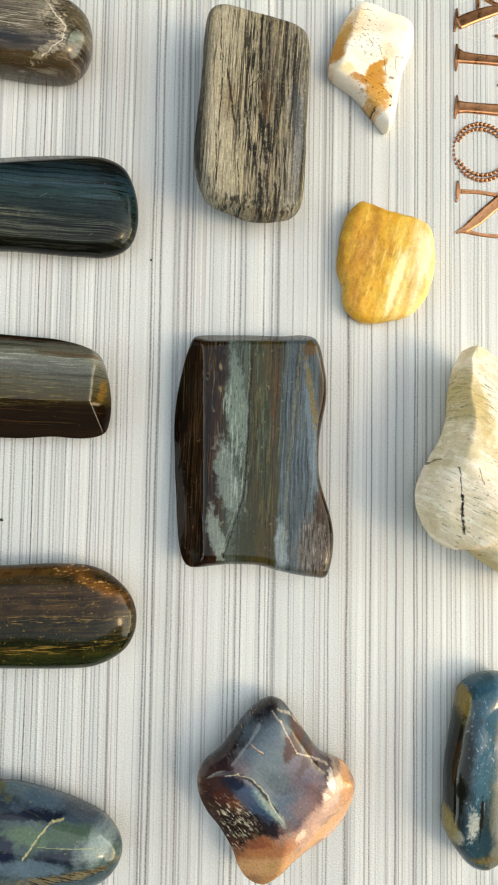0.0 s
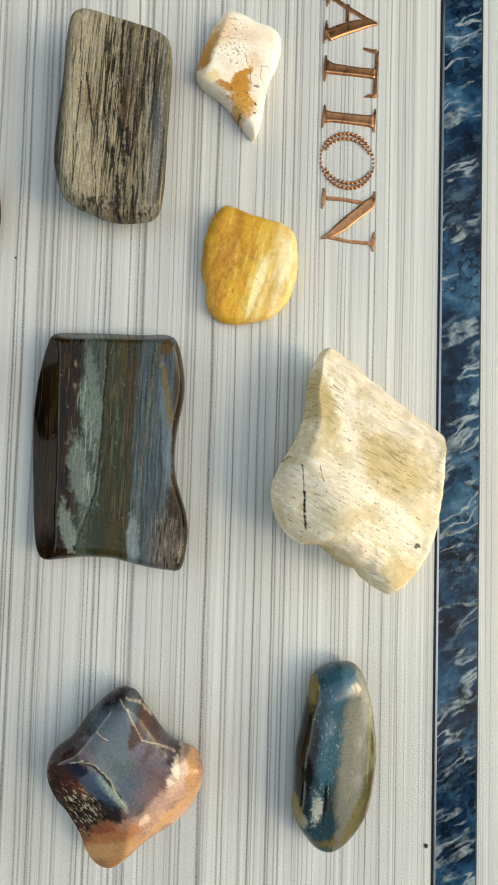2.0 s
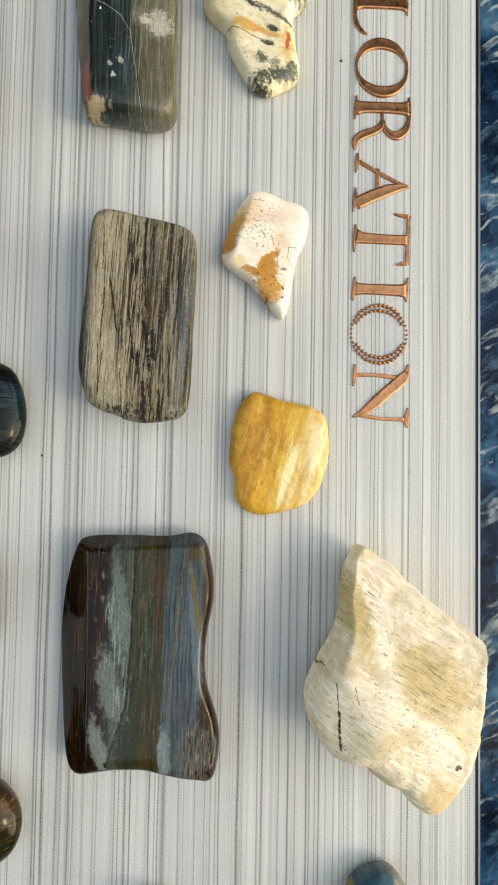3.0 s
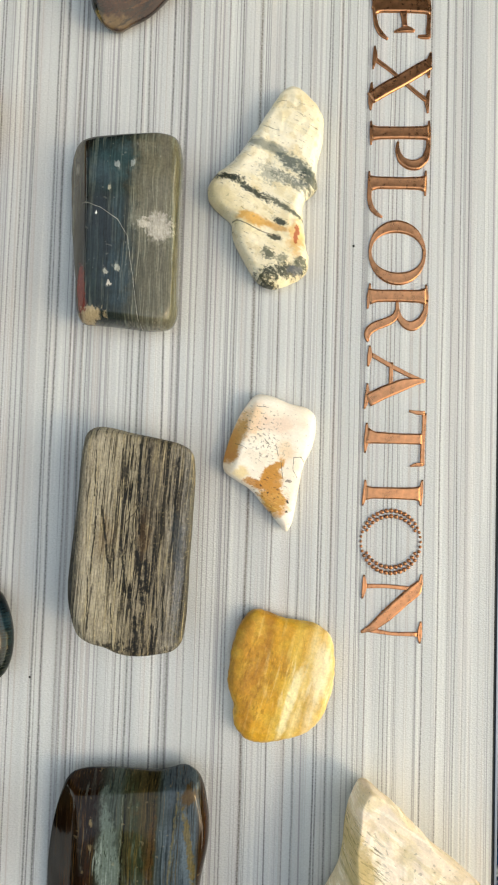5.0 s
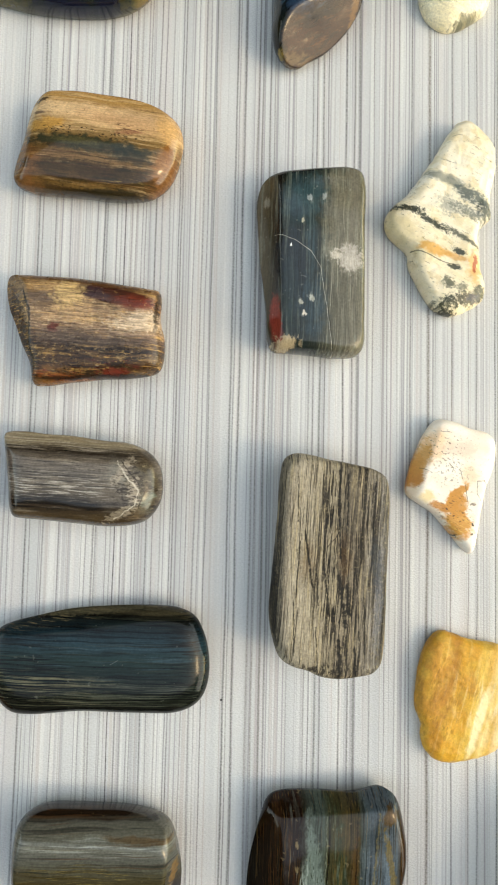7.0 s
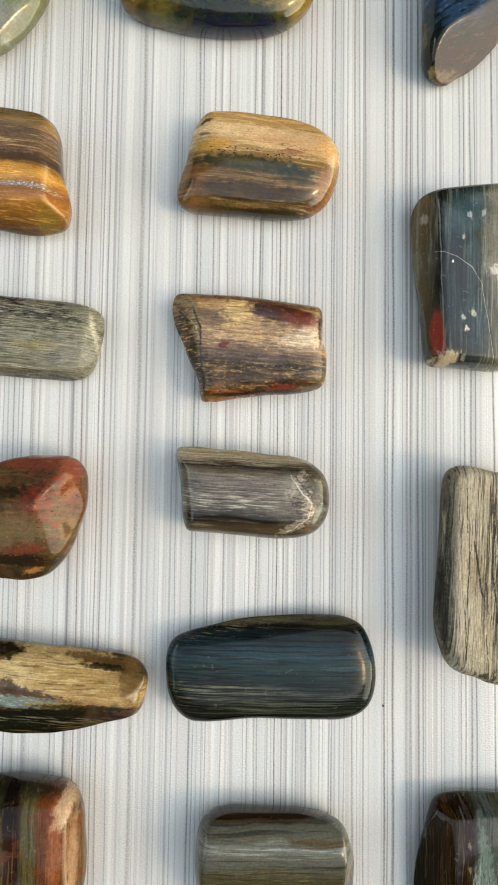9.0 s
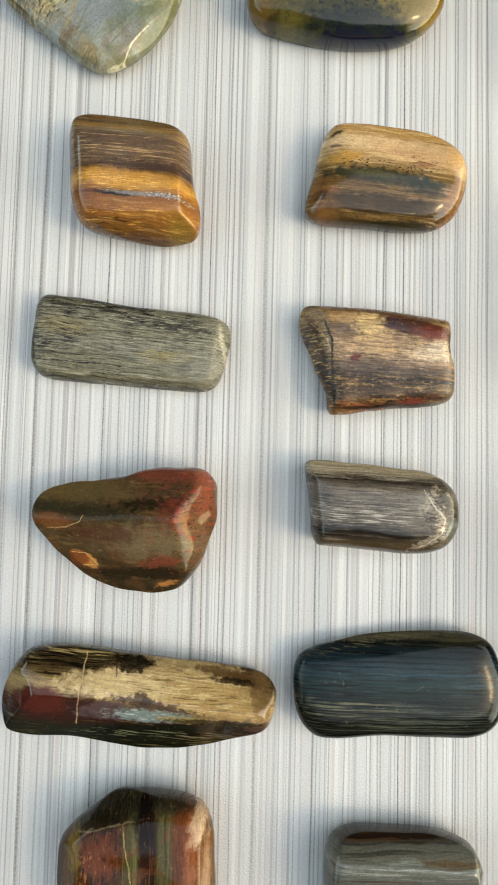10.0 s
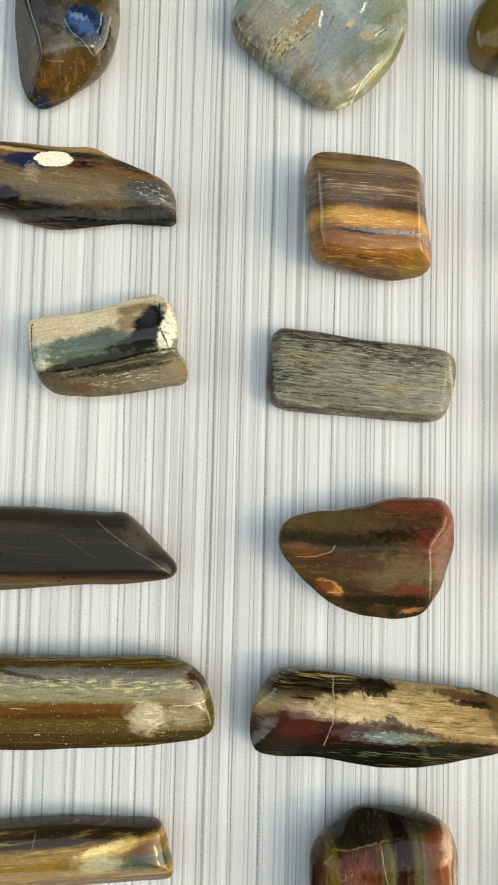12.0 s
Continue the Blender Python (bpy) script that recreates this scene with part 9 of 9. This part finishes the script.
letter("T", (95.6, 153.7), [
    [(-10.15, 0.62, 5.9), (-7.9, 0.07, 4.33), (1.14, -0.13, 3.74), (9.8, -0.14, 3.93)],
    [(-10.19, 5.25, 0.59), (-10.15, 0.02, 1.97), (-10.71, -5.42, 0.59)],
    [(10.8, 9.21, 1.57), (10.61, 4.13, 1.38), (10.22, -1.95, 1.38), (10.04, -9.63, 1.57)],
    [(5.21, 9.88, 0.79), (7.9, 9.34, 1.38), (10.8, 9.21, 1.57)],
    [(5.72, -9.91, 0.59), (7.98, -9.26, 1.57), (10.25, -9.22, 1.38)]])
letter("I", (95, 134.3), [
    [(-9.59, -0.21, 5.11), (-7.35, -0.18, 4.13), (0.82, -0.24, 4.13), (8.01, -0.32, 4.52), (9.86, -0.29, 5.51)],
    [(-9.83, 4.37, 0.59), (-9.79, -0.22, 1.97), (-10.77, -4.81, 0.59)],
    [(10.87, 4.75, 0.59), (10.06, -0.29, 1.97), (10.28, -4.69, 0.59)]])
letter("N", (95, 93.4), [
    [(10.18, 9.36, 1.97), (8.76, 6.78, 4.72), (4.09, 2.81, 4.33), (-1.96, -2.52, 4.33), (-6.98, -6.65, 2.75), (-10.79, -8.22, 0.79)],
    [(-9.11, 7.84, 1.57), (-2.03, 7.89, 1.38), (7.13, 6.96, 1.57)],
    [(-9.96, 11.76, 0.59), (-9.72, 7.83, 1.97), (-10.49, 3.51, 0.59)],
    [(10.78, 12.13, 0.59), (10.19, 8.37, 1.97)],
    [(-7.98, -7.43, 1.57), (0.1, -8.78, 1.18), (9.23, -8.95, 1.57)],
    [(10.64, -4.44, 0.59), (10.05, -8.95, 1.97), (10.26, -12.09, 0.59)]])
letter("O", (95.9, 221), [ring_stroke(10.07, 9.64, 1.06, 4.65)])
beaded_letter((94.5, 116.9), 10.79, 11.00)


def grit_speck(x, y, size, seed):
    """A tiny crumb of stone."""
    bm = bmesh.new()
    bmesh.ops.create_icosphere(bm, subdivisions=2, radius=size / 1000)
    for v in bm.verts:
        v.co *= 1 + 0.35 * noise.noise(v.co * 2500 + Vector((seed, 0, 0)))
        v.co.z *= 0.6
    ob = mesh_object("grit_speck", bm, SEAM, smooth=True)
    ob.location = (x / 1000, y / 1000, size * 0.0004)
    return tagged(ob, "tiny dark crumb of grit lying on the board", "grit", "crumbs on the board")


for n, (x, y, size) in enumerate(((79.9, 222.8, 0.45), (-29.3, 69.8, 0.42), (-78.4, -22.3, 0.6), (127.9, -147.5, 0.8))):
    grit_speck(x, y, size, n)
